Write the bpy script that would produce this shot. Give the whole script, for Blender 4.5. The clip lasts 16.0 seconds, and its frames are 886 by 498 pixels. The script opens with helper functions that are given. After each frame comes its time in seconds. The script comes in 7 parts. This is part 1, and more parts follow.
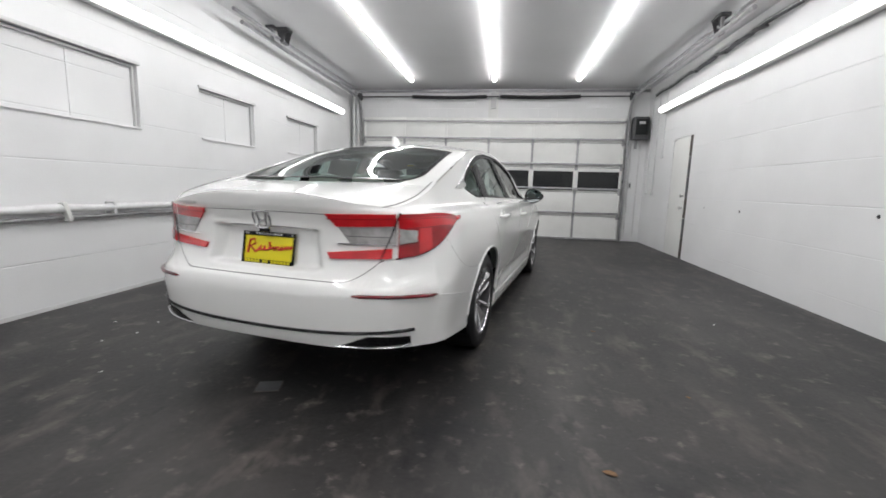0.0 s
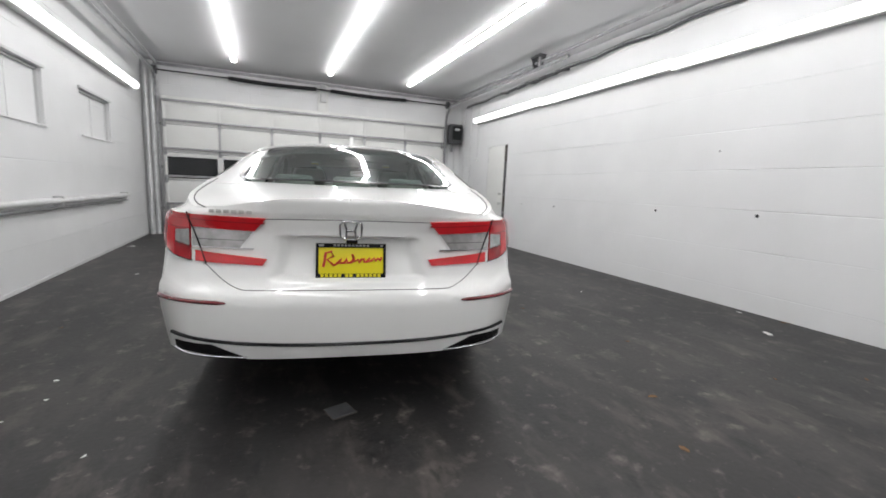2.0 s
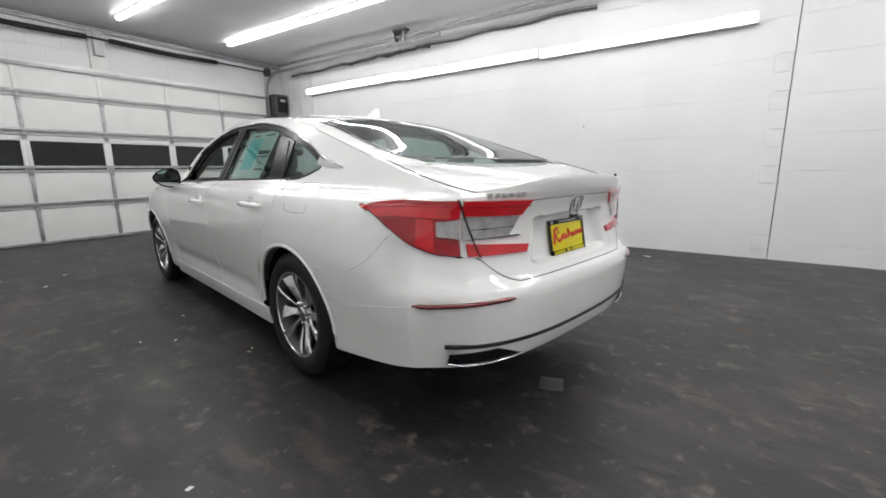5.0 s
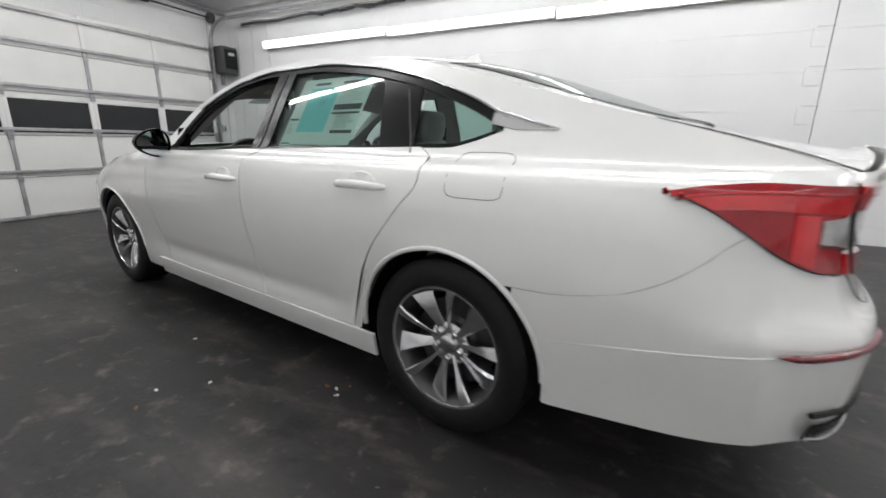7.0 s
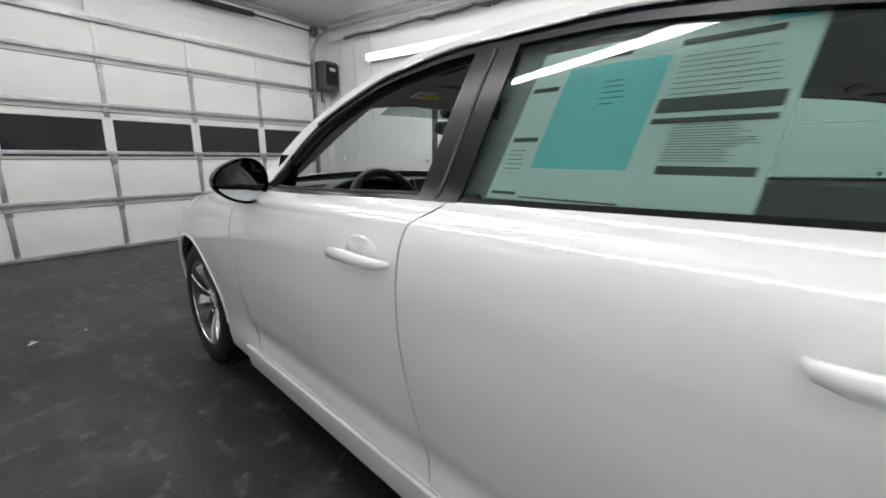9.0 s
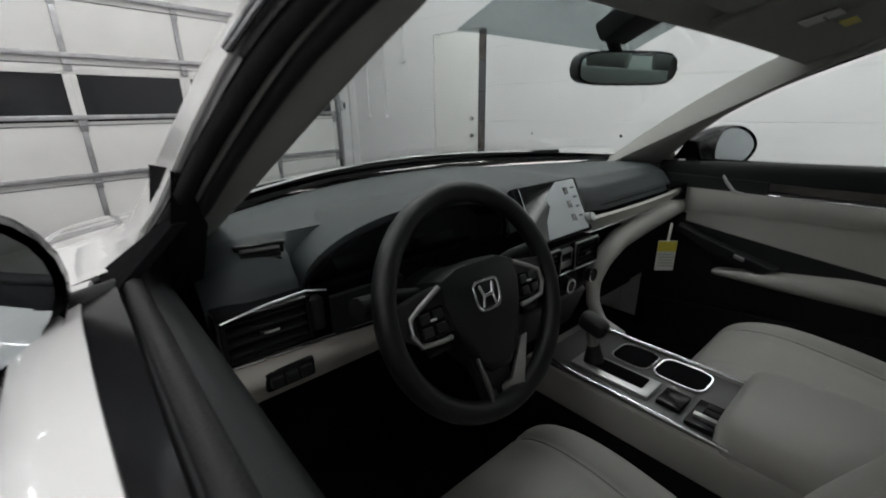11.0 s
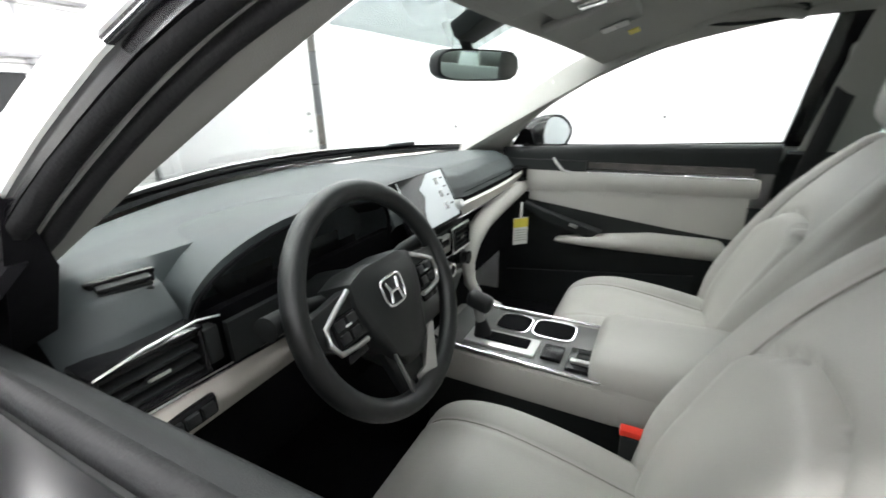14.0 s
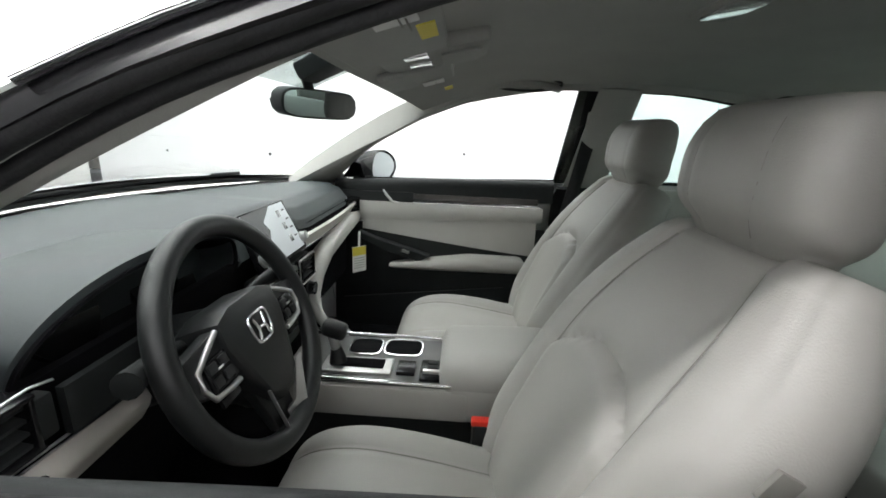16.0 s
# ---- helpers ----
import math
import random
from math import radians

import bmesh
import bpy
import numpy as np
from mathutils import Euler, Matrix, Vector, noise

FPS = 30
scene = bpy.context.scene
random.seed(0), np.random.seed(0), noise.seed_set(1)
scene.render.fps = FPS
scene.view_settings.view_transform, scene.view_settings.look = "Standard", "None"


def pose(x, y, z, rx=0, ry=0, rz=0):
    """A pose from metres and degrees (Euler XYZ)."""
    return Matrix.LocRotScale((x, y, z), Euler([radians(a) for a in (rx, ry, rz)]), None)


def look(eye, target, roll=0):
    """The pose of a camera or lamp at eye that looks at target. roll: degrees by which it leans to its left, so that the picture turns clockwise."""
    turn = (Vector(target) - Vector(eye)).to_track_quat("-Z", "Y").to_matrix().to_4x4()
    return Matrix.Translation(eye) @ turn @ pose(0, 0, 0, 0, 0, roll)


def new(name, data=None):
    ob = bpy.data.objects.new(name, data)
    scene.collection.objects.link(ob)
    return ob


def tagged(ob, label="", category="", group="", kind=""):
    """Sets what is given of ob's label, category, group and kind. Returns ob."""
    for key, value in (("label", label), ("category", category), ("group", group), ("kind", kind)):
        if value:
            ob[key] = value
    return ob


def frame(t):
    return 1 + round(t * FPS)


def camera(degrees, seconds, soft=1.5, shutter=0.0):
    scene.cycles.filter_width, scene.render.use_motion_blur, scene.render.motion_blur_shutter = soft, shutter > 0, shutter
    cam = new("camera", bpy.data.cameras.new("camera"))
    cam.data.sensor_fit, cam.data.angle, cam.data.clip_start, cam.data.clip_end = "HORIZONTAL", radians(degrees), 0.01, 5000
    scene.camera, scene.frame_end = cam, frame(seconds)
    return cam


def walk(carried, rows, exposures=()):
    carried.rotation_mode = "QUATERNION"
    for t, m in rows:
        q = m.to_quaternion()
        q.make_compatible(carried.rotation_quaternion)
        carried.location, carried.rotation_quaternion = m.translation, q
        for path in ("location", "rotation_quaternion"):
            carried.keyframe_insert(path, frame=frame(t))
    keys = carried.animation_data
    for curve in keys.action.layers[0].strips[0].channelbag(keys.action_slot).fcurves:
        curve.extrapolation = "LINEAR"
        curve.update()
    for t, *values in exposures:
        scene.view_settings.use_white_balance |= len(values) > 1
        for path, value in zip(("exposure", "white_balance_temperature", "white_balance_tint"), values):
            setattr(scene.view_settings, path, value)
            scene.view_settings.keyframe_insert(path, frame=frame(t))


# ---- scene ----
cam = camera(93.1, 16.0, soft=1.7, shutter=0.4)
PATH = [
    (0, (1.496, -1.641, 1.085), (0.865, 0.233, 0.792), 1.6),
    (0.5, (1.119, -1.786, 1.096), (0.587, 0.12, 0.806), 2.6),
    (1, (0.762, -1.885, 1.098), (0.513, 0.074, 0.781), 2.5),
    (1.5, (0.386, -1.88, 1.108), (0.473, 0.095, 0.806), 2.5),
    (2, (-0.002, -1.917, 1.109), (0.429, 0.014, 0.822), 2.4),
    (2.5, (-0.364, -1.844, 1.105), (0.267, 0.028, 0.788), 2.1),
    (3, (-0.746, -1.742, 1.094), (0.096, 0.045, 0.784), 3.5),
    (3.5, (-1.085, -1.609, 1.097), (-0.09, 0.096, 0.778), 3.4),
    (4, (-1.358, -1.392, 1.104), (-0.246, 0.229, 0.737), 3.2),
    (4.2, (-1.473, -1.312, 1.099), (-0.29, 0.257, 0.723), 2.2),
    (6.3, (-1.981, -0.114, 1.057), (-0.466, 1.113, 0.613), 0.5),
    (6.5, (-1.968, 0.009, 1.056), (-0.453, 1.221, 0.572), 1.2),
    (7, (-1.984, 0.322, 1.038), (-0.395, 1.432, 0.544), 0.8),
    (7.5, (-1.938, 0.622, 1.043), (-0.37, 1.756, 0.539), 0.1),
    (8, (-1.794, 0.921, 1.068), (-0.41, 2.303, 0.651), 2.0),
    (8.5, (-1.618, 1.287, 1.067), (-0.25, 2.69, 0.67), -0.4),
    (8.7, (-1.565, 1.375, 1.075), (-0.183, 2.762, 0.669), 0.0),
    (10.8, (-0.853, 2.513, 1.164), (0.389, 3.969, 0.585), -0.3),
    (11, (-0.823, 2.534, 1.155), (0.419, 3.968, 0.522), -0.8),
    (11.5, (-0.791, 2.547, 1.141), (0.42, 3.951, 0.391), -2.2),
    (12, (-0.778, 2.542, 1.133), (0.405, 3.945, 0.339), -3.3),
    (12.5, (-0.775, 2.545, 1.128), (0.41, 3.929, 0.303), -3.3),
    (13, (-0.778, 2.543, 1.13), (0.442, 3.906, 0.322), -3.2),
    (13.5, (-0.811, 2.55, 1.146), (0.576, 3.778, 0.391), -1.4),
    (14, (-0.874, 2.591, 1.161), (0.791, 3.47, 0.486), -1.6),
    (14.5, (-0.919, 2.618, 1.17), (0.905, 3.161, 0.554), -1.1),
    (15, (-0.948, 2.629, 1.181), (0.949, 2.933, 0.625), -0.2),
    (15.5, (-0.959, 2.642, 1.182), (0.959, 2.794, 0.633), 1.1),
    (16, (-0.959, 2.643, 1.182), (0.965, 2.717, 0.639), 2.5),
]
EXPOSURES = [(0, 0.12), (8.0, 0.14), (8.5, 0.16), (8.7, 0.16), (10.8, -0.08), (11.0, 0.02), (11.5, 0.72), (12.0, 1.22), (12.5, 1.48), (13.0, 1.8), (13.5, 1.97), (14.0, 2.05), (14.5, 1.92), (15.5, 1.64), (16.0, 1.58)]
walk(cam, [(t, look(eye, target, roll)) for t, eye, target, roll in PATH], EXPOSURES)

# ---- world and exposure ----
world = bpy.data.worlds.new("world")
scene.world = world
world.use_nodes = True
world.node_tree.nodes["Background"].inputs[0].default_value = (0.02, 0.022, 0.025, 1)
world.node_tree.nodes["Background"].inputs[1].default_value = 0.3
LAMP_POWER = 25.0
WALL_LAMP_POWER = 3.8

ROOM = Matrix.Rotation(radians(10.5), 4, "Z")


# ---- materials ----
def material(name, color, rough=0.5, metal=0.0, vary=0.12, scale=6.0, fine=90.0, bump=0.0, coat=0.0, second=None, sheen=0.0, spec=0.5):
    m = bpy.data.materials.new(name)
    m.use_nodes = True
    nt = m.node_tree
    p = nt.nodes["Principled BSDF"]
    co = nt.nodes.new("ShaderNodeTexCoord")
    big = nt.nodes.new("ShaderNodeTexNoise")
    big.inputs["Scale"].default_value, big.inputs["Detail"].default_value = scale, 6
    small = nt.nodes.new("ShaderNodeTexNoise")
    small.inputs["Scale"].default_value, small.inputs["Detail"].default_value = fine, 3
    nt.links.new(co.outputs["Object"], big.inputs["Vector"])
    nt.links.new(co.outputs["Object"], small.inputs["Vector"])
    ramp = nt.nodes.new("ShaderNodeMix")
    ramp.data_type = "RGBA"
    other = second or tuple(c * (1 - vary) for c in color)
    ramp.inputs["A"].default_value, ramp.inputs["B"].default_value = (*color, 1), (*other, 1)
    mapped = nt.nodes.new("ShaderNodeMapRange")
    mapped.inputs["From Min"].default_value, mapped.inputs["From Max"].default_value = 0.35, 0.7
    nt.links.new(big.outputs["Fac"], mapped.inputs["Value"])
    nt.links.new(mapped.outputs["Result"], ramp.inputs["Factor"])
    nt.links.new(ramp.outputs["Result"], p.inputs["Base Color"])
    rr = nt.nodes.new("ShaderNodeMapRange")
    rr.inputs["To Min"].default_value, rr.inputs["To Max"].default_value = max(0.02, rough * 0.85), min(1, rough * 1.15)
    nt.links.new(small.outputs["Fac"], rr.inputs["Value"])
    nt.links.new(rr.outputs["Result"], p.inputs["Roughness"])
    p.inputs["Metallic"].default_value = metal
    p.inputs["Coat Weight"].default_value = coat
    p.inputs["Coat Roughness"].default_value = 0.02
    p.inputs["Coat IOR"].default_value = 1.7
    p.inputs["Specular IOR Level"].default_value = spec
    p.inputs["Sheen Weight"].default_value = sheen
    if bump:
        b = nt.nodes.new("ShaderNodeBump")
        b.inputs["Strength"].default_value, b.inputs["Distance"].default_value = bump, 0.004
        nt.links.new(small.outputs["Fac"], b.inputs["Height"])
        nt.links.new(b.outputs["Normal"], p.inputs["Normal"])
    return m


def glass_material(name, tint, gloss=1.0):
    m = bpy.data.materials.new(name)
    m.use_nodes = True
    nt = m.node_tree
    nt.nodes.remove(nt.nodes["Principled BSDF"])
    out = nt.nodes["Material Output"]
    tr, gl, mix = nt.nodes.new("ShaderNodeBsdfTransparent"), nt.nodes.new("ShaderNodeBsdfGlossy"), nt.nodes.new("ShaderNodeMixShader")
    tr.inputs["Color"].default_value = (*tint, 1)
    gl.inputs["Roughness"].default_value = 0.01
    lw, pw, add = nt.nodes.new("ShaderNodeLayerWeight"), nt.nodes.new("ShaderNodeMath"), nt.nodes.new("ShaderNodeMapRange")
    pw.operation, pw.inputs[1].default_value = "POWER", 4.0
    add.inputs["To Min"].default_value, add.inputs["To Max"].default_value = 0.06 * gloss, 0.9
    lw.inputs["Blend"].default_value = 0.5
    nt.links.new(lw.outputs["Facing"], pw.inputs[0])
    nt.links.new(pw.outputs[0], add.inputs["Value"])
    nt.links.new(add.outputs["Result"], mix.inputs[0])
    nt.links.new(tr.outputs[0], mix.inputs[1])
    nt.links.new(gl.outputs[0], mix.inputs[2])
    nt.links.new(mix.outputs[0], out.inputs["Surface"])
    return m


def glow_material(name, color, power):
    m = bpy.data.materials.new(name)
    m.use_nodes = True
    p = m.node_tree.nodes["Principled BSDF"]
    p.inputs["Base Color"].default_value = (*color, 1)
    p.inputs["Emission Color"].default_value = (*color, 1)
    p.inputs["Emission Strength"].default_value = power
    return m


def block_paint(name, color, strength, shift):
    """White paint over concrete blocks, 0.4 by 0.2 m, with soft joints and drips. shift: which way the joints run."""
    m = material(name, color, 0.45, vary=0.05, scale=1.3, fine=60, bump=0.12, second=(color[0] * 0.93, color[1] * 0.93, color[2] * 0.93))
    nt = m.node_tree
    co = nt.nodes.new("ShaderNodeTexCoord")
    turn = nt.nodes.new("ShaderNodeMapping")
    turn.inputs["Rotation"].default_value = shift
    br = nt.nodes.new("ShaderNodeTexBrick")
    br.inputs["Scale"].default_value = 1.0
    br.inputs["Brick Width"].default_value, br.inputs["Row Height"].default_value = 0.405, 0.203
    br.inputs["Mortar Size"].default_value, br.inputs["Mortar Smooth"].default_value = 0.007, 0.9
    nt.links.new(co.outputs["Object"], turn.inputs["Vector"])
    nt.links.new(turn.outputs["Vector"], br.inputs["Vector"])
    wear = nt.nodes.new("ShaderNodeTexNoise")
    wear.inputs["Scale"].default_value = 0.9
    nt.links.new(co.outputs["Object"], wear.inputs["Vector"])
    much = nt.nodes.new("ShaderNodeMapRange")
    much.inputs["From Min"].default_value, much.inputs["From Max"].default_value = 0.36, 0.62
    nt.links.new(wear.outputs["Fac"], much.inputs["Value"])
    mul = nt.nodes.new("ShaderNodeMath")
    mul.operation = "MULTIPLY"
    nt.links.new(br.outputs["Fac"], mul.inputs[0])
    nt.links.new(much.outputs["Result"], mul.inputs[1])
    b = nt.nodes.new("ShaderNodeBump")
    b.invert = True
    b.inputs["Strength"].default_value, b.inputs["Distance"].default_value = strength, 0.006
    old = nt.nodes["Bump"]
    nt.links.new(mul.outputs[0], b.inputs["Height"])
    nt.links.new(old.outputs["Normal"], b.inputs["Normal"])
    nt.links.new(b.outputs["Normal"], nt.nodes["Principled BSDF"].inputs["Normal"])
    return m


def floor_paint():
    m = material("worn_dark_floor", (0.011, 0.0106, 0.0114), 0.47, vary=0.3, scale=0.7, fine=40, bump=0.22, second=(0.036, 0.033, 0.032), spec=0.36)
    nt = m.node_tree
    p = nt.nodes["Principled BSDF"]
    base = p.inputs["Base Color"].links[0].from_socket
    co = nt.nodes.new("ShaderNodeTexCoord")
    stretch = nt.nodes.new("ShaderNodeMapping")
    stretch.inputs["Scale"].default_value = (2.2, 0.9, 1)
    stretch.inputs["Rotation"].default_value = (0, 0, 0.5)
    nt.links.new(co.outputs["Object"], stretch.inputs["Vector"])
    prev = base
    for sc, lo, hi, col, vec in (
        (0.8, 0.50, 0.70, (0.058, 0.053, 0.051), stretch.outputs["Vector"]),
        (2.1, 0.53, 0.68, (0.090, 0.078, 0.071), stretch.outputs["Vector"]),
        (5.5, 0.57, 0.70, (0.120, 0.105, 0.094), co.outputs["Object"]),
        (1.5, 0.54, 0.66, (0.010, 0.010, 0.012), co.outputs["Object"]),
        (11, 0.60, 0.72, (0.14, 0.125, 0.11), co.outputs["Object"]),
        (45, 0.67, 0.73, (0.30, 0.27, 0.24), co.outputs["Object"]),
        (4.0, 0.58, 0.68, (0.009, 0.009, 0.010), stretch.outputs["Vector"]),
    ):
        n = nt.nodes.new("ShaderNodeTexNoise")
        n.inputs["Scale"].default_value, n.inputs["Detail"].default_value, n.inputs["Roughness"].default_value = sc, 8, 0.62
        nt.links.new(vec, n.inputs["Vector"])
        r = nt.nodes.new("ShaderNodeMapRange")
        r.inputs["From Min"].default_value, r.inputs["From Max"].default_value, r.inputs["To Max"].default_value = lo, hi, 0.75
        nt.links.new(n.outputs["Fac"], r.inputs["Value"])
        x = nt.nodes.new("ShaderNodeMix")
        x.data_type = "RGBA"
        nt.links.new(r.outputs["Result"], x.inputs["Factor"])
        nt.links.new(prev, x.inputs["A"])
        x.inputs["B"].default_value = (*col, 1)
        prev = x.outputs["Result"]
    nt.links.new(prev, p.inputs["Base Color"])
    return m


M = {
    "wall_side": block_paint("white_block_paint_side", (0.735, 0.735, 0.74), 0.85, (radians(90), 0, radians(90))),
    "wall_end": block_paint("white_block_paint_end", (0.735, 0.735, 0.74), 0.7, (radians(90), 0, 0)),
    "ceiling": material("ceiling_paint", (0.62, 0.62, 0.63), 0.55, vary=0.06, scale=0.8, fine=25, bump=0.1),
    "floor": floor_paint(),
    "white_metal": material("white_door_steel", (0.76, 0.76, 0.74), 0.38, vary=0.08, scale=2, fine=80, bump=0.05),
    "galv": material("galvanised_steel", (0.42, 0.42, 0.43), 0.38, 0.8, vary=0.3, scale=12, fine=200),
    "grey_paint": material("grey_white_paint", (0.60, 0.60, 0.60), 0.5, vary=0.12, scale=3, fine=50, bump=0.1),
    "pipe_paint": material("white_pipe_paint", (0.70, 0.70, 0.70), 0.4, vary=0.15, scale=9, fine=60, bump=0.2),
    "dark_steel": material("dark_spring_steel", (0.025, 0.025, 0.027), 0.5, 0.5, vary=0.3, scale=20),
    "opener": material("opener_grey_plastic", (0.07, 0.07, 0.075), 0.5, vary=0.2, scale=8),
    "night": material("dark_door_glass", (0.012, 0.013, 0.015), 0.12, vary=0.3, scale=3),
    "jamb": material("bare_dark_jamb", (0.10, 0.085, 0.075), 0.8, vary=0.6, scale=14, fine=60, bump=0.4),
    "lamp": glow_material("lamp_lens", (1.0, 1.0, 1.0), LAMP_POWER),
    "lamp_wall": glow_material("wall_lamp_lens", (1.0, 1.0, 1.0), WALL_LAMP_POWER),
    "paint": material("pearl_white_paint", (0.87, 0.87, 0.855), 0.22, vary=0.015, scale=3, fine=700, coat=1.0),
    "seam": material("dark_panel_gap", (0.09, 0.09, 0.09), 0.7, vary=0.2),
    "trim_black": material("gloss_black_trim", (0.008, 0.008, 0.009), 0.2, vary=0.2, spec=0.25),
    "rubber": material("black_rubber", (0.009, 0.009, 0.010), 0.60, vary=0.25, scale=30, fine=300, bump=0.15, spec=0.35),
    "plastic": material("black_grained_plastic", (0.014, 0.0155, 0.016), 0.52, vary=0.15, scale=8, fine=900, bump=0.12, spec=0.22),
    "plastic_soft": material("soft_charcoal_dash", (0.032, 0.039, 0.041), 0.52, vary=0.12, scale=5, fine=700, bump=0.18, spec=0.38),
    "wheel_black": material("black_leather_rim", (0.011, 0.012, 0.0125), 0.40, vary=0.15, scale=8, fine=900, bump=0.10, spec=0.42),
    # black linings, and also parts whose shade is put into the colour
    "dark": material("deep_black_lining_and_shade", (0.006, 0.006, 0.007), 0.9, vary=0.3, spec=0.05),
    "carpet": material("black_carpet", (0.007, 0.007, 0.008), 0.95, vary=0.4, scale=40, fine=500, bump=0.5, spec=0.05),
    "chrome": material("chrome", (0.80, 0.80, 0.82), 0.10, 1.0, vary=0.05),
    "satin": material("satin_silver_trim", (0.50, 0.50, 0.49), 0.33, 0.85, vary=0.08),
    "alloy": material("bright_alloy", (0.78, 0.78, 0.79), 0.20, 1.0, vary=0.12, scale=8, fine=200),
    "alloy_dark": material("grey_alloy", (0.34, 0.34, 0.35), 0.3, 0.85, vary=0.2, scale=8),
    "red_lens": material("red_lamp_lens", (0.66, 0.010, 0.018), 0.10, vary=0.18, scale=8, fine=160, coat=0.8),
    "red_deep": material("deep_red_reflector", (0.17, 0.006, 0.012), 0.18, vary=0.4, scale=30, coat=0.6),
    "disc_steel": material("brake_disc_steel", (0.10, 0.10, 0.10), 0.4, 0.7, vary=0.3),
    "clear_dark": material("dark_lamp_bowl", (0.10, 0.10, 0.105), 0.15, 0.4, vary=0.4, scale=26, coat=1.0),
    "champagne": material("satin_champagne_trim", (0.50, 0.475, 0.44), 0.36, 0.25, vary=0.06),
    "clear_lens": material("clear_lamp_lens", (0.56, 0.54, 0.54), 0.14, 0.45, vary=0.35, scale=26, fine=120, coat=1.0),
    "plate_yellow": material("yellow_plate_insert", (0.78, 0.68, 0.01), 0.4, vary=0.05),
    "plate_red": material("red_plate_script", (0.62, 0.03, 0.02), 0.4, vary=0.05),
    "seat": material("ivory_grey_leatherette", (0.36, 0.348, 0.324), 0.48, vary=0.05, scale=5, fine=420, bump=0.12),
    "seat_mid": material("ivory_grey_cloth_insert", (0.36, 0.348, 0.324), 0.62, vary=0.06, scale=9, fine=900, bump=0.2),
    "stitch": material("seam_thread", (0.24, 0.23, 0.21), 0.7, vary=0.2),
    "liner": material("grey_headliner", (0.32, 0.316, 0.298), 0.95, vary=0.07, scale=7, fine=800, bump=0.2),
    "wood": material("dark_grained_trim", (0.07, 0.062, 0.058), 0.3, vary=0.5, scale=30),
    "console_grey": material("brushed_grey_console", (0.13, 0.13, 0.127), 0.35, 0.4, vary=0.15, scale=10),
    # darker copy of the alloy: the barrel's shade is put into its colour
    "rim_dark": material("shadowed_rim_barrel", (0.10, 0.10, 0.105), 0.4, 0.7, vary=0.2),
    "screen": material("glossy_screen", (0.02, 0.021, 0.023), 0.07, vary=0.1),
    # darker copy of the red lens, for its shaded parts
    "red_mid": material("shaded_red_lens", (0.36, 0.006, 0.013), 0.12, vary=0.25, scale=14, coat=0.3),
    # glow of the screen, raised to stand for bright reflections on its glass
    "display": glow_material("display_glow_and_reflection", (0.40, 0.43, 0.44), 0.20),
    "paper": material("white_paper", (0.72, 0.72, 0.70), 0.7, vary=0.06),
    "teal": material("teal_print", (0.22, 0.62, 0.65), 0.6, vary=0.12, scale=6),
    "ink": material("black_print", (0.05, 0.05, 0.05), 0.6, vary=0.2),
    "yellow": material("yellow_tag", (0.70, 0.58, 0.06), 0.6, vary=0.1),
    "buckle_red": material("red_buckle_button", (0.62, 0.03, 0.015), 0.35, vary=0.1),
    "mirror": material("mirror_silver", (0.50, 0.53, 0.54), 0.02, 1.0, vary=0.02),
    "leaf": material("dry_leaf", (0.20, 0.11, 0.05), 0.8, vary=0.5, scale=40),
    "glass_clear": glass_material("windscreen_glass", (0.90, 0.95, 0.93)),
    "glass_green": glass_material("green_tinted_glass", (0.55, 0.70, 0.66)),
    "shade_band": glass_material("shaded_glass_band", (0.45, 0.50, 0.50)),
}


# ---- mesh helpers ----
def link(name, me, mat, parent, label=""):
    ob = new(name, me)
    if mat is not None:
        me.materials.append(M[mat])
    if parent is not None:
        ob.parent = parent
    if label:
        ob["label"] = label
    return ob


def part(name, bm, mat, parent, label="", smooth=True, angle=40):
    me = bpy.data.meshes.new(name)
    bm.normal_update()
    bm.to_mesh(me)
    bm.free()
    if smooth:
        me.polygons.foreach_set("use_smooth", [True] * len(me.polygons))
        me.set_sharp_from_angle(angle=radians(angle))
    return link(name, me, mat, parent, label)


def thing(name, label, category, at=(0, 0, 0), group="", kind=""):
    ob = new(name)
    ob.empty_display_size = 0.1
    ob.matrix_basis = at if isinstance(at, Matrix) else Matrix.Translation(at)
    return tagged(ob, label, category, group, kind)


def box(bm, c, s, bevel=0.0, m=None, seg=2):
    """A box with centre c and full sizes s, edges rounded by bevel, turned by the matrix m about its centre."""
    r = bmesh.ops.create_cube(bm, size=1.0)
    vs = r["verts"]
    bmesh.ops.scale(bm, vec=s, verts=vs)
    if bevel:
        es = list({e for v in vs for e in v.link_edges})
        out = bmesh.ops.bevel(bm, geom=es, offset=min(bevel, min(s) * 0.49), segments=seg, affect="EDGES", profile=0.6)
        vs = list({v for f in out["faces"] for v in f.verts} | {v for v in vs if v.is_valid})
    bmesh.ops.transform(bm, matrix=Matrix.Translation(c) @ (m or Matrix()), verts=vs)
    return vs


def one_box(name, c, s, mat, parent, bevel=0.004, m=None, label="", seg=2):
    bm = bmesh.new()
    box(bm, c, s, bevel, m, seg)
    return part(name, bm, mat, parent, label)


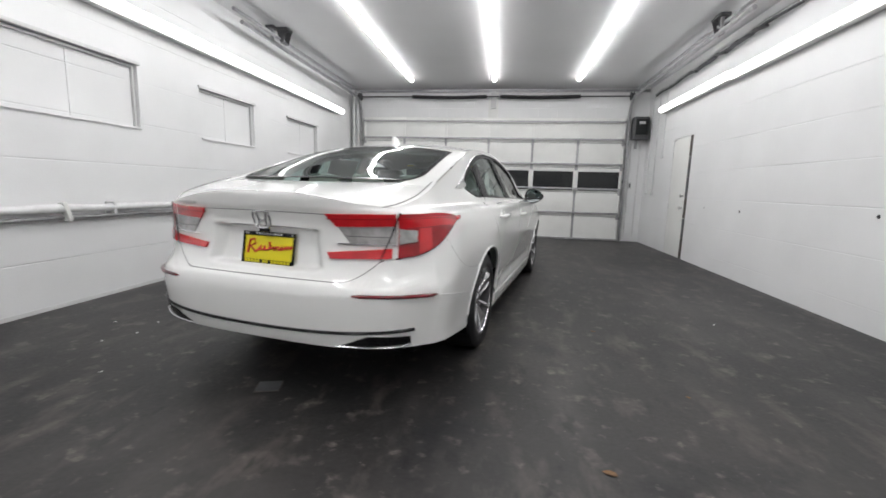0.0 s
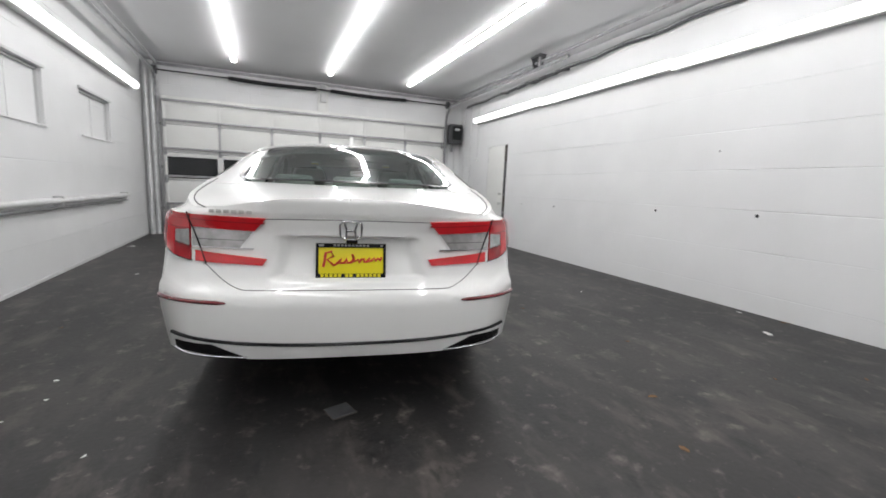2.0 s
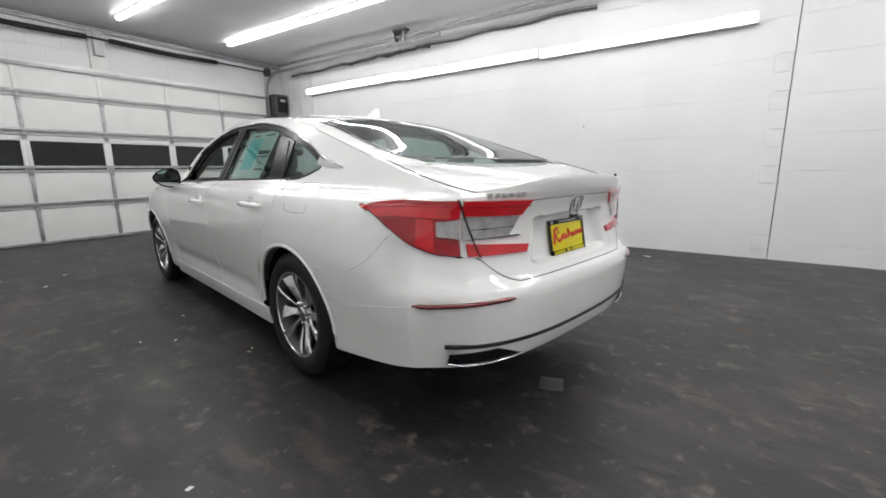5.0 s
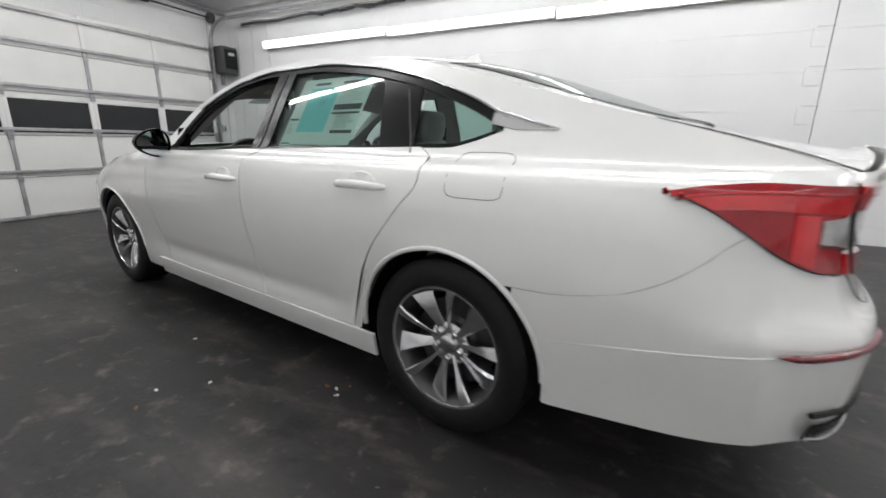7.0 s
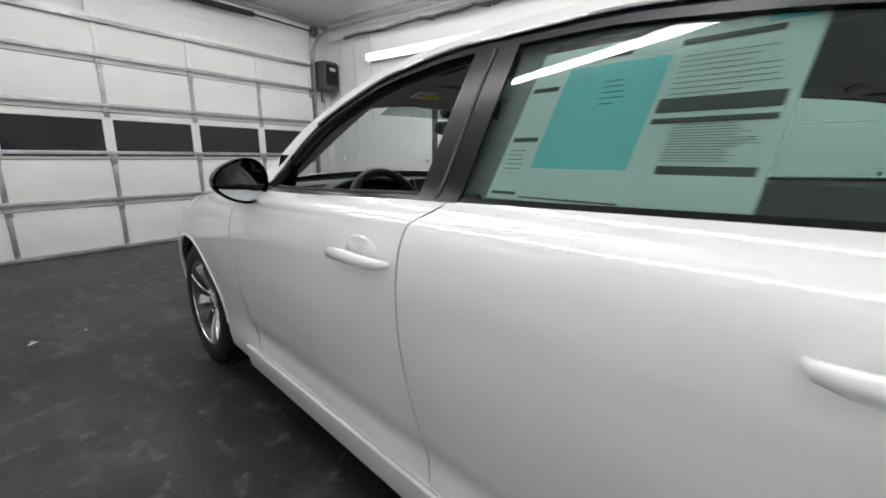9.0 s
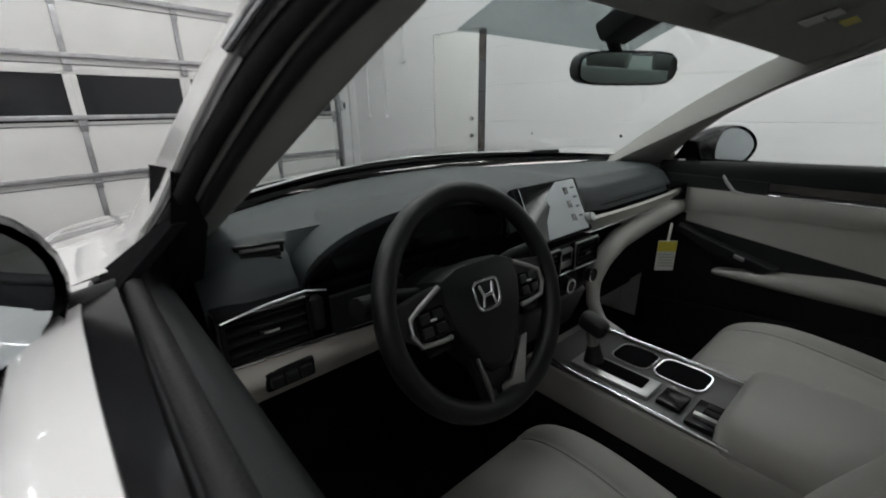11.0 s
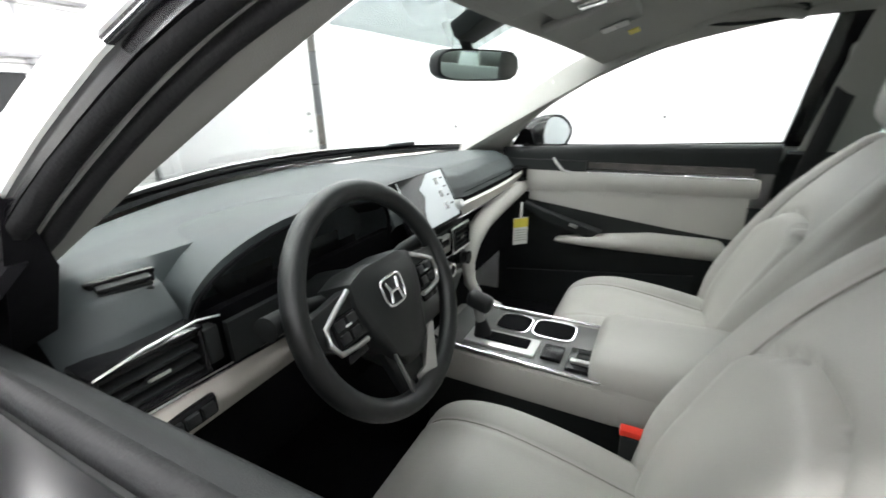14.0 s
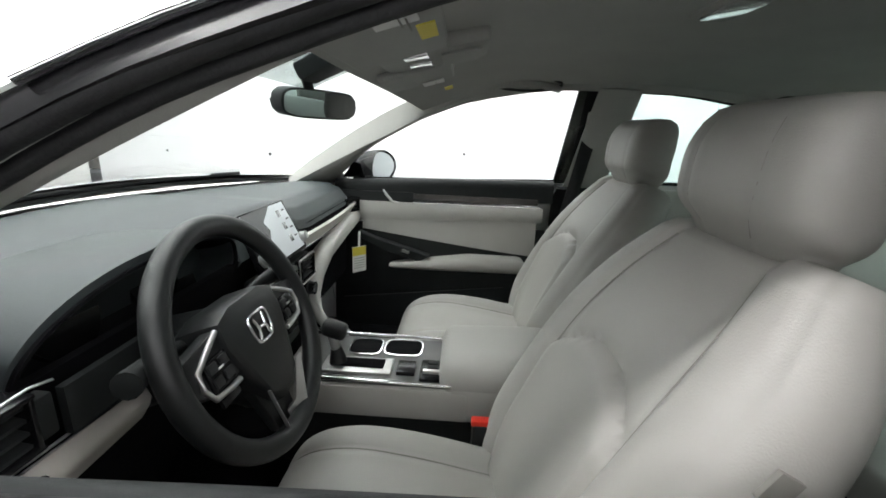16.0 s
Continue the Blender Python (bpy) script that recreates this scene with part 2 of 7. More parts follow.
def tube(bm, pts, r, n=8, closed=False, squash=1.0):
    """A round bar along pts. squash: its height over its width."""
    pts = [Vector(p) for p in pts]
    rings = []
    k = len(pts)
    for i, p in enumerate(pts):
        a = pts[(i - 1) % k] if closed or i else p
        b = pts[(i + 1) % k] if closed or i < k - 1 else p
        d = (b - a).normalized()
        side = d.cross(Vector((0, 0, 1)))
        side = Vector((1, 0, 0)) if side.length < 0.05 else side.normalized()
        up = side.cross(d).normalized()
        rr = r[i] if isinstance(r, (list, tuple)) else r
        rings.append([bm.verts.new(p + rr * (math.cos(t) * side + squash * math.sin(t) * up)) for t in (2 * math.pi * j / n for j in range(n))])
    for i in range(k if closed else k - 1):
        a, b = rings[i], rings[(i + 1) % k]
        for j in range(n):
            bm.faces.new((a[j], a[(j + 1) % n], b[(j + 1) % n], b[j]))
    if not closed:
        bm.faces.new(rings[0][::-1])
        bm.faces.new(rings[-1])


def one_tube(name, pts, r, mat, parent, n=8, closed=False, label="", squash=1.0):
    bm = bmesh.new()
    tube(bm, pts, r, n, closed, squash)
    return part(name, bm, mat, parent, label, angle=60)


def lathe(bm, prof, n=32, m=None, caps=True):
    """Turns (radius, height) points round z."""
    rings = []
    m = m or Matrix()
    for r, h in prof:
        rings.append([bm.verts.new(m @ Vector((r * math.cos(t), r * math.sin(t), h))) for t in (2 * math.pi * j / n for j in range(n))])
    for a, b in zip(rings, rings[1:]):
        for j in range(n):
            bm.faces.new((a[j], a[(j + 1) % n], b[(j + 1) % n], b[j]))
    if caps and prof[0][0] < 0.3:
        bm.faces.new(rings[0][::-1])
    if caps and prof[-1][0] < 0.3:
        bm.faces.new(rings[-1])


def grid(bm, fn, nu, nv, flip=False):
    vs = [[bm.verts.new(fn(i / nu, j / nv)) for j in range(nv + 1)] for i in range(nu + 1)]
    for i in range(nu):
        for j in range(nv):
            q = (vs[i][j], vs[i + 1][j], vs[i + 1][j + 1], vs[i][j + 1])
            if len({tuple(round(x, 6) for x in v.co) for v in q}) > 2:
                bm.faces.new(q[::-1] if flip else q)


def outward(bm, c=(0, 2.4, 0.6)):
    """Turns the faces of an open panel away from the car's middle."""
    bm.normal_update()
    c = Vector(c)
    if sum(f.normal.dot(f.calc_center_median() - c) * f.calc_area() for f in bm.faces) < 0:
        bmesh.ops.reverse_faces(bm, faces=bm.faces)


def thicken(ob, thick, offset=-1):
    """Gives a panel its thickness, with crisp cut edges."""
    s = ob.modifiers.new("thickness", "SOLIDIFY")
    s.thickness, s.offset = thick, offset
    e = ob.modifiers.new("crisp_edges", "EDGE_SPLIT")
    e.split_angle = radians(50)


def sheet(name, fn, nu, nv, mat, parent, thick=0.006, label="", flip=False, angle=50, offset=-1):
    """A curved panel fn(u, v) of some thickness."""
    bm = bmesh.new()
    grid(bm, fn, nu, nv, flip)
    outward(bm)
    ob = part(name, bm, mat, parent, label, angle=angle)
    if thick:
        thicken(ob, thick, offset)
    return ob


def slab(bm, outline, lo, hi, bevel=0.0, m=None):
    """A flat plate: outline of (x, y), from z lo to hi, then set by m."""
    a = [bm.verts.new((x, y, lo)) for x, y in outline]
    b = [bm.verts.new((x, y, hi)) for x, y in outline]
    k = len(outline)
    faces = [bm.faces.new(a[::-1]), bm.faces.new(b)]
    for i in range(k):
        faces.append(bm.faces.new((a[i], a[(i + 1) % k], b[(i + 1) % k], b[i])))
    vs = a + b
    if bevel:
        es = list({e for f in faces[:2] for e in f.edges})
        out = bmesh.ops.bevel(bm, geom=es, offset=bevel, segments=2, affect="EDGES", profile=0.6)
        vs = list({v for f in out["faces"] for v in f.verts} | {v for v in vs if v.is_valid})
    bmesh.ops.transform(bm, matrix=m or Matrix(), verts=vs)


def one_slab(name, outline, lo, hi, mat, parent, bevel=0.0, m=None, label=""):
    bm = bmesh.new()
    slab(bm, outline, lo, hi, bevel, m)
    return part(name, bm, mat, parent, label)


def curve_at(table):
    """A smooth function through (x, y) rows (monotone pieces)."""
    xs = [p[0] for p in table]
    ys = [p[1] for p in table]
    k = len(xs)
    d = [(ys[i + 1] - ys[i]) / (xs[i + 1] - xs[i]) for i in range(k - 1)]
    t = [d[0]] + [0 if d[i - 1] * d[i] <= 0 else 2 * d[i - 1] * d[i] / (d[i - 1] + d[i]) for i in range(1, k - 1)] + [d[-1]]

    def f(x):
        if x <= xs[0]:
            return ys[0]
        if x >= xs[-1]:
            return ys[-1]
        i = next(j for j in range(k - 1) if x <= xs[j + 1])
        h = xs[i + 1] - xs[i]
        s = (x - xs[i]) / h
        return ys[i] * (2 * s**3 - 3 * s**2 + 1) + h * t[i] * (s**3 - 2 * s**2 + s) + ys[i + 1] * (3 * s**2 - 2 * s**3) + h * t[i + 1] * (s**3 - s**2)

    return f


def lerp(a, b, t):
    return a + (b - a) * t


def words(name, text, size, mat, parent, m, depth=0.0008, label="", width=None, shear=0.0):
    """Raised lettering from the built-in font, as a mesh."""
    cu = bpy.data.curves.new(name, "FONT")
    cu.body, cu.size, cu.extrude, cu.align_x, cu.align_y, cu.shear, cu.resolution_u = text, size, depth, "CENTER", "CENTER", shear, 2
    tmp = bpy.data.objects.new("tmp_text", cu)
    scene.collection.objects.link(tmp)
    me = bpy.data.meshes.new_from_object(tmp.evaluated_get(bpy.context.evaluated_depsgraph_get()))
    bpy.data.objects.remove(tmp)
    if width:
        xs = [v.co.x for v in me.vertices]
        k = width / (max(xs) - min(xs))
        me.transform(Matrix.Diagonal((k, 1, 1, 1)))
    me.transform(m)
    me.materials.clear()
    return link(name, me, mat, parent, label)

# ---- the room (its axes are turned against the car's) ----
U0, U1, V0, V1, H = -2.45, 4.12, -6.2, 7.85, 3.25


def room_box(name, lo, hi, mat, label="", category="", kind="structure", bevel=0.0, parent=None):
    c = [(a + b) / 2 for a, b in zip(lo, hi)]
    s = [b - a for a, b in zip(lo, hi)]
    ob = one_box(name, c, s, mat, parent, bevel)
    if parent is None:
        ob.matrix_basis = ROOM
        tagged(ob, label, category, "", kind)
    return ob


room_box("floor", (U0 - 0.3, V0 - 0.3, -0.15), (U1 + 0.3, V1 + 0.4, 0.0), "floor", "worn black-painted concrete garage floor with scuffs", "floor")
room_box("ceiling", (U0 - 0.3, V0 - 0.3, H), (U1 + 0.3, V1 + 0.4, H + 0.15), "ceiling", "plain off-white painted garage ceiling", "ceiling")
room_box("wall_back", (U0 - 0.3, V0 - 0.3, 0), (U1 + 0.3, V0, H), "wall_end", "white painted block wall closing the garage", "wall")

# left wall with three bricked-up window recesses
wins = ((0.72, 1.95, 1.57, 2.18), (2.80, 3.90, 1.57, 2.16), (4.84, 5.97, 1.57, 2.15))


def wall_left():
    bm = bmesh.new()
    us = [V0]
    for a, b, *_ in wins:
        us += [a, b]
    us.append(V1 + 0.4)
    for i in range(len(us) - 1):
        a, b = us[i], us[i + 1]
        if i % 2 == 0:
            box(bm, (U0 - 0.15, (a + b) / 2, H / 2), (0.3, b - a, H))
        else:
            lo, hi = wins[i // 2][2:]
            box(bm, (U0 - 0.15, (a + b) / 2, lo / 2), (0.3, b - a, lo))
            box(bm, (U0 - 0.15, (a + b) / 2, (hi + H) / 2), (0.3, b - a, H - hi))
            box(bm, (U0 - 0.18, (a + b) / 2, (lo + hi) / 2), (0.24, b - a, hi - lo))
    bmesh.ops.remove_doubles(bm, verts=bm.verts, dist=0.0005)
    ob = part("wall_left", bm, "wall_side", None, smooth=False)
    ob.matrix_basis = ROOM
    tagged(ob, "white painted block wall with three filled window recesses", "wall", "", "structure")
    return ob


wall_l = wall_left()
for k, (a, b, lo, hi) in enumerate(wins):
    one_box("lintel", (U0 + 0.006, (a + b) / 2, hi + 0.012), (0.03, b - a + 0.04, 0.03), "grey_paint", wall_l, 0.004)
    one_box("window_sill", (U0 - 0.01, (a + b) / 2, lo + 0.006), (0.06, b - a, 0.02), "wall_side", wall_l, 0.004)
    one_box("window_stop", (U0 - 0.045, b - 0.02, (lo + hi) / 2), (0.03, 0.02, hi - lo - 0.04), "grey_paint", wall_l, 0.003)
    one_box("window_stop", (U0 - 0.045, (a + b) / 2, hi - 0.02), (0.03, b - a - 0.04, 0.02), "grey_paint", wall_l, 0.003)
    one_box("infill_joint", (U0 - 0.058, lerp(a, b, 0.48), (lo + hi) / 2), (0.008, 0.02, hi - lo), "wall_side", wall_l, 0.003)

# right wall with a narrow gap beside the service door, and a later infill panel with toothed edge
GAP0, GAP1 = 5.53, 6.32


def wall_right():
    bm = bmesh.new()
    box(bm, (U1 + 0.15, (-0.99 + GAP0) / 2, H / 2), (0.3, GAP0 + 0.99, H))
    box(bm, (U1 + 0.15, (GAP0 + GAP1) / 2, (2.03 + H) / 2), (0.3, GAP1 - GAP0, H - 2.03))
    box(bm, (U1 + 0.15, (GAP1 + V1 + 0.4) / 2, H / 2), (0.3, V1 + 0.4 - GAP1, H))
    box(bm, (U1 + 0.153, (V0 - 1.0) / 2, H / 2), (0.3, -1.0 - V0, H))
    bmesh.ops.remove_doubles(bm, verts=bm.verts, dist=0.0005)
    ob = part("wall_right", bm, "wall_side", None, smooth=False)
    ob.matrix_basis = ROOM
    return tagged(ob, "white painted block wall with faint joints and small holes", "wall", "", "structure")


wall_r = wall_right()
for z in (2.26, 1.87, 1.47, 1.07, 0.28):
    one_box("toothed_block", (U1 - 0.001, -0.90, z - 0.10), (0.016, 0.15, 0.19), "wall_side", wall_r, 0.006)
    one_box("joint_chip", (U1 - 0.006, -0.93, z), (0.012, 0.15, 0.012), "grey_paint", wall_r, 0.003)
for v, z, r in ((1.92, 0.945, 0.014), (0.74, 0.963, 0.016), (3.93, 0.877, 0.013), (4.90, 0.88, 0.009), (1.2, 1.62, 0.008)):
    bm = bmesh.new()
    lathe(bm, ((r * 1.2, 0), (r, 0.004), (0.001, 0.005)), 10, Matrix.Translation((U1, v, z)) @ Matrix.Rotation(radians(-90), 4, "Y"))
    part("bolt_hole", bm, "dark_steel", wall_r)
# block edges seen in the gap
room_box("jamb_recess", (U1 + 0.16, GAP0 - 0.06, 0), (U1 + 0.3, GAP1 + 0.05, 2.1), "jamb", "bare dark block jamb behind the service door", "jamb")
for k in range(6):
    b = room_box("jamb_block", (U1 - 0.003, 5.533, 0.004 + k * 0.338), (U1 + 0.17, 5.632, 0.332 + k * 0.338), "jamb" if k in (0, 2, 5) else "opener", "bare concrete block in the door jamb", "block", "structure", 0.006)
# service door, a little ajar
sd = thing("door_1", "white painted flush service door standing slightly ajar", "door", ROOM, kind="structure")
one_box("door_leaf", (U1 + 0.0265, (5.636 + GAP1 - 0.003) / 2, 1.013), (0.045, GAP1 - 5.641, 2.024), "white_metal", sd, 0.003)
for z in (1.04, 0.84):
    bm = bmesh.new()
    lathe(bm, ((0.03, 0), (0.03, 0.006), (0.012, 0.01), (0.012, 0.03), (0.026, 0.045), (0.02, 0.065), (0.001, 0.068)), 16, Matrix.Translation((U1 + 0.012, 5.71, z)) @ Matrix.Rotation(radians(-90), 4, "Y"))
    part("door_knob" if z < 1 else "deadbolt", bm, "satin", sd)
one_box("hinge", (U1 + 0.01, GAP1 - 0.005, 1.75), (0.02, 0.03, 0.1), "grey_paint", sd, 0.003)
one_box("hinge", (U1 + 0.01, GAP1 - 0.005, 0.85), (0.02, 0.03, 0.1), "grey_paint", sd, 0.003)
one_box("top_rail_hook", (U1 - 0.004, GAP1 - 0.05, 2.0), (0.012, 0.12, 0.02), "grey_paint", sd, 0.003)

# front wall round the overhead door
DU0, DU1, DH = -2.13, 3.65, 2.63


def wall_front():
    bm = bmesh.new()
    v = V1 + 0.15
    box(bm, ((U0 + DU0) / 2 - 0.1, v, H / 2), (DU0 - U0 + 0.2, 0.3, H))
    box(bm, ((U1 + DU1) / 2 + 0.1, v, H / 2), (U1 - DU1 + 0.2, 0.3, H))
    box(bm, ((DU0 + DU1) / 2, v, (DH + H) / 2), (DU1 - DU0, 0.3, H - DH))
    bmesh.ops.remove_doubles(bm, verts=bm.verts, dist=0.0005)
    ob = part("wall_front", bm, "wall_end", None, smooth=False)
    ob.matrix_basis = ROOM
    return tagged(ob, "white painted front wall round the overhead door", "wall", "", "structure")


wall_front()
room_box("night_outside", (DU0 - 1, V1 + 1.2, -0.2), (DU1 + 1, V1 + 1.25, 4), "dark", "dark night outside the overhead door", "backdrop")

# overhead door: five sections of six panels, one glazed row
od = thing("overhead_door", "white sectional overhead garage door with one dark window row", "garage door", ROOM, kind="structure")
SECT, PW = DH / 5, (DU1 - DU0) / 6
for r in range(5):
    sec = None
    for c in range(6):
        u0, u1 = DU0 + c * PW, DU0 + (c + 1) * PW
        z0, z1 = r * SECT, (r + 1) * SECT
        if r == 2:
            for z_a, z_b in ((z0 + 0.004, z0 + 0.035), (z0 + 0.445, z1 - 0.004)):
                one_box("panel_rail", ((u0 + u1) / 2, 7.80, (z_a + z_b) / 2), (PW, 0.045, z_b - z_a), "white_metal", od, 0.003)
            one_box("panel_stile", (u0 + 0.025, 7.80, z0 + 0.24), (0.05, 0.043, 0.412), "white_metal", od, 0.003)
            one_box("panel_stile", (u1 - 0.025, 7.80, z0 + 0.24), (0.05, 0.043, 0.412), "white_metal", od, 0.003)
            one_box("window_pane", ((u0 + u1) / 2, 7.805, z0 + 0.24), (PW - 0.1, 0.012, 0.412), "night", od, 0.0)
        else:
            one_box("panel", ((u0 + u1) / 2, 7.80, (z0 + z1) / 2), (PW - 0.003, 0.045, SECT - 0.008), "white_metal", od, 0.004)
    # strut along the section and its hinges
    zr = r * SECT + 0.06
    for zz in ((zr,) if r else (0.012,)) + ((DH - 0.10,) if r == 4 else ()):
        bm = bmesh.new()
        box(bm, ((DU0 + DU1) / 2, 7.755, zz + 0.03), (DU1 - DU0 - 0.02, 0.045, 0.008), 0.002)
        box(bm, ((DU0 + DU1) / 2, 7.735, zz + 0.012), (DU1 - DU0 - 0.02, 0.006, 0.04), 0.002)
        part("strut", bm, "galv", od)
    one_tube("section_joint", [(DU0 + 0.01, 7.777, r * SECT), (DU1 - 0.01, 7.777, r * SECT)], 0.006, "galv", od, 6)
for c in range(7):
    u = DU0 + c * PW
    u = min(max(u, DU0 + 0.03), DU1 - 0.03)
    for r in range(5):
        if r != 2:
            one_box("stile", (u, 7.770, (r + 0.5) * SECT), (0.045, 0.012, SECT - 0.02), "galv" if r in (0, 1, 3) and 0 < c < 6 else "white_metal", od, 0.002)
        if r:
            bm = bmesh.new()
            box(bm, (u, 7.762, r * SECT), (0.06, 0.008, 0.11), 0.002)
            tube(bm, [(u - 0.035, 7.752, r * SECT), (u + 0.035, 7.752, r * SECT)], 0.008, 6)
            part("hinge", bm, "galv", od)
# tracks, spring bar and springs
tr = thing("door_track", "galvanised vertical and overhead tracks of the garage door", "door track", ROOM)
for u, s in ((DU0 - 0.06, 1), (DU1 + 0.04, -1)):
    one_box("track", (u, 7.74, 1.33), (0.03, 0.06, 2.66), "galv", tr, 0.004)
    one_box("track_angle", (u - s * 0.03, 7.80, 1.5), (0.05, 0.04, 3.0), "grey_paint", tr, 0.004)
    arc = [(u, 7.74 - 0.38 * (1 - math.cos(a)), 2.64 + 0.38 * math.sin(a)) for a in (math.pi / 2 * k / 8 for k in range(9))]
    one_tube("track_bend", arc + [(u, 3.3, 3.06)], 0.028, "galv", tr, 8)
    one_box("track_hanger", (u, 4.0, 3.17), (0.04, 0.035, 0.24), "galv", tr, 0.004)
    one_box("hanger_plate", (u, 4.0, 3.245), (0.12, 0.16, 0.05), "opener", tr, 0.01)
    for z in (0.5, 1.3, 2.1):
        one_box("track_bracket", (u, 7.765, z), (0.08, 0.03, 0.05), "galv", tr, 0.004)
sp = thing("torsion_spring_bar", "steel shaft with two black torsion springs above the door", "spring", ROOM)
one_tube("shaft", [(DU0 - 0.12, 7.70, 3.06), (DU1 + 0.12, 7.70, 3.06)], 0.014, "dark_steel", sp, 10)
for a, b in ((-0.98, 0.68), (0.97, 2.66)):
    bm = bmesh.new()
    k = 90
    tube(bm, [(lerp(a, b, i / k), 7.70, 3.06 - 0.02 * math.sin(math.pi * i / k)) for i in range(k + 1)], [0.036 + 0.004 * (i % 2) for i in range(k + 1)], 10)
    part("spring", bm, "dark_steel", sp)
for u in (DU0 - 0.07, DU1 + 0.05):
    bm = bmesh.new()
    lathe(bm, ((0.02, 0), (0.085, 0.0), (0.085, 0.012), (0.065, 0.016), (0.065, 0.05), (0.085, 0.054), (0.085, 0.066), (0.02, 0.066)), 20, Matrix.Translation((u - 0.03, 7.70, 3.06)) @ Matrix.Rotation(radians(90), 4, "Y"))
    part("cable_drum", bm, "opener", sp)
one_box("centre_bracket", (0.83, 7.78, 3.0), (0.12, 0.12, 0.36), "grey_paint", sp, 0.006)
room_box("header_channel", (U0 + 0.05, 7.76, 3.17), (U1 - 0.05, 7.84, 3.21), "galv", "steel channel along the wall under the ceiling", "channel", bevel=0.004)
room_box("header_post", (0.72, 7.80, 2.63), (0.94, 7.845, 3.17), "white_metal", "white steel post above the garage door", "post", bevel=0.004)

# opener
op = thing("door_opener", "dark grey wall-mounted garage door opener box", "door opener", ROOM)
one_box("housing", (3.90, 7.66, 2.40), (0.30, 0.24, 0.46), "opener", op, 0.03, seg=3)
one_box("front_cover", (3.90, 7.53, 2.42), (0.24, 0.03, 0.32), "plastic", op, 0.012)
one_box("badge_plate", (3.90, 7.512, 2.50), (0.12, 0.006, 0.05), "grey_paint", op, 0.002)
one_box("lower_bracket", (3.86, 7.74, 2.10), (0.05, 0.05, 0.22), "galv", op, 0.004)
sw = thing("wall_switch", "small grey wall-mounted switch box", "switch", ROOM)
one_box("body", (3.83, 7.815, 1.22), (0.07, 0.06, 0.14), "grey_paint", sw, 0.008)
one_box("button", (3.83, 7.78, 1.22), (0.03, 0.012, 0.08), "opener", sw, 0.003)
for v, z0 in ((7.56, 1.09), (7.2, 1.09), (6.83, 1.79)):
    cd = thing("conduit", "thin white painted conduit with a small box end", "conduit", ROOM, group="wall conduits")
    one_tube("pipe", [(U1 - 0.016, v, z0), (U1 - 0.016, v, 3.0)], 0.011, "pipe_paint", cd, 8)
    one_box("end_box", (U1 - 0.025, v, z0 - 0.02), (0.05, 0.06, 0.05), "pipe_paint", cd, 0.006)
for u in (3.80, 3.98):
    cd = thing("conduit", "thin white painted conduit beside the garage door", "conduit", ROOM, group="wall conduits")
    one_tube("pipe", [(u, V1 - 0.016, 0.1), (u, V1 - 0.016, 2.1)], 0.013, "pipe_paint", cd, 8)
# left corner drain pipes
for u in (-2.36, -2.26):
    dp = thing("drain_pipe", "white painted vertical pipe in the corner", "pipe", ROOM, group="corner pipes")
    one_tube("pipe", [(u, 7.74, 0.0), (u, 7.74, 3.2)], 0.035, "pipe_paint", dp, 12)
# cable bundle and rail along the right wall
cb = thing("cable_run", "grey cable bundle fixed along the top of the wall", "cable", ROOM)
pts = [(U1 - 0.04, 7.4 - k * 0.3, 3.0 + 0.1 * (k / 20) + 0.015 * math.sin(k * 1.7)) for k in range(22)]
one_tube("cable", pts, 0.018, "opener", cb, 8)
one_tube("cable", [(x - 0.012, y, z + 0.03) for x, y, z in pts], 0.009, "galv", cb, 6)
bm = bmesh.new()
for k in range(6, 13):
    box(bm, (U1 - 0.05, 7.4 - k * 0.3 + 0.1, 3.0 + 0.1 * (k / 20) - 0.01), (0.05, 0.28, 0.035), 0.01, Matrix.Rotation(0.2 * math.sin(k * 2.3), 4, "X"))
part("cable_wrap", bm, "opener", cb)
one_tube("guide_rail", [(3.72, 7.3, 3.14), (3.72, 0.8, 3.18)], 0.022, "galv", cb, 8)
for u, s in ((3.72, 1), (-2.06, -1)):
    br = thing("ceiling_bracket", "grey steel bracket hung from the ceiling", "bracket", ROOM, group="ceiling brackets")
    bm = bmesh.new()
    box(bm, (u, 4.1, 3.235), (0.17, 0.18, 0.03), 0.006)
    for dv in (-0.07, 0.07):
        slab(bm, [(-0.08, 0.0), (0.08, 0.0), (0.025, -0.17), (-0.025, -0.17)], -0.005, 0.005, 0.0, Matrix.Translation((u, 4.1 + dv, 3.222)) @ Matrix.Rotation(radians(90), 4, "X"))
    box(bm, (u, 4.1, 3.06), (0.05, 0.16, 0.03), 0.006)
    part("bracket_body", bm, "opener", br)
one_tube("guide_rail", [(-2.10, 7.3, 3.10), (-2.10, 3.0, 3.10)], 0.024, "galv", tr, 8)
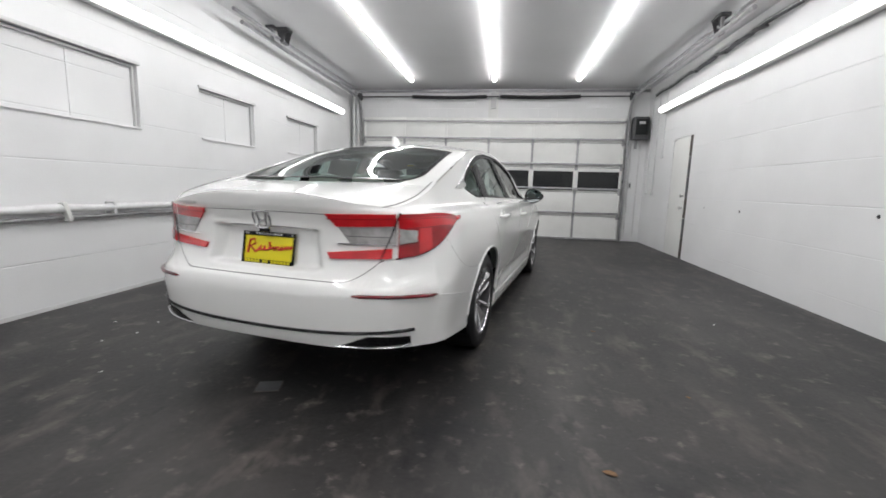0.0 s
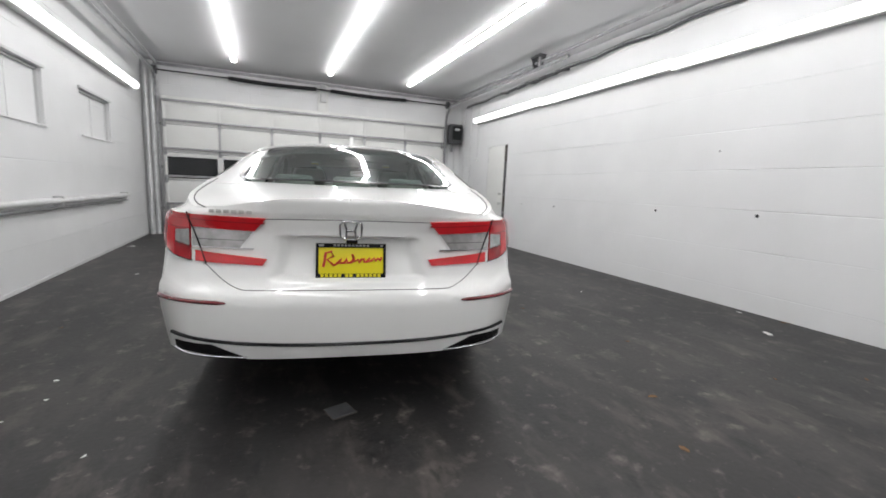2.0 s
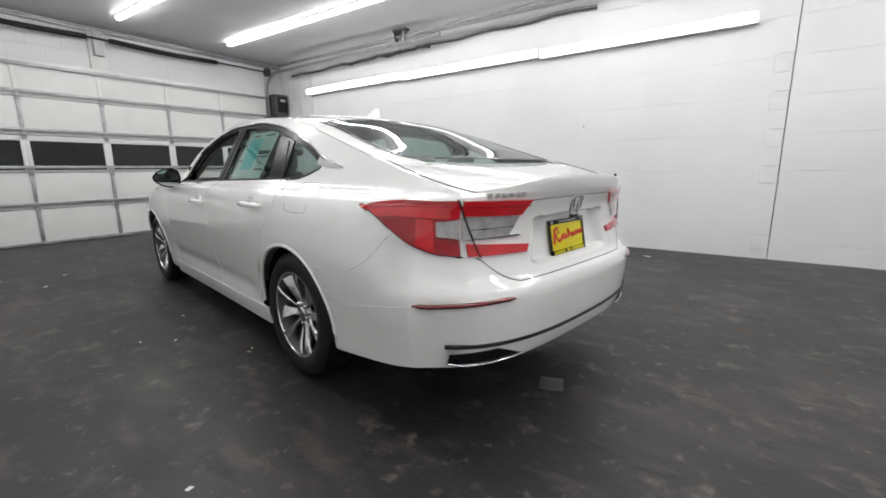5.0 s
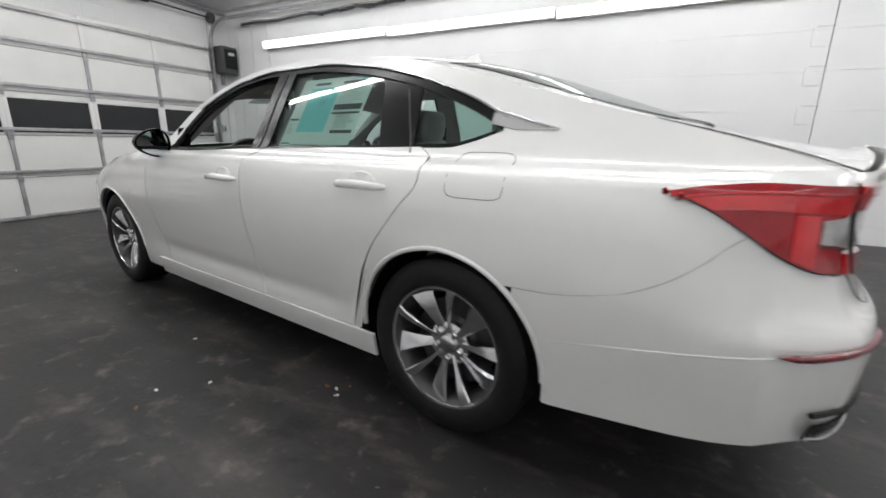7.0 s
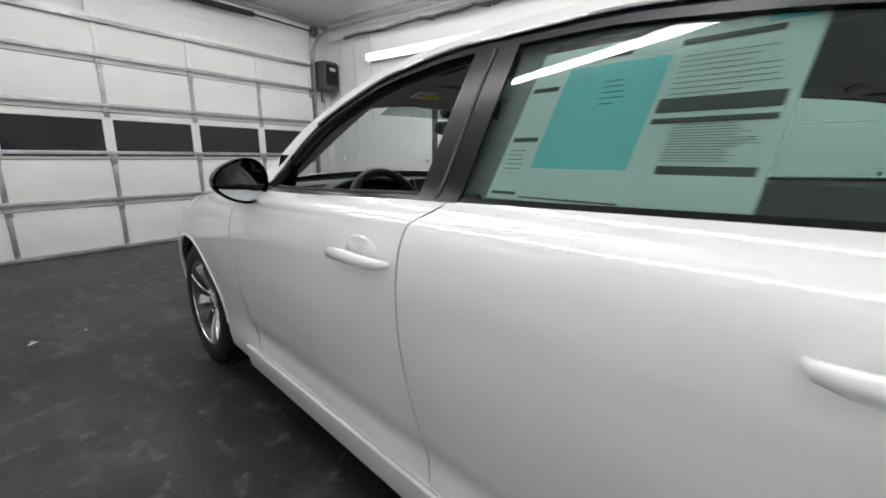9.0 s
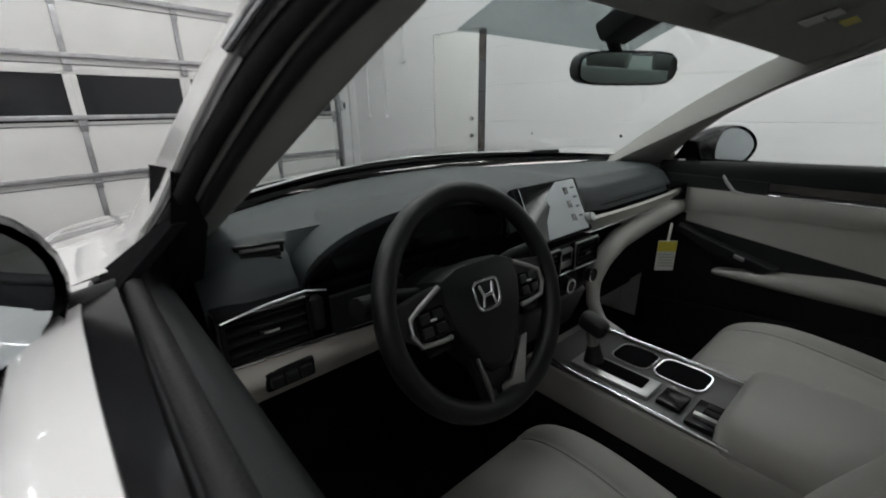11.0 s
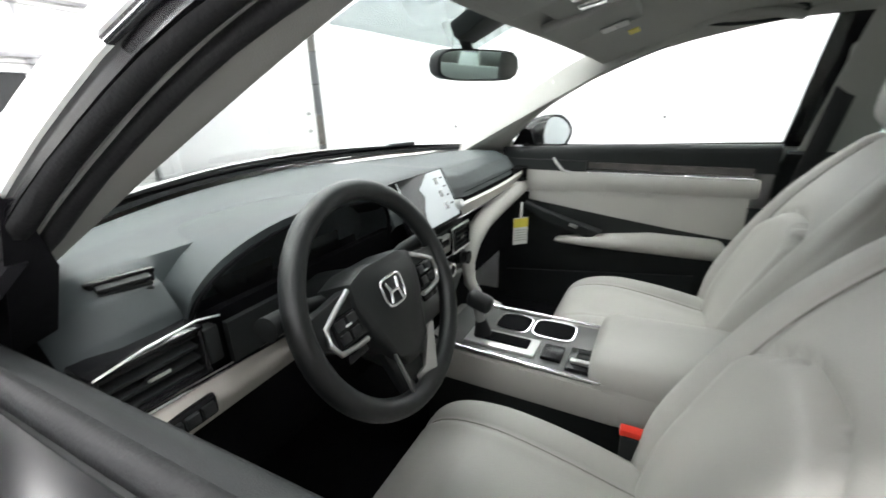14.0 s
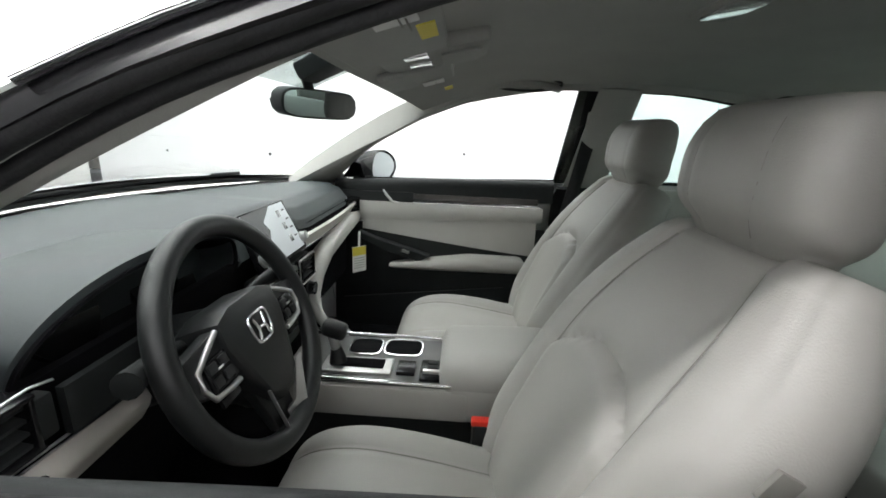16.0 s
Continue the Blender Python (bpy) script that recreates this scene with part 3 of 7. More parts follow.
# pipes along the left wall
pp = thing("wall_pipe", "white wrapped pipe along the block wall with clips", "pipe", ROOM, group="left wall pipes")
pts = [(U0 + 0.07, V0 + 0.3 + k * 0.25, 0.865 - 0.006 * k * 0.25 + 0.004 * math.sin(k * 2.1)) for k in range(50)]
one_tube("pipe", pts, [0.034 + 0.004 * math.sin(k * 1.9) for k in range(50)], "pipe_paint", pp, 12)
one_box("elbow_tape", (U0 + 0.08, 1.07, 0.80), (0.06, 0.035, 0.16), "paper", pp, 0.008, Matrix.Rotation(0.3, 4, "X"))
for v in (-1.2, 1.5, 3.9, 6.2):
    one_box("clip", (U0 + 0.05, v, 0.86 - 0.006 * (v - V0)), (0.1, 0.03, 0.11), "grey_paint", pp, 0.008)
pq = thing("wall_pipe", "thinner grey pipe below the wrapped pipe", "pipe", ROOM, group="left wall pipes")
one_tube("pipe", [(U0 + 0.05, p[1], p[2] - 0.075) for p in pts], 0.018, "galv", pq, 10)
# floor-wall edge dirt line
room_box("baseboard", (U0, V0, 0), (U0 + 0.012, 7.7, 0.03), "grey_paint", "low scuffed grey edge along the wall foot", "baseboard")


# ---- lamps ----
def strip_lamp(name, a, b, out, label, lens="lamp", size=1.0, stand=0.0):
    """A long fluorescent strip from a to b; out: the way its lens faces; stand: the depth of its housing."""
    a, b, out = Vector(a), Vector(b), Vector(out)
    th = thing(name, label, "strip light", ROOM, group="strip lights")
    d = (b - a).normalized()
    side = d.cross(out).normalized()
    prof = [(-0.052, 0.0), (-0.050, 0.02), (-0.038, 0.042), (-0.018, 0.052), (0.018, 0.052), (0.038, 0.042), (0.050, 0.02), (0.052, 0.0)]
    bm = bmesh.new()
    rows = [[bm.verts.new(p + side * x * size + out * (h * size + 0.02)) for x, h in prof] for p in (a + d * 0.035, b - d * 0.035)]
    for i in range(len(prof) - 1):
        bm.faces.new((rows[0][i], rows[0][i + 1], rows[1][i + 1], rows[1][i]))
    bm.faces.new(rows[0])
    bm.faces.new(rows[1][::-1])
    bmesh.ops.recalc_face_normals(bm, faces=bm.faces)
    part("lens", bm, lens, th, "glowing white lens")
    bm = bmesh.new()
    rows = [[bm.verts.new(p + side * x * size + out * h) for x, h in ((-0.050, 0.001 - stand), (-0.062, 0.018), (0.062, 0.018), (0.050, 0.001 - stand))] for p in (a, b)]
    for i in range(4):
        bm.faces.new((rows[0][i], rows[0][(i + 1) % 4], rows[1][(i + 1) % 4], rows[1][i]))
    bm.faces.new(rows[0])
    bm.faces.new(rows[1][::-1])
    bmesh.ops.recalc_face_normals(bm, faces=bm.faces)
    part("tray", bm, "white_metal", th)


# the fifth lamp of each row is unseen, added to brighten the car's rear
for u in (-0.83, 0.86, 2.49):
    for k in range(5):
        v = 6.98 - k * 2.46
        strip_lamp("ceiling_strip_light", (u, v, H), (u, v - 2.44, H), (0, 0, -1), "long glowing fluorescent strip on the ceiling", "lamp", 0.74)
for k in range(3):
    v = 6.84 - k * 2.5
    strip_lamp("wall_strip_light", (U1 - 0.09, v, 2.625), (U1 - 0.09, v - 2.48, 2.645), (-1, 0, 0), "long glowing fluorescent strip high on the wall", "lamp_wall", 1.0, 0.088)
# here too the last lamp is an unseen addition for more light
for k in range(5):
    v = 7.0 - k * 2.55
    strip_lamp("wall_strip_light", (U0 + 0.09, v, 2.61), (U0 + 0.09, v - 2.53, 2.61), (1, 0, 0), "long glowing fluorescent strip high on the wall", "lamp_wall", 1.05, 0.088)


# ---- litter on the floor ----
def litter(name, u, v, s, mat, label, cat, seed):
    rnd = random.Random(seed)
    bm = bmesh.new()
    k = 7
    ring = [bm.verts.new((s * rnd.uniform(0.6, 1.1) * math.cos(a), 0.6 * s * rnd.uniform(0.6, 1.1) * math.sin(a), rnd.uniform(0.0, 0.25) * s)) for a in (2 * math.pi * i / k for i in range(k))]
    mid = bm.verts.new((0, 0, 0.12 * s))
    for i in range(k):
        bm.faces.new((ring[i], ring[(i + 1) % k], mid))
    zmin = min(x.co.z for x in bm.verts)
    for x in bm.verts:
        x.co.z -= zmin
    ob = part(name, bm, mat, None, smooth=False)
    ob.matrix_basis = ROOM @ Matrix.Translation((u, v, 0.0005)) @ Matrix.Rotation(rnd.uniform(0, 6), 4, "Z")
    so = ob.modifiers.new("thickness", "SOLIDIFY")
    so.thickness, so.offset = 0.0012, 1
    tagged(ob, label, cat, "floor litter")


for i, (u, v, s) in enumerate(((3.56, 0.19, 0.055), (-1.46, 4.72, 0.11), (-2.3, 6.0, 0.06), (-1.45, 0.45, 0.014), (-1.71, 0.8, 0.016), (-0.62, 1.75, 0.014), (-0.9, 4.68, 0.03), (-0.65, 5.08, 0.035), (-1.1, 5.3, 0.03), (4.0, 0.7, 0.03), (2.96, 1.8, 0.02), (-0.57, 2.73, 0.012), (-1.5, 5.6, 0.03), (-2.11, 5.94, 0.03), (-1.71, 3.74, 0.03), (-1.4, 0.86, 0.014), (-1.36, 0.63, 0.014), (-1.03, 0.05, 0.014), (-1.5, 5.87, 0.014), (-0.4, 5.08, 0.014), (-0.65, 5.12, 0.014), (-0.57, 2.72, 0.014), (-0.96, 2.43, 0.014), (-0.82, 2.28, 0.014), (-0.66, 1.72, 0.014))):
    litter("paper_scrap", u, v, s, "paper", "small white torn paper scrap on the dark floor", "litter", i)
for i, (u, v, s) in enumerate(((1.63, -0.32, 0.032), (1.35, -0.73, 0.03), (4.08, 0.33, 0.05), (-1.07, 2.38, 0.016), (1.9, 1.4, 0.02), (2.6, -0.4, 0.016), (-0.62, 1.8, 0.02), (-1.3, 3.2, 0.02), (3.2, -0.6, 0.02), (2.2, 0.4, 0.018), (1.63, -0.31, 0.014), (0.89, -1.1, 0.014), (1.49, -1.1, 0.014), (-1.72, 1.84, 0.014), (-0.58, 1.71, 0.014), (-0.59, 1.45, 0.014))):
    litter("dry_leaf", u, v, s, "leaf", "small curled brown leaf on the dark floor", "leaf", 50 + i)
dr = thing("floor_drain", "small square metal plate set in the floor", "floor plate", ROOM @ Matrix.Translation((-0.03, 0.08, 0)))
one_box("cover", (0, 0, 0.0005), (0.12, 0.11, 0.006), "opener", dr, 0.001, Matrix.Rotation(0.3, 4, "Z"))
one_box("rim", (0, 0, 0.0), (0.13, 0.12, 0.004), "jamb", dr, 0.001, Matrix.Rotation(0.3, 4, "Z"))

# ---- the car: y runs from its tail (0) to its nose, x = 0 is its middle ----
half_width = curve_at([(0.18, 0.855), (0.28, 0.875), (0.36, 0.880), (0.46, 0.892), (0.58, 0.912), (0.70, 0.925), (0.80, 0.927), (0.88, 0.922), (0.942, 0.908), (0.957, 0.896), (0.985, 0.836), (1.01, 0.815), (1.10, 0.768), (1.25, 0.693), (1.42, 0.600)])
tail_y = curve_at([(0.18, 0.10), (0.27, 0.015), (0.33, -0.03), (0.42, -0.05), (0.56, -0.058), (0.62, -0.045), (0.645, -0.012), (0.70, 0.012), (0.80, 0.030), (0.88, 0.028), (0.94, 0.012), (0.98, -0.004), (1.03, -0.012), (1.06, 0.0)])
nose_y = curve_at([(0.18, 4.70), (0.35, 4.84), (0.55, 4.85), (0.70, 4.80), (0.80, 4.62), (0.90, 4.3), (1.0, 3.9)])
rail_z = curve_at([(-0.05, 0.95), (0.08, 0.975), (0.2, 1.015), (0.35, 1.06), (0.5, 1.10), (0.7, 1.152), (0.95, 1.222), (1.2, 1.290), (1.5, 1.356), (1.8, 1.390), (2.1, 1.402), (2.4, 1.388), (2.6, 1.355), (2.8, 1.292), (3.0, 1.190), (3.2, 1.062), (3.34, 0.975), (3.5, 0.945), (3.9, 0.895), (4.4, 0.82), (4.75, 0.72)])
belt_z = curve_at([(0.90, 1.090), (0.95, 1.080), (1.05, 1.046), (1.14, 1.026), (1.28, 1.022), (2.2, 0.999), (3.05, 0.975), (3.2, 0.985)])
dlo_top = curve_at([(0.93, 1.085), (1.05, 1.150), (1.19, 1.206), (1.40, 1.270), (1.66, 1.322), (1.97, 1.352), (2.26, 1.352), (2.55, 1.318), (2.80, 1.234), (2.97, 1.142), (3.11, 1.030), (3.16, 0.985)])
RN, RD, FN, FD = 3.2, 0.50, 2.6, 0.75


def taper(y, z):
    up = min(max((z - 0.5) / 0.45, 0), 1)
    rear = lerp(0.985, 0.942, up)
    front = lerp(0.98, 0.93, up)
    if y < 1.5:
        s = min(max((y - 0.42) / 1.08, 0), 1)
        return lerp(rear, 1, s * s * (3 - 2 * s))
    s = min(max((y - 3.3) / 1.2, 0), 1)
    lean = min(max((y - 2.45) / 0.5, 0), 1) * min(max((z - 0.955) / 0.045, 0), 1) * (1 - 0.85 * min(max((z - 1.06) / 0.14, 0), 1))
    skirt = min(max((y - 1.5) / 0.2, 0), 1) * min(max((3.4 - y) / 0.2, 0), 1)
    return lerp(1, front, s * s) * (1 - 0.036 * lean) * (1 - 0.013 * skirt * math.exp(-(((z - 0.385) / 0.045) ** 2)))


def side(y, z, out=0.0):
    """A point of the left flank."""
    w = half_width(z) * taper(y, z)
    fold = 0.957 - 0.010 * (y - 1.3)
    if z < fold:
        w -= 0.005 * math.exp((z - fold) / 0.04) * min(max((y - 0.55) / 0.3, 0), 1) * min(max((4.2 - y) / 0.6, 0), 1)
    a = (y - tail_y(z)) / RD
    if a < 1:
        w *= max(1 - (1 - max(a, 0)) ** RN, 0) ** (1 / RN)
    b = (nose_y(z) - y) / FD
    if b < 1:
        w *= max(1 - (1 - max(b, 0)) ** FN, 0) ** (1 / FN)
    return Vector((-(w + out), y, z))


def tail(x, z, out=0.0):
    """A point of the rear face."""
    w = half_width(z) * taper(0.2, z)
    a = min(abs(x) / w, 1)
    return Vector((x, tail_y(z) + RD * (1 - (1 - a**RN) ** (1 / RN)) - out, z))


def flip_x(v):
    return Vector((-v[0], v[1], v[2]))


car = thing("sedan", "pearl white four-door sedan parked with the driver window down", "car")
AX_R, AX_F, WZ, ARCH = 1.10, 3.93, 0.328, 0.372


def arch_z(y):
    z = 0.215
    for ax in (AX_R, AX_F):
        if abs(y - ax) < ARCH:
            z = WZ + math.sqrt(ARCH**2 - (y - ax) ** 2)
    return z


def around(y0, y1, n):
    """Stations along y, closer at the wheel arches' ends."""
    ys = {lerp(y0, y1, k / n) for k in range(n + 1)}
    for ax in (AX_R, AX_F):
        for s in (-1, 1):
            for e in (0.0005, -0.001, -0.006, -0.014, -0.03, -0.05, -0.08):
                y = ax + s * (ARCH + e)
                if y0 < y < y1:
                    ys.add(y)
    return sorted(ys)


def columns(name, ys, lo, hi, nv, mat, sgn, parent, label="", out=0.0, thick=0.012):
    """A flank panel: at each y a column from lo(y) to hi(y)."""
    bm = bmesh.new()
    vs = []
    for y in ys:
        col = []
        for j in range(nv + 1):
            p = side(y, lerp(lo(y), hi(y), j / nv), out)
            col.append(bm.verts.new((p.x * sgn, p.y, p.z)))
        vs.append(col)
    for a, b in zip(vs, vs[1:]):
        for j in range(nv):
            q = (a[j], b[j], b[j + 1], a[j + 1])
            bm.faces.new(q if sgn < 0 else q[::-1])
    outward(bm)
    ob = part(name, bm, mat, parent, label, angle=55)
    if thick:
        thicken(ob, thick)
    return ob


rear_seam = curve_at([(0.25, 1.548), (0.344, 1.528), (0.511, 1.471), (0.658, 1.39), (0.816, 1.264), (0.92, 1.185), (0.98, 1.19), (1.03, 1.262)])
mid_seam = curve_at([(0.25, 2.155), (0.45, 2.19), (0.8, 2.222), (0.93, 2.215), (1.0, 2.165)])
front_seam = curve_at([(0.25, 3.16), (0.45, 3.23), (0.75, 3.27), (0.9, 3.22), (1.0, 3.10)])
bump_top = curve_at([(-0.1, 0.75), (0.12, 0.75), (0.2, 0.80), (0.262, 0.852), (0.30, 0.835), (0.36, 0.775), (0.435, 0.715), (0.55, 0.66), (0.74, 0.625), (1.0, 0.62)])
SILL = 0.295


def door(name, a, b, sgn, label):
    bm = bmesh.new()

    def fn(u, v):
        z = lerp(SILL + 0.004, 1.0, v)
        for _ in range(3):
            y = lerp(a(z) + 0.0025, b(z) - 0.0025, u)
            z = lerp(SILL + 0.004, belt_z(y) - 0.002, v)
        p = side(y, z)
        return Vector((p.x * -sgn * -1, p.y, p.z)) if sgn > 0 else Vector((-p.x, p.y, p.z))

    grid(bm, fn, 26, 64, flip=sgn < 0)
    outward(bm)
    ob = part(name, bm, "paint", car, label, angle=55)
    thicken(ob, 0.010)
    return ob


doors = {}
for sg, nm in ((1, "left"), (-1, "right")):
    # sg 1: the driver's side (x below zero)
    fl = -1 if sg < 0 else 1
    k = fl
    quarter = columns("quarter_panel", around(0.045, 0.955, 26), lambda y: max(bump_top(y) + 0.0012, arch_z(y)) if y > 0.4 else bump_top(y) + 0.0012, rail_z, 60, "paint", k, car, thick=0)
    bm = bmesh.new()

    def q2(u, v, fl=fl):
        z = lerp(0.6, 1.0, v)
        for _ in range(8):
            y = lerp(0.955, rear_seam(z) - 0.0025, u)
            z = lerp(arch_z(y), belt_z(y) - 0.006, v)
        p = side(y, z)
        return Vector((p.x * fl, p.y, p.z))

    grid(bm, q2, 30, 48, flip=fl < 0)
    outward(bm)
    part("quarter_panel_front", bm, "paint", quarter, angle=55)
    columns("front_fender", around(3.30, 4.66, 34), arch_z, lambda y: min(rail_z(y), 0.99) - 0.004, 24, "paint", k, car)
    bm = bmesh.new()

    def f2(u, v, fl=fl):
        z = lerp(0.3, 0.98, v)
        for _ in range(4):
            y = lerp(front_seam(z) + 0.0025, 3.30, u)
            z = lerp(0.215, min(rail_z(y), 0.99) - 0.004, v)
        p = side(y, z)
        return Vector((p.x * fl, p.y, p.z))

    grid(bm, f2, 6, 24, flip=fl < 0)
    part("fender_rear_edge", bm, "paint", car, angle=55)
    doors[nm, "rear"] = door("rear_door", rear_seam, mid_seam, sg, "closed rear door")
    doors[nm, "front"] = door("front_door", mid_seam, front_seam, sg, "front door with the window wound down" if sg > 0 else "closed front door")
    columns("side_sill", around(1.42, 3.32, 20), lambda y: 0.195, lambda y: SILL, 6, "paint", k, car, out=0.012)
    one_tube("sill_shadow_gap", [Vector((side(y, SILL, -0.004).x * fl, y, SILL)) for y in (1.5 + 0.09 * i for i in range(20))], 0.004, "seam", car, 6)
    # shut lines
    for f, z0, z1 in ((rear_seam, SILL, 1.02), (mid_seam, SILL, 0.99), (front_seam, 0.24, 0.965)):
        one_tube("shut_line", [Vector(((side(f(z), z, -0.0035).x) * fl, f(z), z)) for z in (lerp(z0, z1, i / 24) for i in range(25))], 0.0018, "seam", car, 6)
    one_tube("bumper_shut_line", [Vector((side(y, bump_top(y), -0.0008).x * fl, y, bump_top(y))) for y in (0.262 + i * 0.0306 for i in range(18))], 0.0009, "seam", car, 6)
    one_tube("bumper_crease", [Vector((side(y, z, -0.0022).x * fl, y, z)) for y, z in ((lerp(0.725, 0.20, i / 16), lerp(0.475, 0.578, i / 16)) for i in range(17))], 0.0035, "paint", car, 8)
    # wheel arch lips and liners
    for ax in (AX_R, AX_F):
        pts = []
        for i in range(25):
            a = math.pi * (i / 24)
            y, z = ax + ARCH * math.cos(a), WZ + ARCH * math.sin(a)
            pts.append(Vector(((side(y, z, -0.004).x) * fl, y, z)))
        one_tube("arch_lip", pts, 0.010, "paint", car, 8)
        bm = bmesh.new()
        rows = []
        for x in (0.86, 0.55):
            rows.append([bm.verts.new((-x * fl, ax + (ARCH + 0.002) * math.cos(t), WZ + (ARCH + 0.002) * math.sin(t))) for t in (lerp(-0.35, math.pi + 0.35, i / 20) for i in range(21))])
        for i in range(20):
            bm.faces.new((rows[0][i], rows[0][i + 1], rows[1][i + 1], rows[1][i]))
        bm.faces.new(rows[1])
        part("wheel_well", bm, "dark", car)
    # fuel flap, on the driver's side
    if sg > 0:
        ring = []
        for i in range(40):
            t = 2 * math.pi * i / 40
            c, s = math.cos(t), math.sin(t)
            y = 0.980 + 0.098 * abs(c) ** 0.35 * (1 if c > 0 else -1)
            z = 0.940 + 0.068 * abs(s) ** 0.35 * (1 if s > 0 else -1)
            ring.append(side(y, z, -0.0006))
        one_tube("fuel_flap_gap", ring, 0.0014, "seam", car, 6, True)
    # handles
    for nm2, y0 in (("front", 2.36), ("rear", 1.427)):
        z = 0.866 if nm2 == "front" else 0.892
        d = doors[nm, nm2]
        bm = bmesh.new()
        pts = [side(y0 + 0.115 * c, z - 0.006 * c * c, o) for c, o in ((-1, 0.004), (-0.92, 0.022), (-0.7, 0.036), (0, 0.042), (0.7, 0.036), (0.92, 0.022), (1, 0.004))]
        tube(bm, [Vector((p.x * fl, p.y, p.z)) for p in pts], [0.006, 0.010, 0.0125, 0.0135, 0.0125, 0.010, 0.006], 12, squash=1.2)
        part("door_handle", bm, "paint", d, "white pull handle")
        bm = bmesh.new()
        lathe(bm, ((0.052, 0.0), (0.047, 0.004), (0.001, 0.004)), 24, Matrix.Translation(Vector((side(y0, z + 0.006, -0.0025).x * fl, y0, z + 0.006))) @ Matrix.Rotation(radians(-90 * fl), 4, "Y") @ Matrix.Diagonal((0.75, 1.35, 1, 1)))
        part("handle_cup", bm, "paint", d)

# bumper, wrapped round the tail
bm = bmesh.new()
ys = [0.83, 0.81, 0.79, 0.77, 0.755, 0.74, 0.732, 0.7285, 0.7275, 0.70, 0.62, 0.52, 0.435, 0.38, 0.33, 0.29, 0.25, 0.22, 0.20]
xs = [lerp(-0.70, 0.70, i / 48) for i in range(49)]
NB = 26


def bumper_low(x):
    return 0.322 + 0.012 * (abs(x) / 0.86) ** 3


def bump_low(y):
    return min(arch_z(y), bump_top(y) - 0.002) if y > 0.728 else lerp(0.326, 0.256, min(max((y - 0.2) / 0.5, 0), 1))


def lid_bottom(x):
    return 0.636 + 0.105 * min(max((abs(x) - 0.45) / 0.17, 0), 1) ** 1.7


cols = [[side(y, lerp(bump_low(y), bump_top(y), j / NB)) for j in range(NB + 1)] for y in ys]
cols += [[tail(x, lerp(bumper_low(x), lid_bottom(x) + 0.006 * min(max((abs(x) - 0.62) / 0.1, 0), 1), j / NB)) for j in range(NB + 1)] for x in xs]
cols += [[flip_x(side(y, lerp(bump_low(y), bump_top(y), j / NB))) for j in range(NB + 1)] for y in reversed(ys)]
vs = [[bm.verts.new(p) for p in c] for c in cols]
for a, b in zip(vs, vs[1:]):
    for j in range(NB):
        bm.faces.new((a[j], a[j + 1], b[j + 1], b[j]))
outward(bm)
bumper = part("rear_bumper", bm, "paint", car, "white rear bumper", angle=55)
# dark line, lower valance, tips, side reflectors
bm = bmesh.new()
pts = [tail(x, 0.392 + 0.035 * (abs(x) / 0.8) ** 2, 0.002) for x in (lerp(-0.78, 0.78, i / 40) for i in range(41))]
tube(bm, pts, 0.008, 6)
part("bumper_groove", bm, "trim_black", bumper)
for sx in (-1, 1):
    def lip(u, v, sx=sx):
        x = lerp(0.46, 0.765, u)
        lo = lerp(0.332, 0.350, u)
        hi = lerp(0.338, 0.392, min(u * 2.4, 1))
        return tail(sx * x, lerp(lo, hi, v), 0.006)
    sheet("diffuser_insert", lip, 14, 4, "trim_black", bumper, 0.004, flip=sx > 0)
    one_tube("bright_lip", [tail(sx * x, 0.335 + 0.012 * ((x - 0.5) / 0.3) ** 3 + 0.02 * max(x - 0.72, 0) / 0.08, 0.010) for x in (lerp(0.44, 0.765, i / 16) for i in range(17))], 0.0055, "chrome", bumper, 8)
    pts = [tail(sx * x, 0.584 + 0.004 * (x - 0.5), 0.002) for x in (lerp(0.52, 0.80, i / 8) for i in range(9))] + [Vector((sx * -p.x, p.y, p.z)) for p in (side(y, 0.583, 0.002) for y in (0.13, 0.16, 0.19))]
    one_tube("bumper_reflector", pts, [0.004] + [0.0095] * (len(pts) - 2) + [0.003], "red_deep", bumper, 8, label="narrow dark red reflector strip")


# boot lid: upper and lower face with the plate recess, deck and spoiler lip
def recess(x, z):
    a = 1 - min(max((abs(x) - 0.26 - 0.25 * max(0.80 - z, 0)) / 0.07, 0), 1)
    lo = min(max((z - 0.665) / 0.025, 0), 1)
    hi = 1 - min(max((z - 0.862) / 0.012, 0), 1)
    k = a * lo * hi
    return 0.042 * k * k * (3 - 2 * k)


def lid(u, v):
    x = lerp(-0.68, 0.68, u)
    z = lerp(lid_bottom(x), lid_top(x), v)
    return tail(x, z, 0.001 - recess(x, z))




def deck_half(y):
    return -side(y, rail_z(y)).x + 0.001


def deck_mid(y):
    return 1.022 + 0.168 * y + 0.020 * max(0, 1 - max(y, -0.02) / 0.10) ** 2


def deck_at(s, y):
    m = deck_mid(y)
    return Vector((s * deck_half(y), y, m - (m - rail_z(y)) * abs(s) ** 3.2))


def deck(u, v):
    s = lerp(-1, 1, u)
    a = tail(s * 0.56, 1.03).y + 0.055 * s * s
    return deck_at(s, lerp(a, 0.545 - 0.10 * (1 - s * s), v))


def deck_z(x, y):
    return deck_at(min(abs(x) / deck_half(y), 1), y).z


def lid_top(x):
    s = min(abs(x) / 0.60, 1)
    return deck(0.5 + 0.5 * s, 0).z


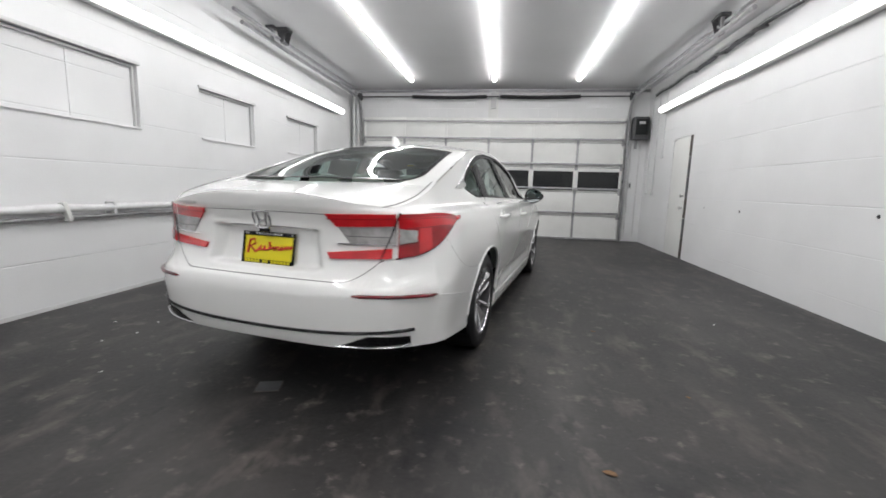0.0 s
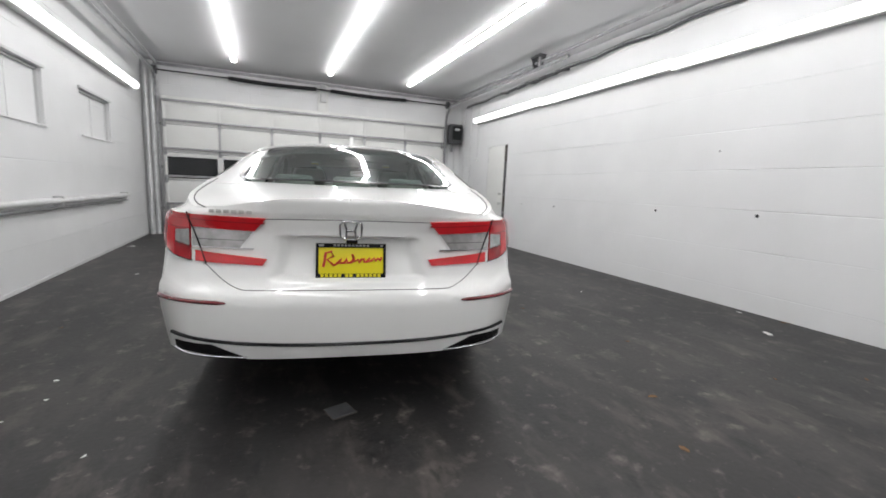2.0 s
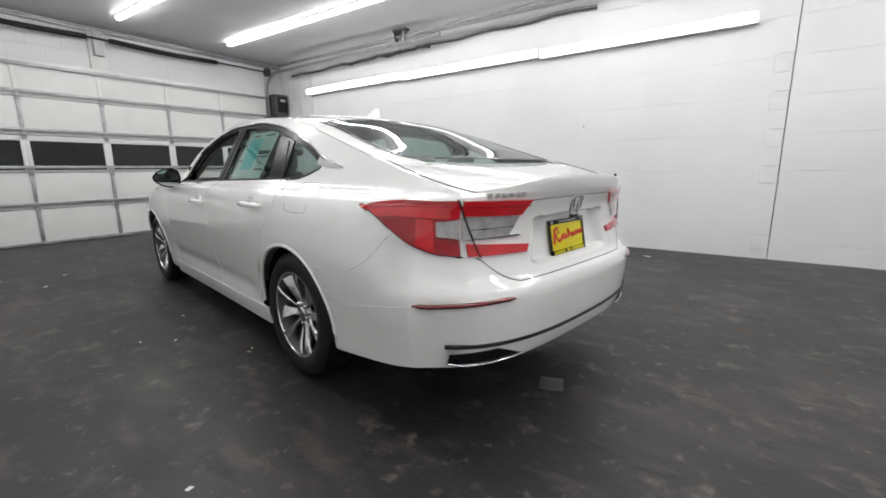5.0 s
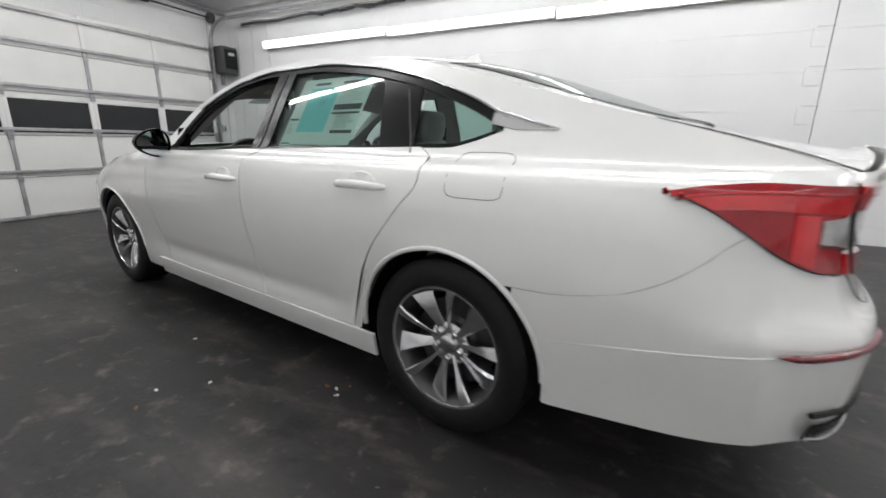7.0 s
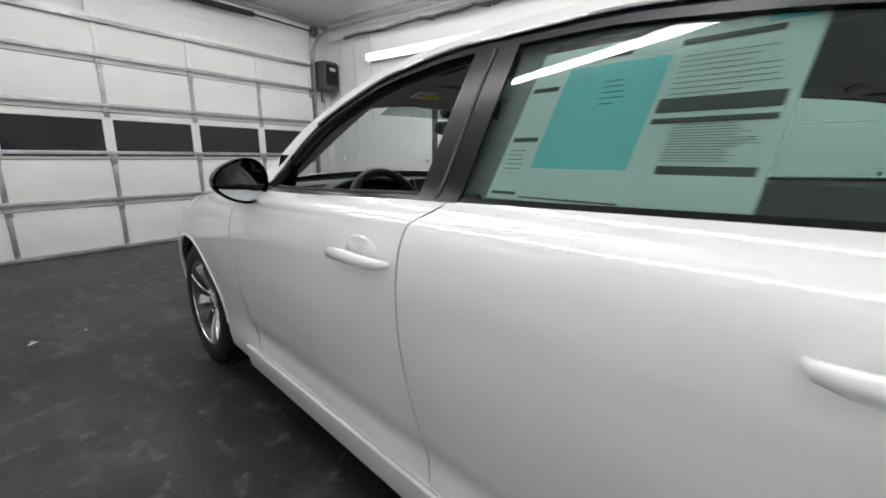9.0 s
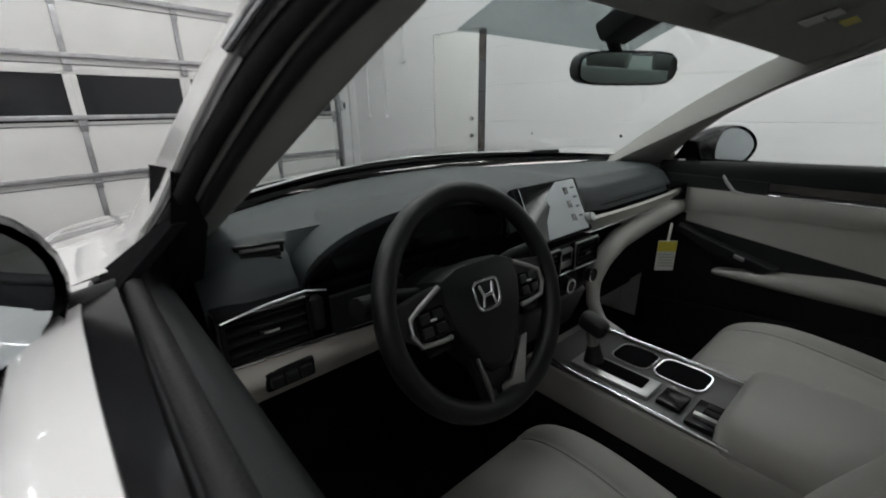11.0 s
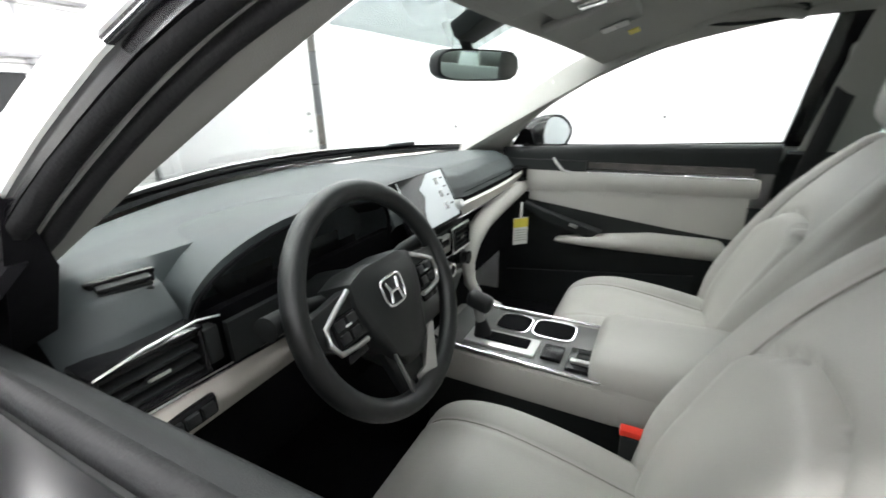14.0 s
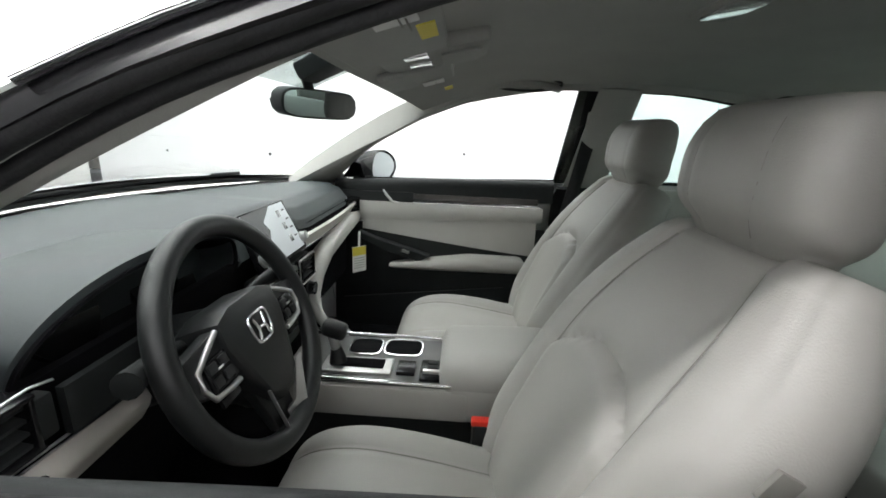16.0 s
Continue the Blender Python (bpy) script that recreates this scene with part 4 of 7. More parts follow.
boot = sheet("boot_lid", lid, 96, 56, "paint", car, 0.004, "white boot lid", flip=True)
sheet("boot_deck", deck, 40, 24, "paint", boot, 0.004)
one_tube("spoiler_edge", [deck(i / 40, 0) + Vector((0, 0.004, -0.004)) for i in range(1, 40)], 0.007, "paint", boot, 8)
one_tube("lid_crease", [tail(x, 0.948 - 0.004 * (x / 0.4) ** 2, -0.001) for x in (lerp(-0.37, 0.37, i / 20) for i in range(21))], 0.003, "seam", boot, 6)
pts = [tail(x, lid_bottom(x) - 0.001, 0.0) for x in (lerp(-0.63, 0.63, i / 60) for i in range(61))]
one_tube("lid_shut_line", pts, 0.0024, "seam", car, 6)
for sx in (-1, 1):
    one_tube("lid_shut_line", [deck_at(sx * lerp(0.97, 0.955, i / 10), lerp(0.085, 0.53, i / 10)) + Vector((0, 0, 0.0005)) for i in range(11)], 0.003, "seam", car, 6)
one_tube("camera_pod", [(-0.02, 0.026, 0.852), (0.03, 0.026, 0.852)], 0.011, "trim_black", boot, 8)


# tail lamps: a C of red round a clear middle
def lamp_patch(name, sx, a0, a1, z_lo, z_hi, mat, out, parent, n=24, label="", skew=0.0):
    """a below 1 runs along the tail from x 0.36, above 1 along the flank."""
    def pt(a, z, o):
        if a <= 1:
            x = lerp(0.36, 0.735, a)
            p = tail(x, z, o)
            return Vector((sx * x, p.y, z))
        b = a - 1
        y0 = tail(0.735, z).y
        p = side(lerp(y0, 0.47, b), z, o)
        return Vector((-sx * p.x, p.y, z))

    def fn(u, v):
        a = lerp(a0, a1, u)
        z = lerp(z_lo(a), z_hi(a), v)
        return pt(max(a + skew * (1 - v) * (1 - u), 0), z, out)

    return sheet(name, fn, n, 8, mat, parent, 0.010, label, flip=sx < 0, offset=-1)


up = curve_at([(0, 0.945), (0.4, 0.949), (1.0, 0.957), (1.35, 0.962), (1.7, 0.952), (2.0, 0.932)])
lo = curve_at([(0, 0.738), (0.25, 0.742), (0.6, 0.746), (0.85, 0.750), (1.0, 0.758), (1.1, 0.772), (1.25, 0.800), (1.45, 0.848), (1.64, 0.888), (1.82, 0.916), (2.0, 0.937)])
for sx in (-1, 1):
    tl = new("tail_lamp")
    tl.parent = car
    tl["label"] = "red tail lamp round a clear centre"
    lamp_patch("red_lens", sx, 0.0, 0.86, lambda a: up(a) - 0.056, up, "red_lens", 0.011, tl, skew=0.13)
    lamp_patch("red_lens", sx, 0.0, 0.82, lo, lambda a: lo(a) + 0.030 + 0.022 * a, "red_lens", 0.011, tl, skew=0.05)
    lamp_patch("lamp_bowl", sx, 0.15, 0.86, lambda a: 0.812, lambda a: up(a) - 0.058, "clear_lens", 0.0085, tl, skew=0.16)
    lamp_patch("reflector_rib", sx, 0.24, 0.80, lambda a: 0.846, lambda a: 0.849, "clear_dark", 0.0095, tl)
    lamp_patch("lamp_edge", sx, 0.15, 0.86, lambda a: 0.808, lambda a: 0.814, "chrome", 0.0105, tl, skew=0.0)
    lamp_patch("clear_lens", sx, 0.895, 1.04, lambda a: 0.815 + 0.10 * (a - 0.895), lambda a: 0.888 - 0.05 * (a - 0.895), "clear_lens", 0.0125, tl)
    lamp_patch("lamp_edge", sx, 0.895, 1.05, lambda a: 0.808 + 0.10 * (a - 0.895), lambda a: 0.815 + 0.10 * (a - 0.895), "red_deep", 0.0128, tl)
    # shaded red below, brighter red bands above: light in the lens painted as colour
    lamp_patch("red_lens", sx, 0.885, 2.0, lambda a: lo(a), up, "red_mid", 0.009, tl, 44)
    lamp_patch("lit_lens_band", sx, 0.885, 1.94, lambda a: max(up(a) - 0.064 + 0.012 * (a - 0.9), lo(a) + 0.004), lambda a: up(a) - 0.016, "red_lens", 0.0115, tl, 44)
    lamp_patch("lit_lens_band", sx, 1.06, 1.20, lambda a: lo(a) + 0.008, lambda a: up(a) - 0.066, "red_lens", 0.0112, tl, 10)
    lamp_patch("lens_seal", sx, 0.885, 2.0, lambda a: lo(a) - 0.001, lambda a: lo(a) + 0.002, "trim_black", 0.0098, tl, 44)
    lamp_patch("lens_rib", sx, 0.02, 1.9, lambda a: up(a) - 0.024, lambda a: up(a) - 0.020, "red_mid", 0.0125, tl, 40)
    one_tube("lamp_split", [tail(sx * lerp(0.618, 0.700, k / 10), lerp(0.742, 0.962, k / 10), 0.010) for k in range(11)], 0.0036, "trim_black", tl, 6)

# badge, model name, number plate
def tail_frame(x, z, out=0.004):
    return Matrix.Translation(tail(x, z, out)) @ Matrix.Rotation(radians(90), 4, "X")


ring = []
for i in range(36):
    t = 2 * math.pi * i / 36
    c, s = math.cos(t), math.sin(t)
    wx = 0.048 * (1 + 0.12 * s)
    ring.append(tail(wx * abs(c) ** 0.5 * (1 if c > 0 else -1), 0.902 + 0.042 * abs(s) ** 0.5 * (1 if s > 0 else -1), 0.008))
badge = one_tube("boot_badge", ring, 0.005, "chrome", boot, 8, True, "chrome outlined badge")
for sx in (-1, 1):
    one_tube("badge_bar", [tail(sx * 0.028, 0.936, 0.006), tail(sx * 0.018, 0.902, 0.006), tail(sx * 0.024, 0.868, 0.006)], 0.0055, "chrome", badge, 8)
one_tube("badge_bar", [tail(-0.018, 0.900, 0.006), tail(0.018, 0.900, 0.006)], 0.005, "chrome", badge, 8)
for k in range(6):
    one_box("model_letter", tail(-0.585 + k * 0.032, 0.972, 0.0) + Vector((0, -0.0075, 0)), (0.022, 0.004, 0.015), "satin", boot, 0.001, Matrix.Rotation(-0.25 + 0.02 * k, 4, "Z"))
PY = tail(0, 0.755).y + 0.042 - 0.014
PM = Matrix.Translation((0.003, PY, 0.757)) @ Matrix.Rotation(radians(-10), 4, "X") @ Matrix.Rotation(radians(90), 4, "X")
plate = thing("number_plate", "yellow dealer plate with red script in a black frame", "plate")
plate.parent = car
del plate["category"]
one_box("plate_sheet", (0, 0, 0), (0.306, 0.152, 0.003), "plate_yellow", plate, 0.001, None).data.transform(PM)
bm = bmesh.new()
for c, s in (((0, 0.070, 0.003), (0.318, 0.020, 0.008)), ((0, -0.070, 0.003), (0.318, 0.020, 0.008)), ((-0.153, 0, 0.003), (0.012, 0.158, 0.008)), ((0.153, 0, 0.003), (0.012, 0.158, 0.008))):
    box(bm, c, s, 0.002)
bmesh.ops.transform(bm, matrix=PM, verts=bm.verts)
frame_ob = part("plate_frame", bm, "trim_black", plate, "black plate frame")
for k in range(10):
    one_box("frame_letter", PM @ Vector((-0.075 + k * 0.0166, 0.070, 0.0076)), (0.011, 0.0012, 0.009), "satin", plate, 0.0)
x = -0.13
for group in (5, 2, 6):
    for k in range(group):
        one_box("frame_letter", PM @ Vector((x, -0.069, 0.0076)), (0.014, 0.0012, 0.015), "plate_yellow", plate, 0.0)
        x += 0.0195
    x += 0.012
# red script drawn as a plain looping line
pts = [(-0.125, -0.03), (-0.115, 0.035), (-0.09, 0.042), (-0.08, 0.02), (-0.11, 0.005), (-0.078, -0.022), (-0.06, -0.01), (-0.045, 0.008), (-0.05, -0.012), (-0.03, -0.01), (-0.022, 0.008), (-0.018, -0.01), (0.0, -0.008), (0.012, 0.012), (0.004, 0.03), (0.014, -0.004), (0.032, 0.006), (0.036, -0.008), (0.046, 0.006), (0.058, 0.008), (0.06, -0.006), (0.07, -0.004), (0.085, 0.012), (0.078, -0.004), (0.096, 0.002), (0.104, 0.012), (0.112, 0.0), (0.122, 0.012), (0.132, 0.002), (0.14, 0.016)]
one_tube("script_line", [PM @ Vector((a, b, 0.003)) for a, b in pts], 0.0062, "plate_red", plate, 6)
for a, b in ((-0.14, 0.07), (0.14, 0.07), (-0.13, 0.07)):
    one_box("frame_mark", PM @ Vector((a, b, 0.0076)), (0.012, 0.0012, 0.011), "satin", plate)


# ---- greenhouse ----
def section(y):
    """Half width and height of the roof's edge at y, and the height in its middle."""
    z = rail_z(y)
    x = half_width(z) * taper(y, z) - 0.012
    return x, z


crown = curve_at([(0.4, 0.003), (0.54, 0.006), (0.8, 0.026), (1.2, 0.05), (1.9, 0.050), (2.5, 0.055), (3.0, 0.05), (3.3, 0.03)])


def shell(s, y, bow=0.0, out=0.0, inset=0.0):
    """The roof skin: s runs from one rail (-1) to the other (1)."""
    x, z = section(y)
    x -= inset
    return Vector((s * x, y + bow * (1 - s * s), z + crown(y) * (1 - abs(s) ** 2.4) + out))


roof = sheet("roof", lambda u, v: shell(lerp(-1, 1, u), lerp(1.31, 2.77, v), lerp(-0.06, 0.13, v)), 32, 34, "paint", car, 0.004, "white roof")
# rear window and its black border
def glass_half(v):
    """Share of the half width that is glass, narrower at the rounded foot."""
    k = min(v * 4, 1)
    return lerp(0.77, 0.86, math.sqrt(1 - (1 - k) ** 2))


sheet("rear_window", lambda u, v: shell(lerp(-1, 1, u) * glass_half(v), lerp(0.545, 1.302, v), lerp(-0.10, -0.06, v), 0.001), 32, 24, "glass_green", car, 0.0, "sloping tinted rear window")
for sx in (-1, 1):
    sheet("rear_pillar_top", lambda u, v, sx=sx: shell(sx * lerp(glass_half((lerp(0.45, 1.312, v) - 0.545) / 0.757 if v > 0.11 else 0.0), 1, u), lerp(0.45, 1.312, v), lerp(-0.10, -0.06, v)), 6, 40, "paint", car, 0.004, flip=sx < 0)
sheet("rear_window_border", lambda u, v: shell(lerp(-0.87, 0.87, u), lerp(1.294, 1.309, v), -0.06, 0.002), 30, 3, "trim_black", car, 0.002)
sheet("rear_window_border", lambda u, v: shell(lerp(-0.775, 0.775, u), lerp(0.538, 0.565, v), -0.10, 0.002), 30, 3, "trim_black", car, 0.002)
for s in (-1, 1):
    sheet("rear_window_border", lambda u, v, s=s: shell(s * (glass_half(v) + lerp(-0.025, 0.008, u)), lerp(0.545, 1.302, v), lerp(-0.10, -0.06, v), 0.003), 3, 24, "trim_black", car, 0.002, flip=s < 0)
# windscreen with shaded top
sheet("windscreen", lambda u, v: shell(lerp(-0.97, 0.97, u), lerp(2.80, 3.345, v), lerp(0.13, 0.28, v)), 36, 26, "glass_clear", car, 0.0, "clear windscreen")
sheet("windscreen_border", lambda u, v: shell(lerp(-0.97, 0.97, u), lerp(2.765, 2.815, v), 0.13, 0.003), 30, 3, "trim_black", car, 0.002)
sheet("shade_band", lambda u, v: shell(lerp(-0.50, 0.34, u), lerp(2.82, 2.93, v), lerp(0.13, 0.16, v), -0.004), 16, 6, "shade_band", car, 0.0)
# roof aerial fin
bm = bmesh.new()
slab(bm, [(0, 0), (0.15, 0), (0.12, 0.018), (0.03, 0.062), (0.0, 0.066), (-0.01, 0.03)], -0.016, 0.016, 0.008, Matrix.Translation((-0.0, 1.50, 1.405)) @ Matrix.Rotation(radians(90), 4, "Z") @ Matrix.Rotation(radians(90), 4, "X"))
part("roof_aerial", bm, "paint", car, "white shark-fin aerial")
# bonnet
sheet("bonnet", lambda u, v: (lambda y: Vector((lerp(-1, 1, u) * (-side(y, rail_z(y)).x - 0.012), y, min(rail_z(y), 0.985) + 0.035 * (1 - lerp(-1, 1, u) ** 2) - 0.003)))(lerp(3.30, 4.75, v)) + Vector((0, 0.30 * (1 - lerp(-1, 1, u) ** 2) * (1 - v) , 0)), 28, 24, "paint", car, 0.004, "white bonnet")
# nose, never walked round: bumper and grille of one shape
bm = bmesh.new()
grid(bm, lambda u, v: (lambda x, z: Vector((x, nose_y(z) - FD * (1 - (1 - min(abs(x) / 0.86, 0.999) ** FN) ** (1 / FN)), z)))(lerp(-0.80, 0.80, u), lerp(0.2, 0.74, v)), 30, 12)
part("front_bumper", bm, "paint", car)
one_box("grille", (0, 4.775, 0.56), (0.66, 0.1, 0.14), "trim_black", car, 0.03)

# side glass, frames and pillars
for sg, nm in ((1, "left"), (-1, "right")):
    def S(y, z, o=0.0, sg=sg):
        p = side(y, z, o)
        return Vector((p.x * sg, p.y, p.z))

    # painted rail above the windows
    sheet("roof_rail", lambda u, v: S(lerp(0.93, 3.14, u), lerp(min(dlo_top(lerp(0.93, 3.14, u)) + 0.016, rail_z(lerp(0.93, 3.14, u)) - 0.004), rail_z(lerp(0.93, 3.14, u)), v)), 60, 6, "paint", car, 0.006, flip=sg > 0)
    sheet("pillar_base", lambda u, v: S(lerp(3.14, 3.34, u), lerp(0.965, max(rail_z(lerp(3.14, 3.34, u)), 0.97), v)), 12, 10, "paint", car, 0.006, flip=sg > 0)
    # black window frame and bright strip
    sheet("window_frame_top", lambda u, v: S(lerp(0.96, 3.13, u), lerp(dlo_top(lerp(0.96, 3.13, u)) - lerp(0.022, 0.004, u), dlo_top(lerp(0.96, 3.13, u)) + 0.016, v), -0.004), 60, 4, "trim_black", car, 0.012, flip=sg > 0)
    one_tube("bright_window_strip", [S(y, dlo_top(y) + 0.016, 0.002) for y in (lerp(0.95, 2.9, i / 50) for i in range(51))], 0.005, "chrome", car, 6)
    # bright sail behind the rear quarter window
    sheet("bright_quarter_trim", lambda u, v: S(lerp(0.775, 1.0, u), lerp(1.078 + 0.05 * max(u - 0.6, 0), lerp(1.083, 1.132, u), v), 0.004), 14, 4, "satin", car, 0.004, flip=sg > 0)
    one_tube("bright_quarter_edge", [S(lerp(0.775, 1.02, i / 12), lerp(1.080, 1.150, (i / 12) ** 1.1), 0.004) for i in range(13)], 0.005, "chrome", car, 6)
    sheet("belt_strip", lambda u, v: S(lerp(0.98, 3.1, u), lerp(belt_z(lerp(0.98, 3.1, u)) - 0.003, belt_z(lerp(0.98, 3.1, u)) + 0.008, v), -0.004), 50, 3, "trim_black", car, 0.006, flip=sg > 0)
    for y0, y1, nmz in ((2.14, 2.27, "centre_pillar_cover"), (1.28, 1.44, "rear_pillar_cover")):
        slope = -0.05 if nmz[0] == "c" else 0.09
        sheet(nmz, lambda u, v, y0=y0, y1=y1, slope=slope: (lambda z, y: S(y, z, -0.002))(lerp(0.985 if y0 > 2 else 1.0, dlo_top(lerp(y0, y1, u)) - 0.01, v), lerp(y0, y1 if y0 > 2 else y1 + 0.04 * v, u) + slope * v * 0.4), 6, 12, "trim_black", car, 0.008, flip=sg > 0)
        one_tube("pillar_split", [S(lerp(y0, y1, 0.5 if y0 > 2 else 0.02) + slope * v * 0.4 + (0 if y0 > 2 else 0.06 * v), lerp(1.0, dlo_top(y0) - 0.01, v), 0.0) for v in (k / 10 for k in range(11))], 0.0028, "seam", car, 6)
    # glass
    def pane(name, y0, y1, mat, lab):
        sheet(name, lambda u, v: (lambda y: S(y, lerp(belt_z(y), dlo_top(y) - 0.02, v), -0.014))(lerp(y0, y1, u)), 20, 12, mat, car, 0.0, lab)
    pane("quarter_window", 0.96, 1.30, "glass_green", "tinted rear quarter window")
    pane("rear_side_window", 1.40, 2.16, "glass_green", "tinted rear door window")
    if sg < 0:
        pane("front_side_window", 2.22, 3.09, "glass_clear", "clear passenger window")
    # mirror
    mr = new("wing_mirror")
    mr.parent = car
    mr["label"] = "wing mirror with black housing"
    f = -sg
    bm = bmesh.new()
    n = 28
    rows = []
    for d, k in ((0.0, 1.0), (0.02, 1.02), (0.05, 0.97), (0.08, 0.84), (0.105, 0.6), (0.115, 0.25)):
        rows.append([bm.verts.new((f * (0.948 + k * 0.106 * math.cos(t) * (1 if math.cos(t) > 0 else 0.92)), 2.995 + d - 0.05 * math.cos(t) * (1 - k * 0.3), 1.012 + k * 0.075 * math.sin(t) * (1 - 0.22 * math.cos(t)))) for t in (2 * math.pi * i / n for i in range(n))])
    for a, b in zip(rows, rows[1:]):
        for i in range(n):
            bm.faces.new((a[i], a[(i + 1) % n], b[(i + 1) % n], b[i]))
    bm.faces.new(rows[-1])
    bmesh.ops.recalc_face_normals(bm, faces=bm.faces)
    part("mirror_housing", bm, "trim_black", mr)
    bm = bmesh.new()
    vs = [bm.verts.new((f * (0.948 + 0.096 * math.cos(t) * (1 if math.cos(t) > 0 else 0.92)), 3.003 - 0.05 * math.cos(t) * 0.7, 1.012 + 0.066 * math.sin(t) * (1 - 0.22 * math.cos(t)))) for t in (2 * math.pi * i / n for i in range(n))]
    bm.faces.new(vs)
    part("mirror_glass", bm, "mirror", mr, "silver mirror glass", smooth=False)
    one_tube("mirror_foot", [(f * 0.80, 3.085, 0.968), (f * 0.85, 3.08, 0.966), (f * 0.90, 3.075, 0.962)], [0.020, 0.016, 0.018], "plastic", mr, 10)
    bm = bmesh.new()
    tri = [S(3.15, 0.975, -0.012), S(3.055, 0.978, -0.012), S(3.055, 1.04, -0.012), S(3.085, 1.045, -0.012)]
    vs = [bm.verts.new(p) for p in tri]
    vs2 = [bm.verts.new(p + Vector((sg * 0.014, 0, 0))) for p in tri]
    bm.faces.new(vs)
    bm.faces.new(vs2[::-1])
    for i in range(4):
        bm.faces.new((vs[i], vs[(i + 1) % 4], vs2[(i + 1) % 4], vs2[i]))
    bmesh.ops.recalc_face_normals(bm, faces=bm.faces)
    part("mirror_sail", bm, "dark", mr, smooth=False)
    # inner cover of the mirror's foot, on the driver's side
    if sg < 0:
        continue
    bm = bmesh.new()
    cover = [(0.745, 1.099), (0.733, 1.086), (0.718, 1.029), (0.730, 0.965), (0.765, 0.955)]
    rows = [[bm.verts.new((f * (x + dx), y + 0.25 * (1.0 - z), z)) for x, z in cover] for y, dx in ((3.070, 0.004), (3.085, 0.0), (3.15, 0.012))]
    for q, r in zip(rows, rows[1:]):
        for i in range(5):
            bm.faces.new((q[i], q[(i + 1) % 5], r[(i + 1) % 5], r[i]))
    bm.faces.new(rows[0])
    bm.faces.new(rows[-1][::-1])
    bmesh.ops.recalc_face_normals(bm, faces=bm.faces)
    part("mirror_cover", bm, "dark", mr, angle=75)

# cowl and wipers
sheet("cowl", lambda u, v: (lambda s: Vector((s * 0.74, lerp(3.33, 3.46, v) + 0.28 * (1 - s * s), lerp(0.972, 0.962, v) + 0.02 * (1 - s * s))))(lerp(-1, 1, u)), 24, 3, "plastic", car, 0.01)
for x0, x1 in ((-0.62, 0.02), (-0.02, 0.55)):
    one_tube("wiper", [(lerp(x0, x1, k / 8), 3.345 + 0.27 * (1 - (lerp(x0, x1, k / 8) / 0.74) ** 2) - 0.01 * k / 8, 0.998 + 0.004 * (k / 8)) for k in range(9)], 0.006, "rubber", car, 6)

